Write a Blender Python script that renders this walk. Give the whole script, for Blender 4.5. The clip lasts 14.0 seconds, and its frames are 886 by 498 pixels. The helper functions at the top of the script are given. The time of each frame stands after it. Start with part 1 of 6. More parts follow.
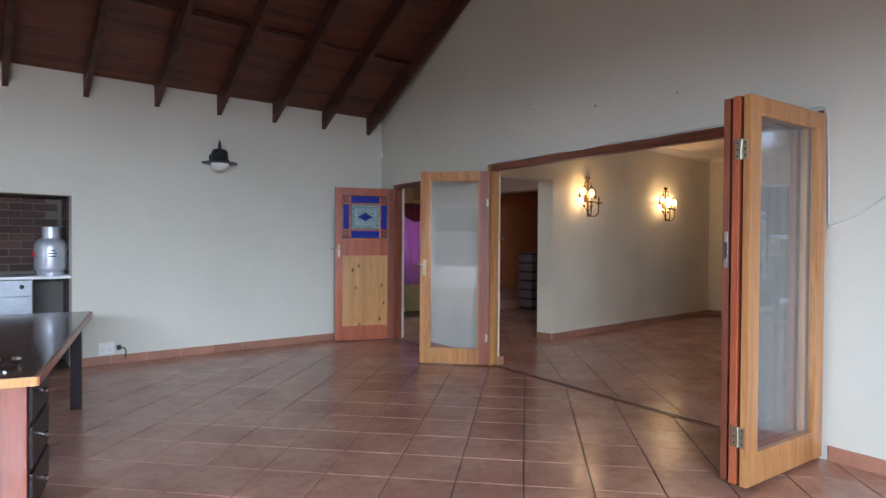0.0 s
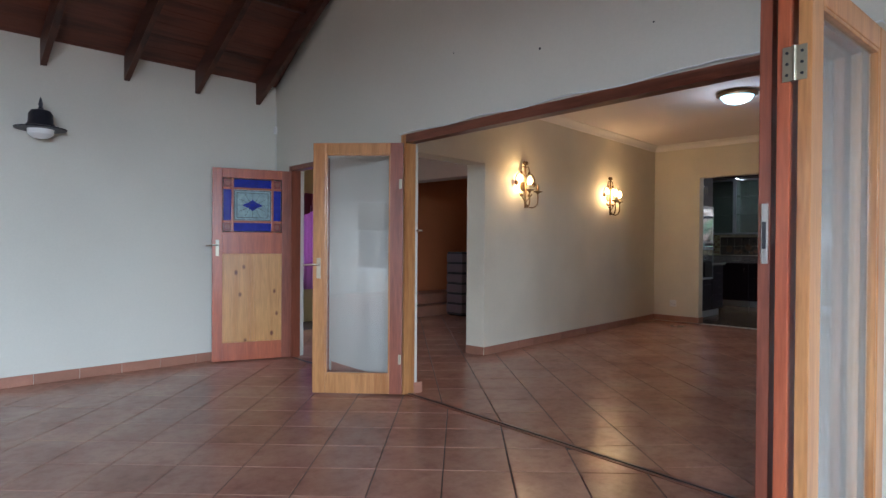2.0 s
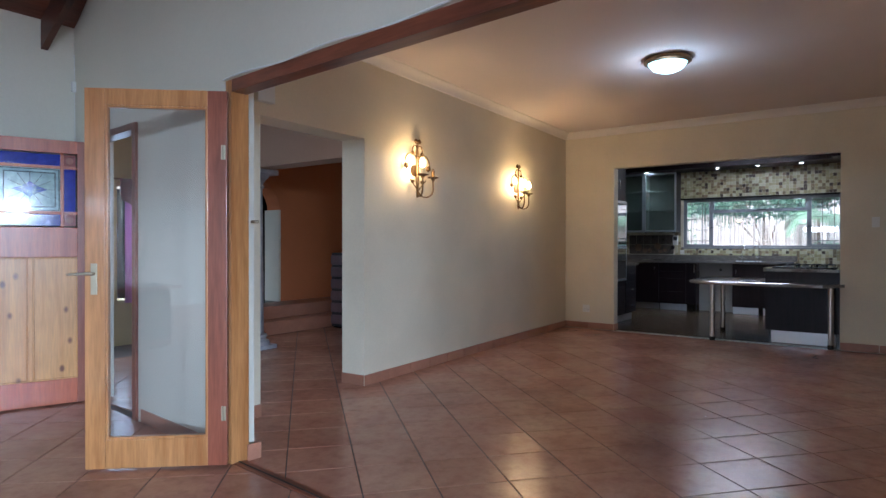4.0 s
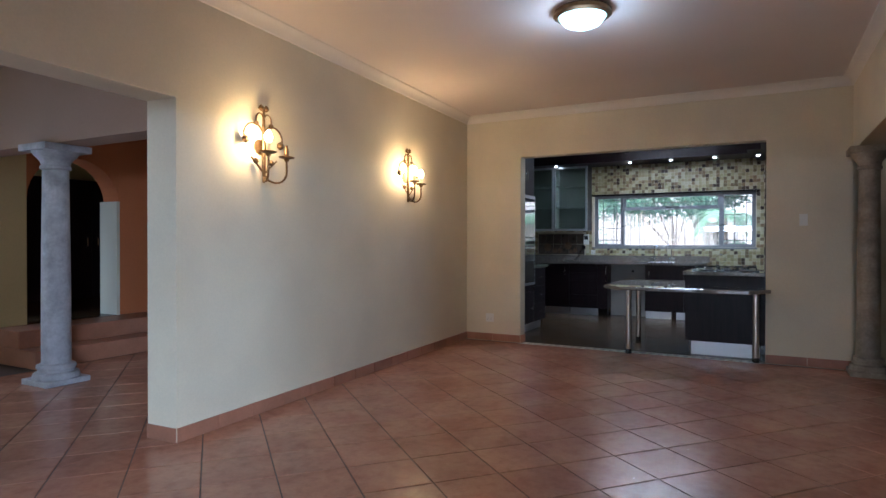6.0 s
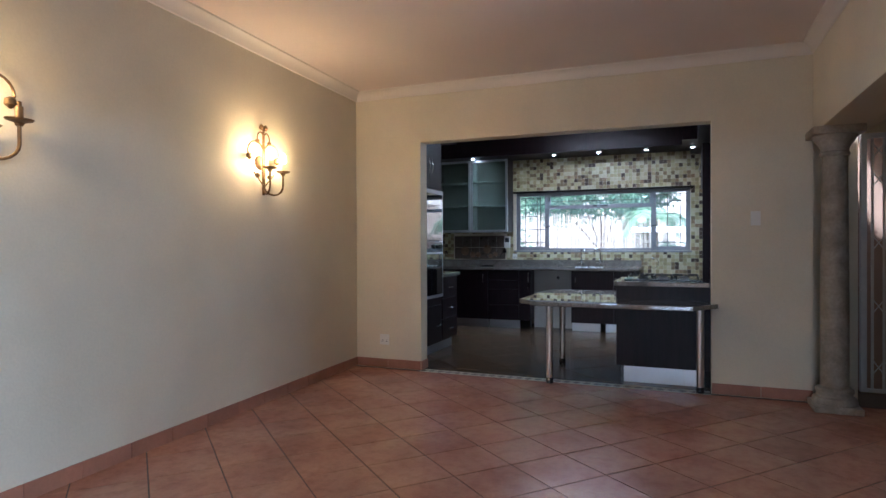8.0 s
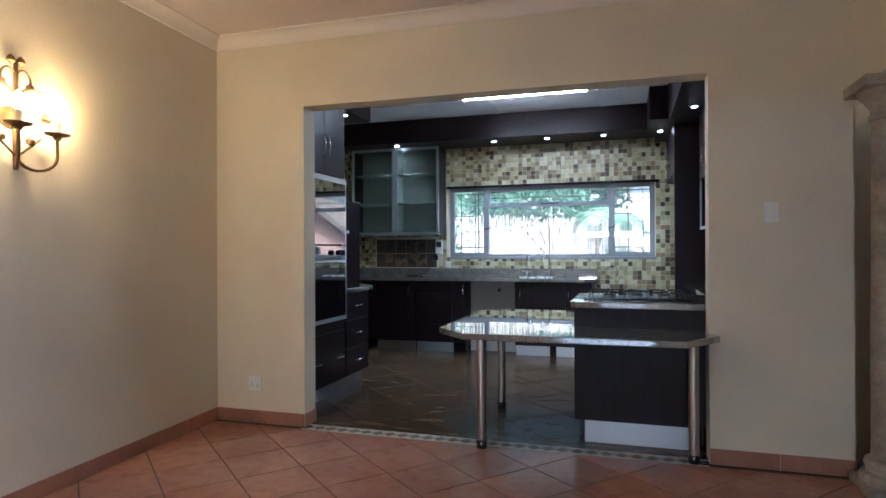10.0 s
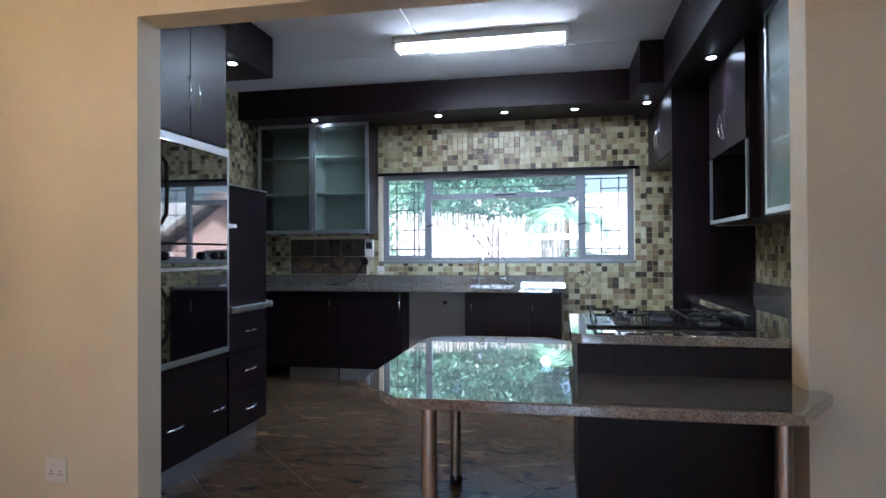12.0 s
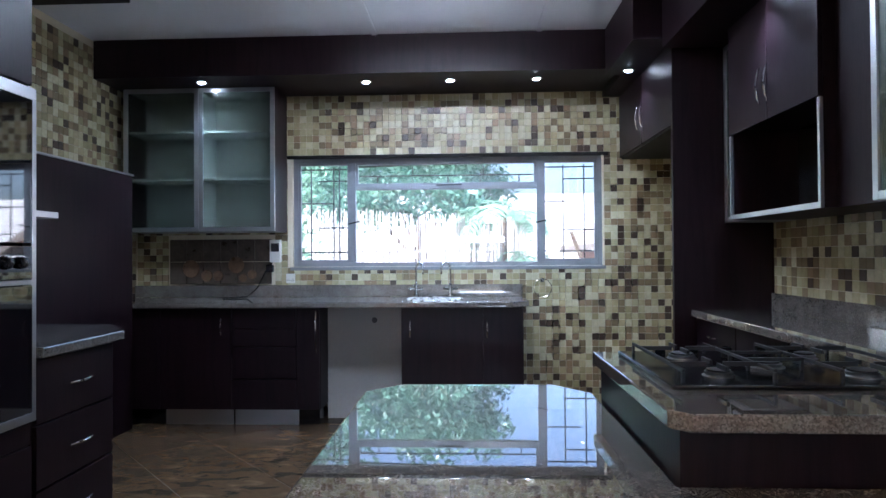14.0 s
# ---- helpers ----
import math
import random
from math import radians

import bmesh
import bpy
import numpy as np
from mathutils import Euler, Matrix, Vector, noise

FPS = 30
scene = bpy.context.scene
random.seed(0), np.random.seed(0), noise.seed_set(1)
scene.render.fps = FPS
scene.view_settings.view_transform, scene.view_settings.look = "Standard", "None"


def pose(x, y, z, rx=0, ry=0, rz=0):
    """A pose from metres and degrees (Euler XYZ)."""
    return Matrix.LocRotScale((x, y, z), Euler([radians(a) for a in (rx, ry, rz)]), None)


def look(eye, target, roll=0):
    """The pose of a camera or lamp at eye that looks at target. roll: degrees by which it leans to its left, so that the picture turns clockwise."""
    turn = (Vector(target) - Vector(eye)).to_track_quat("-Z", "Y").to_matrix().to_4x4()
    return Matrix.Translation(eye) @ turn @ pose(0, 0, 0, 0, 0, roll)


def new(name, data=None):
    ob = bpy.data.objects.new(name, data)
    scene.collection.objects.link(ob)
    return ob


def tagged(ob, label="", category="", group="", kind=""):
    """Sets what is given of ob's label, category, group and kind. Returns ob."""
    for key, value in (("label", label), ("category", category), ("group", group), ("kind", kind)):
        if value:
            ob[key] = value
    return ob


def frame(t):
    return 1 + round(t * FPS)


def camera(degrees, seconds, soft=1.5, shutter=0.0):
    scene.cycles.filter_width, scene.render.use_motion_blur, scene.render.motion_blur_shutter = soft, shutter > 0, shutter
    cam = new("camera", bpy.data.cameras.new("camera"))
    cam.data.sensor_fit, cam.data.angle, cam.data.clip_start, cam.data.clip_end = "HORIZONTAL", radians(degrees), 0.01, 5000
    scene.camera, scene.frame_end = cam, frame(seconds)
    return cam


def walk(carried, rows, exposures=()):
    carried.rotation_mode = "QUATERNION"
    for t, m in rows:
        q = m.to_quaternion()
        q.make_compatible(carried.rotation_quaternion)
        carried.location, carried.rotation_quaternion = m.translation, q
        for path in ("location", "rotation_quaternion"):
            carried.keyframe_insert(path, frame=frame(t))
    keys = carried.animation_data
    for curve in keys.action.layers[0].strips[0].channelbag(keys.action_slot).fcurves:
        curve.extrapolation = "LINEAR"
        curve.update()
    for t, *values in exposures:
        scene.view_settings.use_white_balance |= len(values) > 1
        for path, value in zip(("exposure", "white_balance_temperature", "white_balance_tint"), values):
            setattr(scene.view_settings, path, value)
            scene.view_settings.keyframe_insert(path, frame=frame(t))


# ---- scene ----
cam = camera(72.8, 14.0)
PATH = [
    (0, (1.535, 1.33, 1.334), (2.789, 2.888, 1.309), 0.4),
    (0.5, (1.785, 1.579, 1.316), (3.066, 3.115, 1.291), 0.3),
    (1, (2.06, 1.83, 1.319), (3.372, 3.34, 1.292), 0.4),
    (1.5, (2.338, 2.074, 1.319), (3.7, 3.539, 1.293), 0.5),
    (2, (2.668, 2.281, 1.259), (4.083, 3.694, 1.242), 0.4),
    (4.5, (4.264, 3.22, 1.237), (5.922, 4.337, 1.222), 0.1),
    (5, (4.587, 3.317, 1.243), (6.283, 4.376, 1.227), 0.1),
    (5.5, (4.917, 3.432, 1.256), (6.651, 4.428, 1.239), 0.0),
    (6, (5.263, 3.502, 1.256), (7.029, 4.441, 1.239), 0.1),
    (6.5, (5.592, 3.554, 1.263), (7.383, 4.444, 1.248), 0.0),
    (7, (5.972, 3.605, 1.278), (7.791, 4.437, 1.264), -0.1),
    (7.5, (6.37, 3.638, 1.278), (8.21, 4.423, 1.269), -0.1),
    (8, (6.786, 3.692, 1.291), (8.643, 4.436, 1.279), -0.2),
    (10.5, (8.937, 4.046, 1.294), (10.864, 4.58, 1.303), -0.2),
    (11, (9.318, 4.153, 1.296), (11.259, 4.636, 1.306), -0.2),
    (11.5, (9.701, 4.244, 1.289), (11.653, 4.679, 1.302), -0.3),
    (12, (10.079, 4.359, 1.283), (12.043, 4.737, 1.298), -0.3),
    (12.5, (10.421, 4.459, 1.273), (12.398, 4.765, 1.29), -0.3),
    (13, (10.73, 4.562, 1.29), (12.715, 4.806, 1.307), -0.3),
    (13.5, (11.02, 4.659, 1.288), (13.013, 4.829, 1.31), -0.4),
    (14, (11.312, 4.747, 1.29), (13.31, 4.831, 1.314), -0.4),
]
# seconds, stops, white balance
EXPOSURE = [(0, 0.80, 6150, 17), (2, 0.84, 6000, 16), (4.5, 1.2, 5550, 13), (6, 1.34, 5500, 12), (8, 1.5, 5350, 12), (10.5, 1.85, 5400, 9), (12, 1.9, 5400, 11), (13, 1.98, 5400, 13), (14, 2.05, 5450, 15)]
walk(cam, [(t, look(eye, target, roll)) for t, eye, target, roll in PATH], EXPOSURE)

# ---- world, sun and large lights ----
world = bpy.data.worlds.new("sky")
scene.world = world
world.use_nodes = True
wn = world.node_tree
sky = wn.nodes.new("ShaderNodeTexSky")
sky.sky_type, sky.sun_disc = "NISHITA", False
sky.sun_elevation, sky.sun_rotation = radians(48), radians(307)
sky.dust_density = 6.0
wn.links.new(sky.outputs[0], wn.nodes["Background"].inputs[0])
wn.nodes["Background"].inputs[1].default_value = 0.15
scene.view_settings.exposure = 1.5


def lamp(name, kind, m, energy, colour, **more):
    data = bpy.data.lights.new(name, kind)
    data.energy, data.color = energy, colour
    if "size" in more:
        data.shape, data.size, data.size_y = "RECTANGLE", more["size"], more["size_y"]
    if "radius" in more:
        data.shadow_soft_size = more["radius"]
    if "spot" in more:
        data.spot_size, data.spot_blend = radians(more["spot"]), 0.6
    if "angle" in more:
        data.angle = radians(more["angle"])
    ob = new(name, data)
    ob.matrix_world = m
    return ob


lamp("sun", "SUN", look((8.0, 12.0, 16), (17.5, 4.9, 1)), 5.0, (1.0, 0.96, 0.9), angle=3.0)
DAY = (0.68, 0.85, 1.0)
WARM = (1.0, 0.68, 0.34)
COOL = (0.70, 0.86, 1.0)
lamp("patio_window_light", "AREA", look((-0.1, -3.3, 2.25), (2.6, 4.0, 0.6)), 1120, DAY, size=5.0, size_y=0.6)
lamp("patio_side_light", "AREA", look((-4.8, 4.6, 2.2), (2.0, 4.4, 0.6)), 120, DAY, size=3.2, size_y=0.6)
lamp("kitchen_window_light", "AREA", look((17.5, 4.93, 3.1), (14.2, 4.9, 0.4)), 60, DAY, size=3.0, size_y=1.0)
lamp("curtain_window_light", "AREA", look((7.3, 11.1, 1.4), (7.6, 8, 0.6)), 32, DAY, size=2.2, size_y=1.2)


# ---- materials ----
def nodes_of(name):
    m = bpy.data.materials.new(name)
    m.use_nodes = True
    nt = m.node_tree
    return m, nt, nt.nodes["Principled BSDF"]


def link(nt, a, b):
    nt.links.new(a, b)


def noise_node(nt, scale, detail=4.0, stretch=None, turn=0.0, placed=False):
    """Noise in the object's own space or, for pieces that share a mesh, over the whole floor."""
    co = nt.nodes.new("ShaderNodeNewGeometry" if placed else "ShaderNodeTexCoord")
    tx = nt.nodes.new("ShaderNodeTexNoise")
    tx.inputs["Scale"].default_value, tx.inputs["Detail"].default_value = scale, detail
    mp = nt.nodes.new("ShaderNodeMapping")
    mp.inputs["Scale"].default_value = stretch or (1, 1, 1)
    mp.inputs["Location"].default_value = (0.371, 0.613, 0.537)
    mp.inputs["Rotation"].default_value = (0, 0, radians(turn))
    link(nt, co.outputs["Position" if placed else "Object"], mp.inputs[0])
    link(nt, mp.outputs[0], tx.inputs["Vector"])
    return tx


def ramp(nt, src, stops):
    r = nt.nodes.new("ShaderNodeValToRGB")
    els = r.color_ramp.elements
    while len(els) < len(stops):
        els.new(0.5)
    for e, (p, c) in zip(els, stops):
        e.position, e.color = p, (*c, 1)
    link(nt, src, r.inputs[0])
    return r


def mul(nt, a, b, fac=1.0, mode="MULTIPLY"):
    x = nt.nodes.new("ShaderNodeMix")
    x.data_type, x.blend_type = "RGBA", mode
    x.inputs[0].default_value = fac
    link(nt, a, x.inputs[6])
    link(nt, b, x.inputs[7])
    return x.outputs[2]


def bump(nt, bsdf, src, strength, dist=0.01):
    b = nt.nodes.new("ShaderNodeBump")
    b.inputs["Strength"].default_value, b.inputs["Distance"].default_value = strength, dist
    link(nt, src, b.inputs["Height"])
    link(nt, b.outputs[0], bsdf.inputs["Normal"])


def scaled(c, k):
    return tuple(min(1.0, v * k) for v in c)


def surface(name, base, rough=0.6, metal=0.0, big=1.2, small=45.0, spread=0.12, relief=0.15, stretch=None, rough_spread=0.1, coat=0.0, random_tint=0.0, island=False):
    """A plain surface: base colour with large stains and fine grain, roughness variation and fine relief."""
    m, nt, p = nodes_of(name)
    n1 = noise_node(nt, big, 5, stretch)
    n2 = noise_node(nt, small, 3, stretch)
    c1 = ramp(nt, n1.outputs["Fac"], [(0.25, scaled(base, 1 - spread)), (0.75, scaled(base, 1 + spread))])
    c2 = ramp(nt, n2.outputs["Fac"], [(0.3, (1 - spread * 0.6,) * 3), (0.7, (1, 1, 1))])
    col = mul(nt, c1.outputs[0], c2.outputs[0])
    if random_tint:
        if island:
            g = nt.nodes.new("ShaderNodeNewGeometry")
            rnd = g.outputs["Random Per Island"]
        else:
            g = nt.nodes.new("ShaderNodeObjectInfo")
            rnd = g.outputs["Random"]
        c3 = ramp(nt, rnd, [(0.0, (1 - random_tint, 1 - random_tint, 1 - random_tint)), (1.0, (1, 1, 1))])
        col = mul(nt, col, c3.outputs[0])
    link(nt, col, p.inputs["Base Color"])
    rr = nt.nodes.new("ShaderNodeMapRange")
    rr.inputs[3].default_value, rr.inputs[4].default_value = max(0.02, rough - rough_spread), min(1, rough + rough_spread)
    link(nt, n1.outputs["Fac"], rr.inputs[0])
    link(nt, rr.outputs[0], p.inputs["Roughness"])
    p.inputs["Metallic"].default_value = metal
    p.inputs["Coat Weight"].default_value = coat
    if relief:
        bump(nt, p, n2.outputs["Fac"], relief, 0.004)
    return m


def wood(name, dark, light, rough=0.35, along="z", grain=14.0, knots=False, coat=0.06):
    m, nt, p = nodes_of(name)
    st = {"x": (0.08, 1, 1), "y": (1, 0.08, 1), "z": (1, 1, 0.08)}[along]
    n1 = noise_node(nt, grain, 6, st)
    n1.inputs["Distortion"].default_value = 0.6
    n2 = noise_node(nt, grain * 7, 3, st)
    c1 = ramp(nt, n1.outputs["Fac"], [(0.3, dark), (0.52, scaled(light, 0.86)), (0.72, light)])
    c2 = ramp(nt, n2.outputs["Fac"], [(0.3, (0.78, 0.76, 0.74)), (0.65, (1, 1, 1))])
    col = mul(nt, c1.outputs[0], c2.outputs[0])
    if knots:
        co = nt.nodes.new("ShaderNodeTexCoord")
        mp = nt.nodes.new("ShaderNodeMapping")
        mp.inputs["Scale"].default_value = (1, 1, 0.62)
        v = nt.nodes.new("ShaderNodeTexVoronoi")
        v.inputs["Scale"].default_value = 8.5
        link(nt, co.outputs["Object"], mp.inputs[0])
        link(nt, mp.outputs[0], v.inputs["Vector"])
        k = ramp(nt, v.outputs["Distance"], [(0.09, (0.25, 0.11, 0.05)), (0.19, (1, 1, 1))])
        col = mul(nt, col, k.outputs[0])
    link(nt, col, p.inputs["Base Color"])
    p.inputs["Roughness"].default_value = rough
    p.inputs["Coat Weight"].default_value = coat
    bump(nt, p, n2.outputs["Fac"], 0.12, 0.003)
    return m


def glow(name, colour, strength):
    m, nt, p = nodes_of(name)
    p.inputs["Base Color"].default_value = (0.9, 0.9, 0.88, 1)
    p.inputs["Emission Color"].default_value = (*colour, 1)
    p.inputs["Emission Strength"].default_value = strength
    return m


def glass(name, tint=(1, 1, 1), rough=0.0):
    m, nt, p = nodes_of(name)
    p.inputs["Base Color"].default_value = (*tint, 1)
    p.inputs["Transmission Weight"].default_value = 1.0
    p.inputs["Roughness"].default_value = rough
    p.inputs["IOR"].default_value = 1.45
    return m


def thin_pane(nt, tint=(0.97, 0.98, 0.98)):
    """Thin flat glass: seen straight through, with a Fresnel gloss."""
    tp = nt.nodes.new("ShaderNodeBsdfTransparent")
    tp.inputs[0].default_value = (*tint, 1)
    gl = nt.nodes.new("ShaderNodeBsdfGlossy")
    gl.inputs["Roughness"].default_value = 0.01
    lw = nt.nodes.new("ShaderNodeLayerWeight")
    lw.inputs[0].default_value = 0.5
    pw = nt.nodes.new("ShaderNodeMath")
    pw.operation = "POWER"
    pw.inputs[1].default_value = 5.0
    link(nt, lw.outputs["Facing"], pw.inputs[0])
    fr = nt.nodes.new("ShaderNodeMapRange")
    fr.inputs[3].default_value, fr.inputs[4].default_value = 0.085, 1.0
    link(nt, pw.outputs[0], fr.inputs[0])
    mx = nt.nodes.new("ShaderNodeMixShader")
    link(nt, fr.outputs[0], mx.inputs[0])
    link(nt, tp.outputs[0], mx.inputs[1])
    link(nt, gl.outputs[0], mx.inputs[2])
    return mx.outputs[0]


def mosaic(name, island):
    """Glazed mosaic in creams, olives and browns, one tone to a tile."""
    m, nt, p = nodes_of(name)
    if island:
        rnd = nt.nodes.new("ShaderNodeNewGeometry").outputs["Random Per Island"]
    else:
        rnd = nt.nodes.new("ShaderNodeObjectInfo").outputs["Random"]
    r = ramp(nt, rnd, [(0.0, (0.50, 0.46, 0.27)), (0.18, (0.60, 0.57, 0.39)), (0.36, (0.37, 0.32, 0.17)), (0.50, (0.46, 0.39, 0.22)), (0.63, (0.22, 0.165, 0.09)), (0.77, (0.065, 0.04, 0.026)), (0.88, (0.30, 0.21, 0.12))])
    r.color_ramp.interpolation = "CONSTANT"
    n = noise_node(nt, 40, 4)
    c2 = ramp(nt, n.outputs["Fac"], [(0.3, (0.82, 0.82, 0.8)), (0.7, (1, 1, 1))])
    link(nt, mul(nt, r.outputs[0], c2.outputs[0]), p.inputs["Base Color"])
    p.inputs["Roughness"].default_value = 0.36
    bump(nt, p, n.outputs["Fac"], 0.15, 0.002)
    return m


def granite(name):
    m, nt, p = nodes_of(name)
    co = nt.nodes.new("ShaderNodeTexCoord")
    v = nt.nodes.new("ShaderNodeTexVoronoi")
    v.inputs["Scale"].default_value = 250
    link(nt, co.outputs["Object"], v.inputs["Vector"])
    n = noise_node(nt, 18, 6)
    c1 = ramp(nt, v.outputs["Color"], [(0.0, (0.06, 0.054, 0.05)), (0.3, (0.15, 0.135, 0.12)), (0.55, (0.205, 0.185, 0.165)), (0.85, (0.28, 0.265, 0.245))])
    c2 = ramp(nt, n.outputs["Fac"], [(0.3, (0.7, 0.68, 0.66)), (0.7, (1, 1, 1))])
    link(nt, mul(nt, c1.outputs[0], c2.outputs[0]), p.inputs["Base Color"])
    p.inputs["Roughness"].default_value = 0.015
    p.inputs["IOR"].default_value = 1.9
    p.inputs["Coat Weight"].default_value = 1.0
    p.inputs["Coat Roughness"].default_value = 0.01
    return m


def terracotta(name, island):
    """Glazed clay tiles, clouded at two scales, each with its own tone and a slightly uneven gloss."""
    m, nt, p = nodes_of(name)
    if island:
        rnd = nt.nodes.new("ShaderNodeNewGeometry").outputs["Random Per Island"]
    else:
        rnd = nt.nodes.new("ShaderNodeObjectInfo").outputs["Random"]
    n1 = noise_node(nt, 2.6, 4, placed=True)
    n2 = noise_node(nt, 55, 4, placed=True)
    n3 = noise_node(nt, 13, 5, placed=True)
    c1 = ramp(nt, n1.outputs["Fac"], [(0.28, (0.37, 0.175, 0.12)), (0.5, (0.45, 0.225, 0.155)), (0.72, (0.52, 0.28, 0.19))])
    c2 = ramp(nt, n2.outputs["Fac"], [(0.3, (0.90, 0.89, 0.88)), (0.7, (1, 1, 1))])
    c3 = ramp(nt, rnd, [(0.0, (0.86, 0.83, 0.83)), (0.5, (1, 0.98, 0.98)), (1.0, (0.93, 0.95, 0.98))])
    c4 = ramp(nt, n3.outputs["Fac"], [(0.30, (0.84, 0.81, 0.80)), (0.55, (1, 1, 1)), (0.75, (1.0, 0.97, 0.94))])
    col = mul(nt, mul(nt, mul(nt, c1.outputs[0], c2.outputs[0]), c3.outputs[0]), c4.outputs[0])
    link(nt, col, p.inputs["Base Color"])
    rr = nt.nodes.new("ShaderNodeMapRange")
    rr.inputs[3].default_value, rr.inputs[4].default_value = 0.22, 0.29
    link(nt, n3.outputs["Fac"], rr.inputs[0])
    link(nt, rr.outputs[0], p.inputs["Roughness"])
    return m


def slate(name):
    m, nt, p = nodes_of(name)
    n1 = noise_node(nt, 5.0, 7, (2.6, 1, 1), 14, placed=True)
    n1.inputs["Distortion"].default_value = 0.5
    n2 = noise_node(nt, 30, 4, placed=True)
    c1 = ramp(nt, n1.outputs["Fac"], [(0.3, (0.030, 0.019, 0.012)), (0.5, (0.085, 0.05, 0.026)), (0.57, (0.06, 0.036, 0.02)), (0.66, (0.12, 0.078, 0.043)), (0.78, (0.21, 0.15, 0.09))])
    link(nt, c1.outputs[0], p.inputs["Base Color"])
    p.inputs["Roughness"].default_value = 0.24
    p.inputs["Specular IOR Level"].default_value = 0.14
    bump(nt, p, n2.outputs["Fac"], 0.18, 0.003)
    return m


WALL_A = surface("grey_white_plaster", (0.62, 0.59, 0.495), 0.75, big=0.9, small=60, spread=0.05, relief=0.25)
WALL_B = surface("cream_plaster", (0.72, 0.645, 0.50), 0.7, big=1.3, small=70, spread=0.09, relief=0.22)
WALL_OR = surface("orange_plaster", (0.50, 0.16, 0.06), 0.75, spread=0.1, relief=0.2)
WALL_Y = surface("yellow_plaster", (0.62, 0.50, 0.26), 0.75, spread=0.08)
# plaster darkened to taupe: the shade of hall and porch put into its colour
SHADE_TAUPE = surface("shade_toned_taupe_plaster", (0.36, 0.25, 0.20), 0.75, spread=0.08)
CEIL = surface("painted_ceiling", (0.80, 0.705, 0.665), 0.8, spread=0.03, relief=0.1)
CEIL_K = surface("white_ceiling_board", (0.74, 0.74, 0.76), 0.8, spread=0.03, relief=0.08)
CORNICE = surface("white_cornice", (0.80, 0.74, 0.68), 0.7, spread=0.04)
TILE = terracotta("terracotta_tile", False)
TILE_I = terracotta("terracotta_tile_far", True)
GROUT = surface("dark_grout", (0.075, 0.05, 0.04), 0.9, spread=0.2, small=120)
SLATE = slate("polished_slate")
SKIRT = surface("terracotta_skirting", (0.42, 0.19, 0.12), 0.4, spread=0.16, big=5, random_tint=0.2)
ROOFWOOD = wood("dark_roof_boards", (0.05, 0.017, 0.011), (0.16, 0.05, 0.028), 0.5, "x", 9)
RAFTER = wood("dark_rafter", (0.03, 0.012, 0.008), (0.10, 0.036, 0.022), 0.5, "y", 10)
MERANTI = wood("meranti", (0.31, 0.066, 0.03), (0.48, 0.12, 0.05), 0.3, "z", 16)
REDWOOD = wood("red_meranti", (0.17, 0.045, 0.025), (0.30, 0.085, 0.045), 0.32, "z", 16)
REDWOOD_Y = wood("red_meranti_lintel", (0.13, 0.04, 0.022), (0.24, 0.075, 0.04), 0.35, "y", 16)
HONEY = wood("honey_wood", (0.37, 0.14, 0.042), (0.56, 0.255, 0.09), 0.3, "z", 14)
PINE = wood("knotty_pine", (0.46, 0.19, 0.05), (0.63, 0.31, 0.095), 0.32, "z", 12, knots=True)
WENGE = wood("wenge_laminate", (0.008, 0.004, 0.006), (0.016, 0.007, 0.010), 0.4, "z", 30, coat=0.0)
WENGE.node_tree.nodes["Principled BSDF"].inputs["Specular IOR Level"].default_value = 0.2
DESKTOP = wood("dark_polished_top", (0.03, 0.018, 0.014), (0.075, 0.04, 0.028), 0.12, "y", 14)
GRANITE = granite("grey_brown_granite")
STEEL = surface("brushed_steel", (0.60, 0.57, 0.54), 0.28, 1.0, big=20, spread=0.06, relief=0.05, stretch=(1, 1, 0.05))
KICK = surface("satin_kickboard", (0.62, 0.62, 0.64), 0.42, 0.7, big=2, small=160, spread=0.05, relief=0.03)
GRILL = surface("dull_grill_steel", (0.24, 0.25, 0.27), 0.4, 0.8, big=10, spread=0.15, relief=0.05)
CHROME = surface("chrome", (0.75, 0.75, 0.76), 0.12, 1.0, spread=0.03, relief=0)
BURNER = surface("stained_aluminium", (0.34, 0.34, 0.35), 0.4, 1.0, big=20, spread=0.2, relief=0.1)
ALU = surface("satin_aluminium", (0.55, 0.57, 0.60), 0.35, 1.0, spread=0.04, relief=0)
BRASS = surface("brass", (0.46, 0.40, 0.29), 0.45, 1.0, spread=0.12, relief=0.1)
BRONZE = surface("antique_bronze", (0.20, 0.12, 0.055), 0.45, 0.8, big=18, spread=0.3, relief=0.3)
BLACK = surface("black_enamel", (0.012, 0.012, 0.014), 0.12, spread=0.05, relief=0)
BLACKGLASS = surface("black_oven_glass", (0.006, 0.006, 0.008), 0.03, spread=0.02, relief=0, rough_spread=0.01, coat=1.0)
for key in ("IOR", "Coat IOR"):
    BLACKGLASS.node_tree.nodes["Principled BSDF"].inputs[key].default_value = 2.0
IRON = surface("cast_iron", (0.02, 0.02, 0.022), 0.5, 0.2, spread=0.2, relief=0.3)
DARKMETAL = surface("dark_lantern_metal", (0.045, 0.045, 0.055), 0.45, 0.6, big=12, spread=0.25)
WHITEPLASTIC = surface("white_plastic", (0.78, 0.77, 0.73), 0.4, spread=0.04, relief=0)
WHITEPAINT = surface("white_enamel_paint", (0.74, 0.74, 0.74), 0.35, spread=0.06, big=4)
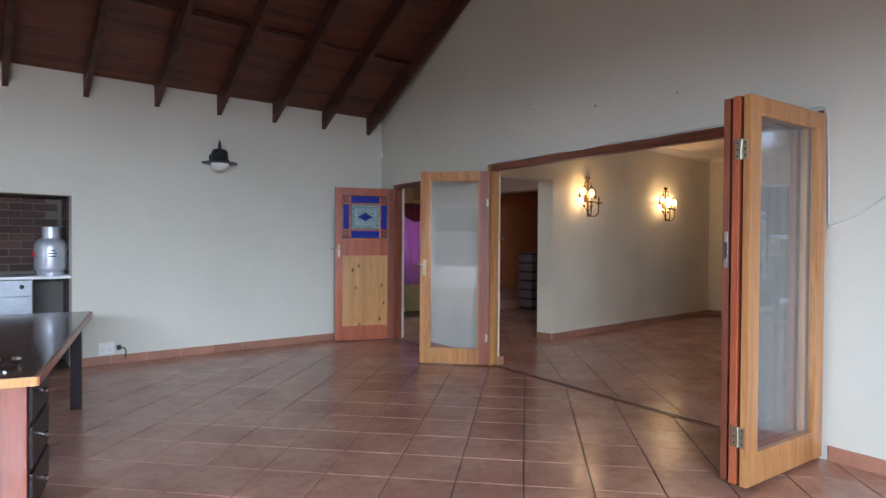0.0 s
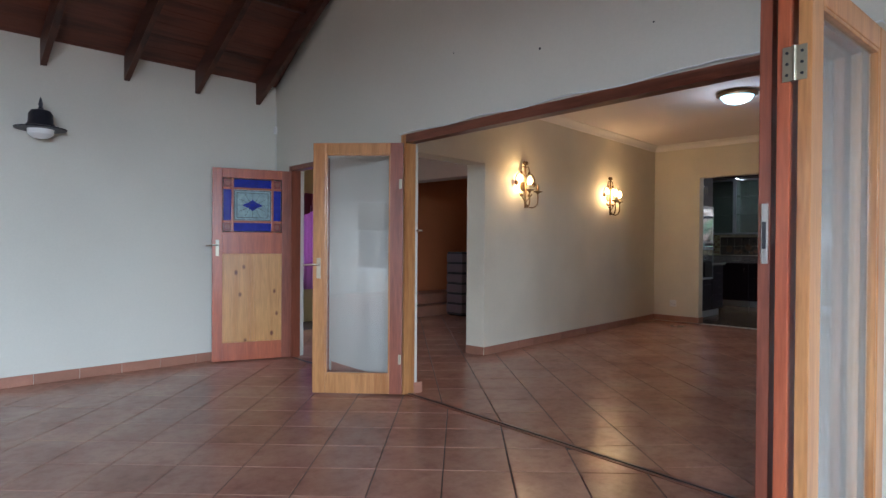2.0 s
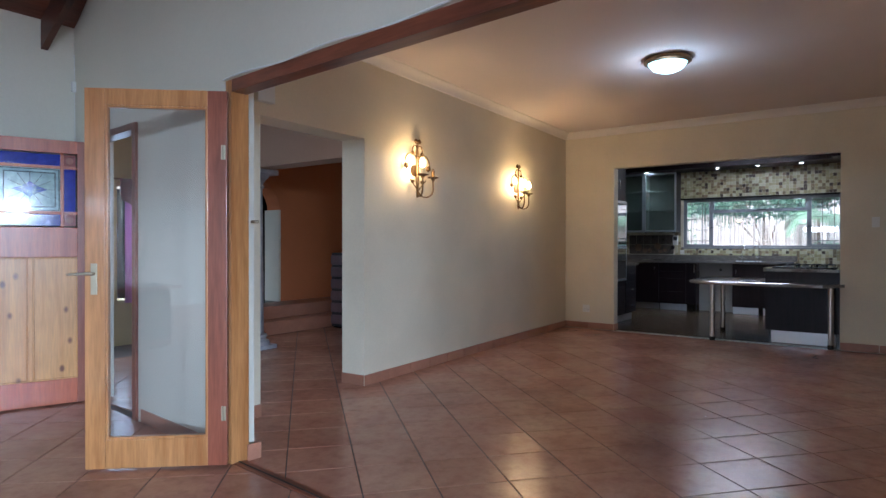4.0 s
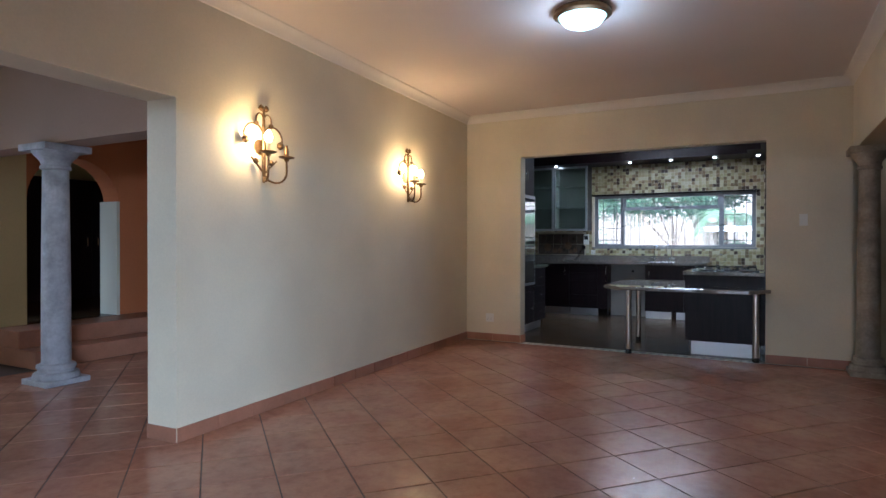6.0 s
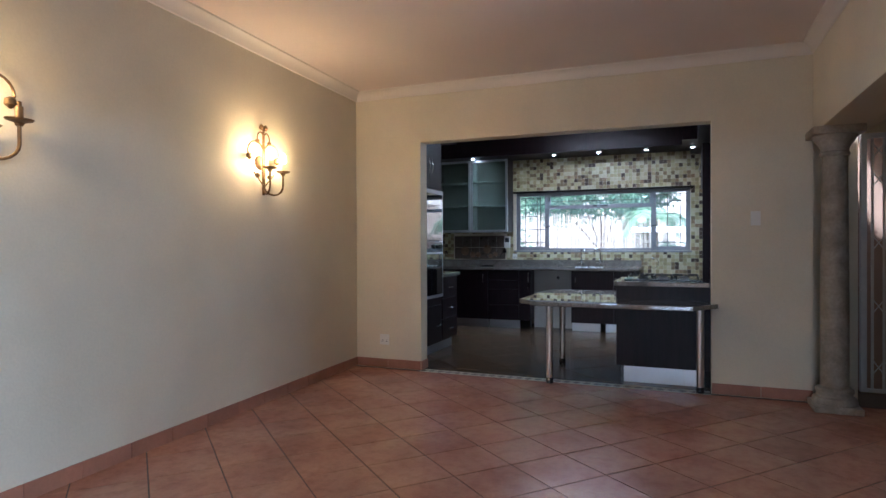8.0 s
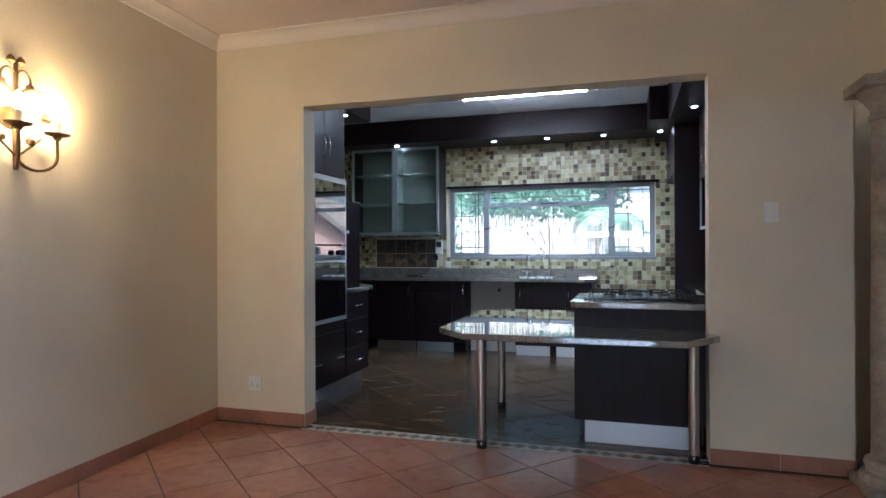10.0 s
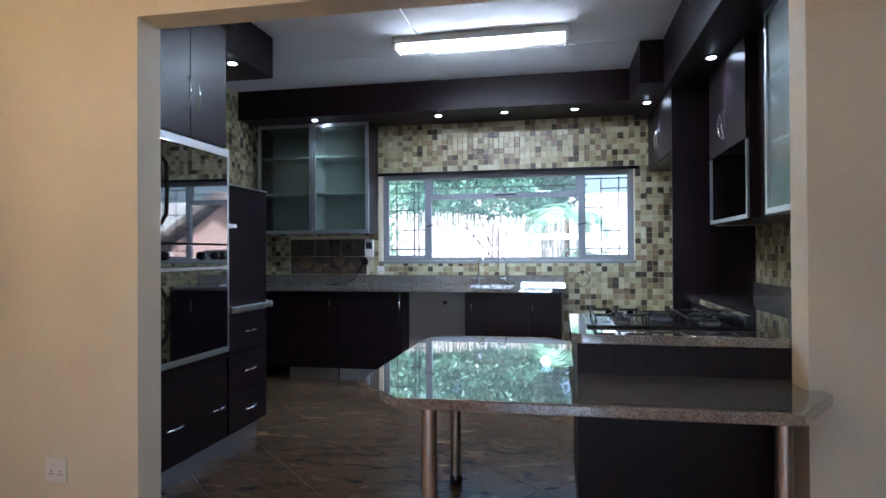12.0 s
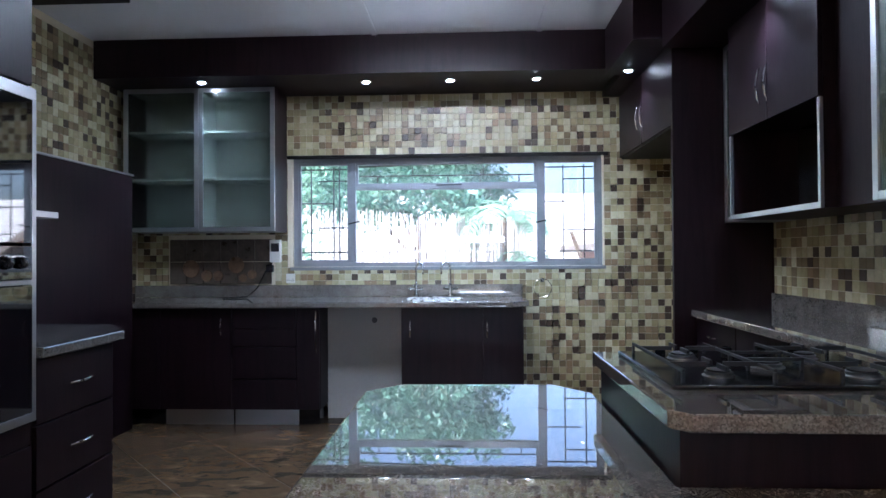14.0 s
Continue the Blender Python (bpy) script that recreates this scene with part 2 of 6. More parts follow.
# frame paint greyed so the window frames read as silhouettes against daylight
BACKLIT_PAINT = surface("backlit_toned_frame_paint", (0.21, 0.22, 0.24), 0.45, spread=0.12, big=6)
DRAWER = surface("dusky_mauve_plastic", (0.15, 0.10, 0.115), 0.4, spread=0.1)
GREYPANEL = surface("grey_board", (0.34, 0.33, 0.31), 0.5, spread=0.08)
STONECOL = surface("weathered_stone_column", (0.36, 0.31, 0.25), 0.7, big=7, small=40, spread=0.38, relief=0.5)
GREYCOL = surface("grey_marbled_column", (0.40, 0.40, 0.44), 0.55, big=8, small=40, spread=0.3, relief=0.3)
BRICK = surface("smoked_brick", (0.11, 0.055, 0.04), 0.9, big=10, small=60, spread=0.35, relief=0.6, random_tint=0.5)
MORTAR = surface("smoked_mortar", (0.15, 0.13, 0.115), 0.95, spread=0.3, relief=0.5)
GASPAINT = surface("silver_gas_paint", (0.58, 0.60, 0.64), 0.35, 0.5, big=9, spread=0.15)
RED = surface("red_plastic", (0.5, 0.02, 0.03), 0.4)
FROST = glass("frosted_glass", (0.44, 0.52, 0.46), 0.2)
BLUEGLASS = surface("cobalt_stained_glass", (0.02, 0.035, 0.30), 0.1, spread=0.25, big=16, coat=0.6)
PALEGLASS = surface("pale_leaded_glass", (0.30, 0.42, 0.42), 0.12, spread=0.25, big=20, coat=0.6)
PINKGLASS = surface("red_brown_glass", (0.22, 0.06, 0.05), 0.15, spread=0.3, big=18, coat=0.6)
LEAD = surface("lead_came", (0.05, 0.05, 0.055), 0.4, 0.7)
BULB = glow("lit_candle_bulb", (1.0, 0.66, 0.28), 60)
DOME = glow("lit_dome_glass", (0.42, 0.85, 1.0), 1.8)
TUBE = glow("lit_fluorescent_tube", (0.95, 0.97, 1.0), 17)
SPOT = glow("lit_downlight_lens", (0.88, 0.95, 1.0), 16)
CANDLE = surface("cream_candle_sleeve", (0.75, 0.66, 0.45), 0.5)
MOSAIC = mosaic("glazed_mosaic", False)
MOSAIC_I = mosaic("glazed_mosaic_far", True)
LIGHTSTONE = surface("cream_border_stone", (0.50, 0.46, 0.38), 0.4, spread=0.15, big=15)
DARKSTONE = surface("dark_border_stone", (0.07, 0.05, 0.045), 0.4, spread=0.25, big=15)
VALANCE = surface("maroon_curtain_cloth", (0.20, 0.03, 0.06), 0.9, spread=0.15)
REED = surface("weathered_reed", (0.74, 0.67, 0.60), 0.8, big=5, spread=0.2, random_tint=0.55, island=True, stretch=(1, 1, 0.2))
BARK = surface("tree_bark", (0.17, 0.12, 0.085), 0.9, big=6, spread=0.35, relief=0.6)


def foliage(name, dark, light):
    """Thin glossy leaves, one tone to a leaf, that let part of the light through."""
    m, nt, p = nodes_of(name)
    g = nt.nodes.new("ShaderNodeNewGeometry")
    c = ramp(nt, g.outputs["Random Per Island"], [(0.0, dark), (1.0, light)])
    link(nt, c.outputs[0], p.inputs["Base Color"])
    p.inputs["Roughness"].default_value = 0.35
    tr = nt.nodes.new("ShaderNodeBsdfTranslucent")
    link(nt, c.outputs[0], tr.inputs["Color"])
    mx = nt.nodes.new("ShaderNodeMixShader")
    mx.inputs[0].default_value = 0.3
    link(nt, p.outputs[0], mx.inputs[1])
    link(nt, tr.outputs[0], mx.inputs[2])
    link(nt, mx.outputs[0], nt.nodes["Material Output"].inputs["Surface"])
    return m


def dusty_hazed_glass(name, dust_haze):
    """A clear pane under a thin pale film: some dirt, and the haze of bright daylight painted in."""
    m, nt, p = nodes_of(name)
    tr = nt.nodes.new("ShaderNodeBsdfTranslucent")
    tr.inputs["Color"].default_value = (0.80, 0.86, 0.92, 1)
    n = noise_node(nt, 5, 5)
    mr = nt.nodes.new("ShaderNodeMapRange")
    mr.inputs[3].default_value, mr.inputs[4].default_value = dust_haze * 0.5, dust_haze * 1.5
    link(nt, n.outputs["Fac"], mr.inputs[0])
    df = nt.nodes.new("ShaderNodeBsdfDiffuse")
    both = nt.nodes.new("ShaderNodeMixShader")
    link(nt, tr.outputs[0], both.inputs[1])
    link(nt, df.outputs[0], both.inputs[2])
    mx = nt.nodes.new("ShaderNodeMixShader")
    link(nt, mr.outputs[0], mx.inputs[0])
    link(nt, thin_pane(nt, (0.96, 0.98, 1.0)), mx.inputs[1])
    link(nt, both.outputs[0], mx.inputs[2])
    link(nt, mx.outputs[0], nt.nodes["Material Output"].inputs["Surface"])
    return m


LEAF = foliage("tree_leaf", (0.06, 0.15, 0.10), (0.15, 0.29, 0.20))
LEAF2 = foliage("glossy_garden_leaf", (0.15, 0.29, 0.18), (0.26, 0.44, 0.29))
SMEARED = dusty_hazed_glass("smeared_door_glass", 0.018)
DUSTY_HAZED = dusty_hazed_glass("dusty_hazed_window_glass", 0.032)
SOIL = surface("garden_soil", (0.11, 0.08, 0.05), 0.95, big=0.8, spread=0.35, relief=0.6)
OUTWALL = surface("white_boundary_wall", (0.72, 0.72, 0.70), 0.85, spread=0.08)
COTTAGE = surface("faded_pink_plaster", (0.62, 0.42, 0.36), 0.85, spread=0.1)
THATCH = surface("grey_thatch", (0.24, 0.20, 0.17), 0.95, big=6, spread=0.3, relief=0.5)
MURAL = surface("dark_picture_tile", (0.085, 0.065, 0.05), 0.3, big=12, spread=0.5)
FRUIT = surface("painted_fruit_glaze", (0.20, 0.12, 0.07), 0.3, big=14, spread=0.45)
CABLE = surface("white_cable_sheath", (0.70, 0.70, 0.68), 0.5)


# ---- building helpers ----
WORLD = {}


def box(bm, a, b, bevel=0.0, m=None):
    r = bmesh.ops.create_cube(bm, size=1.0)
    vs = r["verts"]
    c = [(p + q) / 2 for p, q in zip(a, b)]
    d = [abs(q - p) for p, q in zip(a, b)]
    for v in vs:
        v.co = Vector((c[0] + v.co.x * d[0], c[1] + v.co.y * d[1], c[2] + v.co.z * d[2]))
    out = vs
    if bevel > 0:
        es = list({e for v in vs for e in v.link_edges})
        r2 = bmesh.ops.bevel(bm, geom=es, offset=min(bevel, min(d) * 0.45), segments=2, affect="EDGES", profile=0.6)
        out = r2["verts"]
    if m is not None:
        for v in out:
            v.co = m @ v.co
    return bm


def prism(bm, poly, z0, z1, bevel=0.0):
    lo = [bm.verts.new((x, y, z0)) for x, y in poly]
    hi = [bm.verts.new((x, y, z1)) for x, y in poly]
    n = len(poly)
    fs = [bm.faces.new(lo[::-1]), bm.faces.new(hi)]
    for i in range(n):
        fs.append(bm.faces.new((lo[i], lo[(i + 1) % n], hi[(i + 1) % n], hi[i])))
    bmesh.ops.recalc_face_normals(bm, faces=fs)
    if bevel:
        es = list({e for f in fs for e in f.edges})
        bmesh.ops.bevel(bm, geom=es, offset=bevel, segments=2, affect="EDGES", profile=0.6)
    return bm


def ring(bm, c, u, w, r, seg):
    return [bm.verts.new(c + u * (r * math.cos(2 * math.pi * i / seg)) + w * (r * math.sin(2 * math.pi * i / seg))) for i in range(seg)]


def sweep(bm, pts, radii, seg=8, caps=True):
    """A round bar along pts, with a radius at each point."""
    pts = [Vector(p) for p in pts]
    if not isinstance(radii, (list, tuple)):
        radii = [radii] * len(pts)
    up = Vector((0.13, 0.29, 0.95))
    rows = []
    for i, p in enumerate(pts):
        d = (pts[min(i + 1, len(pts) - 1)] - pts[max(i - 1, 0)]).normalized()
        u = d.cross(up)
        if u.length < 0.05:
            u = d.cross(Vector((1, 0, 0)))
        u.normalize()
        rows.append(ring(bm, p, u, d.cross(u), radii[i], seg))
    for a, b in zip(rows, rows[1:]):
        for i in range(seg):
            bm.faces.new((a[i], a[(i + 1) % seg], b[(i + 1) % seg], b[i]))
    if caps:
        bm.faces.new(rows[0][::-1])
        bm.faces.new(rows[-1])
    return bm


def lathe(bm, c, profile, seg=24, axis="z"):
    """Turn a profile of (radius, height) round an axis through c."""
    c = Vector(c)
    ax = {"x": (Vector((0, 1, 0)), Vector((0, 0, 1)), Vector((1, 0, 0))), "y": (Vector((0, 0, 1)), Vector((1, 0, 0)), Vector((0, 1, 0))), "z": (Vector((1, 0, 0)), Vector((0, 1, 0)), Vector((0, 0, 1)))}[axis]
    rows = [ring(bm, c + ax[2] * h, ax[0], ax[1], max(r, 0.0004), seg) for r, h in profile]
    for a, b in zip(rows, rows[1:]):
        for i in range(seg):
            bm.faces.new((a[i], a[(i + 1) % seg], b[(i + 1) % seg], b[i]))
    bm.faces.new(rows[0][::-1])
    bm.faces.new(rows[-1])
    bmesh.ops.recalc_face_normals(bm, faces=bm.faces[:])
    return bm


def finish(bm, name, mat, smooth=False):
    me = bpy.data.meshes.new(name)
    bm.to_mesh(me)
    bm.free()
    me.materials.append(mat)
    if smooth:
        me.polygons.foreach_set("use_smooth", [True] * len(me.polygons))
        me.set_sharp_from_angle(angle=radians(38))
    return me


def thing(name, label, category, base, rz=0.0, group="", kind=""):
    ob = new(name)
    ob.empty_display_size = 0.1
    m = pose(*base, 0, 0, rz)
    ob.matrix_basis = m
    WORLD[ob] = m
    return tagged(ob, label, category, group, kind)


def part(name, bm, mat, parent, label="", smooth=False, local=False):
    """Link a bmesh as one mesh object under a thing or under a part."""
    if not local:
        bm.transform(WORLD[parent].inverted())
    ob = new(name, finish(bm, name, mat, smooth))
    ob.parent = parent
    WORLD[ob] = WORLD[parent]
    if label:
        ob["label"] = label
    return ob


def B():
    return bmesh.new()


def boxpart(name, parent, a, b, mat, bevel=0.003, label="", local=False):
    return part(name, box(B(), a, b, bevel), mat, parent, label, False, local)


def solid(name, bm, mat, label, category, kind="structure", smooth=False):
    """A top-level mesh, with its origin at the middle of its underside."""
    lo = [min(v.co[i] for v in bm.verts) for i in range(3)]
    hi = [max(v.co[i] for v in bm.verts) for i in range(3)]
    o = Vector(((lo[0] + hi[0]) / 2, (lo[1] + hi[1]) / 2, lo[2]))
    bm.transform(Matrix.Translation(-o))
    ob = new(name, finish(bm, name, mat, smooth))
    ob.matrix_basis = Matrix.Translation(o)
    WORLD[ob] = Matrix.Translation(o)
    return tagged(ob, label, category, "", kind)


def wall(name, axis, p0, p1, a0, a1, z0, z1, holes, mat, label, extra=None):
    """A wall across axis from p0 to p1 in thickness, from a0 to a1 along, with rectangular holes (a, b, z, z)."""
    bm = B()
    us = sorted({a0, a1, *(h[0] for h in holes), *(h[1] for h in holes)})
    zs = sorted({z0, z1, *(h[2] for h in holes), *(h[3] for h in holes)})
    us = [u for u in us if a0 <= u <= a1]
    zs = [z for z in zs if z0 <= z <= z1]

    def full(i, j):
        if not (0 <= i < len(us) - 1 and 0 <= j < len(zs) - 1):
            return False
        u, z = (us[i] + us[i + 1]) / 2, (zs[j] + zs[j + 1]) / 2
        return not any(h[0] < u < h[1] and h[2] < z < h[3] for h in holes)

    def v(p, u, z):
        return bm.verts.new((p, u, z) if axis == "x" else (u, p, z))

    def quad(*k):
        bm.faces.new([v(*q) for q in k])

    for i in range(len(us) - 1):
        for j in range(len(zs) - 1):
            if not full(i, j):
                continue
            u, w, y, z = us[i], us[i + 1], zs[j], zs[j + 1]
            quad((p0, u, y), (p0, w, y), (p0, w, z), (p0, u, z))
            quad((p1, u, y), (p1, w, y), (p1, w, z), (p1, u, z))
            if not full(i - 1, j):
                quad((p0, u, y), (p1, u, y), (p1, u, z), (p0, u, z))
            if not full(i + 1, j):
                quad((p0, w, y), (p1, w, y), (p1, w, z), (p0, w, z))
            if not full(i, j - 1):
                quad((p0, u, y), (p1, u, y), (p1, w, y), (p0, w, y))
            if not full(i, j + 1):
                quad((p0, u, z), (p1, u, z), (p1, w, z), (p0, w, z))
    bmesh.ops.remove_doubles(bm, verts=bm.verts[:], dist=0.0005)
    bmesh.ops.recalc_face_normals(bm, faces=bm.faces[:])
    if extra:
        extra(bm)
    return solid(name, bm, mat, label, "wall")


def turn_about(x, y, degrees, names):
    """Turn the named top-level things about the upright line through x, y."""
    m = Matrix.Translation((x, y, 0)) @ Matrix.Rotation(radians(degrees), 4, "Z") @ Matrix.Translation((-x, -y, 0))
    for ob in bpy.data.objects:
        if ob.parent is None and ob.name.split(".")[0] in names:
            ob.matrix_basis = m @ ob.matrix_basis


def stretch_up(k, x0, x1, skip):
    """Set the heights of all that stands between x0 and x1 by the fitted ratio k, from the floor up."""
    for ob in bpy.data.objects:
        if ob.parent is None and x0 < ob.matrix_basis.translation.x < x1 and ob.name.split(".")[0] not in skip:
            ob.matrix_basis = Matrix.Diagonal((1, 1, k, 1)) @ ob.matrix_basis


# ---- the large structure ----
AX, AW = 6.00, 6.16          # bifold wall, patio room and dining side
JY = 6.09                    # north jamb of the bifold opening
GABLE_TURN, SCONCE_TURN = -4.8, 2.8   # the house is not square: these walls stand askew
LY = 8.54                    # lamp wall
SY0, SY1 = 6.977, 7.237        # sconce wall
KX0, KX1 = 12.475, 12.635      # wall between dining room and kitchen
WX = 16.47                   # window wall of the kitchen
DY = 2.71                    # south side of the dining room
DCEIL, KCEIL = 2.93, 2.90
RIDGE, SLOPE, EAVE = 3.4, 0.58, 3.10


def roof_z(y):
    return EAVE + SLOPE * (LY - 0.1 - y) if y > RIDGE else EAVE + SLOPE * (LY - 0.1 - RIDGE) - SLOPE * (RIDGE - y)


def gable(bm):
    pts = [(-1.7, 2.6), (LY + 0.2, 2.6), (LY + 0.2, roof_z(LY + 0.2) + 0.05), (RIDGE, roof_z(RIDGE) + 0.05), (-1.7, roof_z(-1.7) + 0.05)]
    f0 = [bm.verts.new((AX, y, z)) for y, z in pts]
    f1 = [bm.verts.new((AW, y, z)) for y, z in pts]
    bm.faces.new(f0)
    bm.faces.new(f1[::-1])
    for i in range(5):
        bm.faces.new((f0[i], f1[i], f1[(i + 1) % 5], f0[(i + 1) % 5]))


wall("wall_gable", "x", AX, AW, -1.7, LY + 0.2, -0.1, 2.6, [(2.755, JY, -0.2, 2.165), (7.31, 8.17, -0.2, 2.10)], WALL_A, "high grey-white plastered gable wall with bifold opening", gable)
wall("wall_lamp", "y", LY, LY + 0.2, -3.4, AX + 0.2, -0.1, 3.4, [(0.6, 2.435, -0.2, 1.78)], WALL_A, "grey-white plastered wall with a brick barbecue recess")
wall("wall_patio_west", "x", -3.4, -3.2, -1.9, LY + 0.2, -0.1, 6.2, [(3.2, 6.0, 0.7, 2.15), (-0.95, 0.98, 0.57, 2.37)], WALL_A, "grey-white plastered wall with two window openings")
wall("wall_patio_south", "y", -1.9, -1.7, -3.2, AW, -0.1, 3.4, [(-2.4, 2.2, 0.2, 2.2)], WALL_A, "grey-white plastered wall with a wide glazed opening")
wall("wall_sconce", "y", SY0, SY1, AW - 0.02, KX0, -0.1, 3.1, [(6.663, 7.80, -0.2, 2.172)], WALL_B, "cream plastered wall with a plain opening to the hall")
wall("wall_kitchen_opening", "x", KX0, KX1, DY, SY0, -0.1, 3.1, [(3.47, 6.22, -0.2, 2.36)], WALL_B, "cream plastered wall with a wide opening to the kitchen")
wall("wall_dining_south", "y", DY - 0.30, DY, AW, KX0, -0.1, 3.1, [(10.4, KX0, -0.2, 2.19)], WALL_B, "cream plastered wall carried by a beam and column")
wall("wall_entrance_east", "x", 13.05, 13.2, 0.4, DY - 0.06, -0.1, 3.1, [(0.75, 2.27, -0.2, 2.26)], WALL_B, "cream plastered end wall with the gated entrance")
wall("wall_entrance_south", "y", 2.17, 2.28, AW, 13.05, -0.1, 3.1, [(10.6, 13.05, -0.2, 2.3)], WALL_B, "cream plastered wall open to the entrance lobby")
wall("wall_window", "x", WX, WX + 0.22, 2.6, 7.85, -0.1, 3.1, [(3.60, 6.27, 1.17, 2.09)], WALL_B, "kitchen outer wall with a wide steel window")
wall("wall_kitchen_south", "y", 2.65, 2.85, KX1, WX, -0.1, 3.1, [], WALL_B, "kitchen side wall behind the long worktop")
wall("wall_kitchen_north", "y", 7.66, 7.85, KX1 + 0.3, WX, -0.1, 3.1, [], WALL_B, "kitchen side wall behind the oven tower")
wall("wall_kitchen_filler", "x", KX1, KX1 + 0.12, SY0 - 0.75, 7.85, -0.1, 3.1, [(SY0 - 1.2, 6.40, -0.2, 3.2)], WALL_B, "short plastered wall beside the oven tower")
wall("wall_hall_back", "y", 10.65, 10.95, AW, 8.95, -0.1, 3.1, [(7.55, 8.55, 0.55, 1.95), (6.3, 7.3, 0.55, 1.95)], WALL_Y, "ochre plastered hall wall with a curtained window")
wall("wall_hall_orange", "y", 10.65, 10.95, 10.02, 13.2, -0.1, 3.1, [], WALL_OR, "burnt orange plastered hall wall beside an arch")
wall("wall_hall_east", "x", 13.0, 13.2, SY1, 10.65, -0.1, 3.1, [], WALL_OR, "burnt orange plastered end wall of the hall")
wall("wall_room_back", "y", 14.0, 14.2, 6.0, 13.2, -0.1, 3.1, [], WALL_Y, "dim ochre wall of the room behind the arch")
wall("wall_room_west", "x", 5.9, 6.04, 10.95, 14.0, -0.1, 3.1, [], WALL_Y, "dim ochre side wall behind the arch")
wall("wall_room_east", "x", 13.0, 13.2, 10.95, 14.0, -0.1, 3.1, [], WALL_Y, "dim ochre side wall behind the arch")
wall("wall_hall_west", "x", AX, AW + 0.06, LY + 0.2, 10.95, -0.1, 3.1, [], WALL_Y, "ochre plastered end wall of the hall")


def arch_wall():
    bm = B()
    x0, x1, spring, top = 8.95, 10.02, 1.75, 3.1
    n = 16
    c, r = (x0 + x1) / 2, (x1 - x0) / 2
    pts = [(c - r * math.cos(math.pi * i / n), spring + r * 0.95 * math.sin(math.pi * i / n)) for i in range(n + 1)]
    for (xa, za), (xb, zb) in zip(pts, pts[1:]):
        for y in (10.65, 10.95):
            bm.faces.new([bm.verts.new(p) for p in ((xa, y, za), (xb, y, zb), (xb, y, top), (xa, y, top))])
        bm.faces.new([bm.verts.new(p) for p in ((xa, 10.65, za), (xb, 10.65, zb), (xb, 10.95, zb), (xa, 10.95, za))])
    bmesh.ops.remove_doubles(bm, verts=bm.verts[:], dist=0.0005)
    bmesh.ops.recalc_face_normals(bm, faces=bm.faces[:])
    return solid("wall_arch", bm, WALL_OR, "orange plastered arch above the hall steps", "wall")


arch_wall()
ob = solid("trim_arch", box(B(), (9.98, 10.63, 0.36), (10.022, 10.97, 1.78), 0.004), WALL_A, "pale plastered edge of the arch", "trim")

# ceilings
solid("ceiling_dining", box(B(), (AW, DY - 0.36, DCEIL), (KX0, SY0, DCEIL + 0.1)), CEIL, "flat painted dining room ceiling", "ceiling")
solid("ceiling_entrance", box(B(), (AW, 2.17, DCEIL - 0.2), (13.2, DY - 0.30, DCEIL - 0.1)), CEIL, "painted ceiling over the gated entrance", "ceiling")
# unseen slab, added to keep sky and sun from flooding in past the gate
solid("ceiling_porch", box(B(), (AW, -3.2, DCEIL - 0.2), (16.0, 2.17, DCEIL - 0.1)), CEIL, "unseen slab added beyond the gate to block skylight", "ceiling")
bm = box(B(), (KX1, 2.85, KCEIL), (WX, 7.66, KCEIL + 0.1))
for x in (13.9, 15.1):
    box(bm, (x - 0.02, 2.85, KCEIL - 0.006), (x + 0.02, 7.66, KCEIL + 0.01))
for y in (4.2, 5.45):
    box(bm, (KX1, y - 0.02, KCEIL - 0.008), (WX, y + 0.02, KCEIL + 0.01))
solid("ceiling_kitchen", bm, CEIL_K, "white board kitchen ceiling with cover strips", "ceiling")
# shade toned into the colour of the hall ceiling
solid("ceiling_hall", box(B(), (AW + 0.05, SY1, 2.9), (13.2, 14.0, 3.0)), SHADE_TAUPE, "hall ceiling with the dim hall's shade in its colour", "ceiling")
bm = B()
for k in range(44):
    u0 = k * 0.135
    y0 = LY + 0.1 - u0
    for s in (1, -1):
        ya, yb = (y0, y0 - 0.131) if s == 1 else (2 * RIDGE - y0, 2 * RIDGE - y0 + 0.131)
        if s == 1 and yb < RIDGE - 0.05:
            continue
        if s == -1 and (ya > RIDGE or ya < -2.0):
            if ya < -2.0 or ya > RIDGE + 0.05:
                continue
        za, zb = roof_z(ya) if s == 1 else roof_z(ya), roof_z(yb)
        q = [(ya, za), (yb, zb), (yb, zb + 0.025), (ya, za + 0.025)]
        a = [bm.verts.new((-3.4, y, z)) for y, z in q]
        b = [bm.verts.new((AX + 0.2, y, z)) for y, z in q]
        for i in range(4):
            bm.faces.new((a[i], a[(i + 1) % 4], b[(i + 1) % 4], b[i]))
        bm.faces.new(a)
        bm.faces.new(b[::-1])
for s in (1, -1):
    q = [(LY + 0.3 if s == 1 else -2.0, 0), (RIDGE, 0)]
    v = [bm.verts.new((x, y, roof_z(y) + 0.05)) for x, y in ((-3.4, q[0][0]), (AX + 0.2, q[0][0]), (AX + 0.2, RIDGE), (-3.4, RIDGE))]
    bm.faces.new(v)
bmesh.ops.recalc_face_normals(bm, faces=bm.faces[:])
solid("ceiling_patio", bm, ROOFWOOD, "dark stained timber board ceiling under a pitched roof", "ceiling")


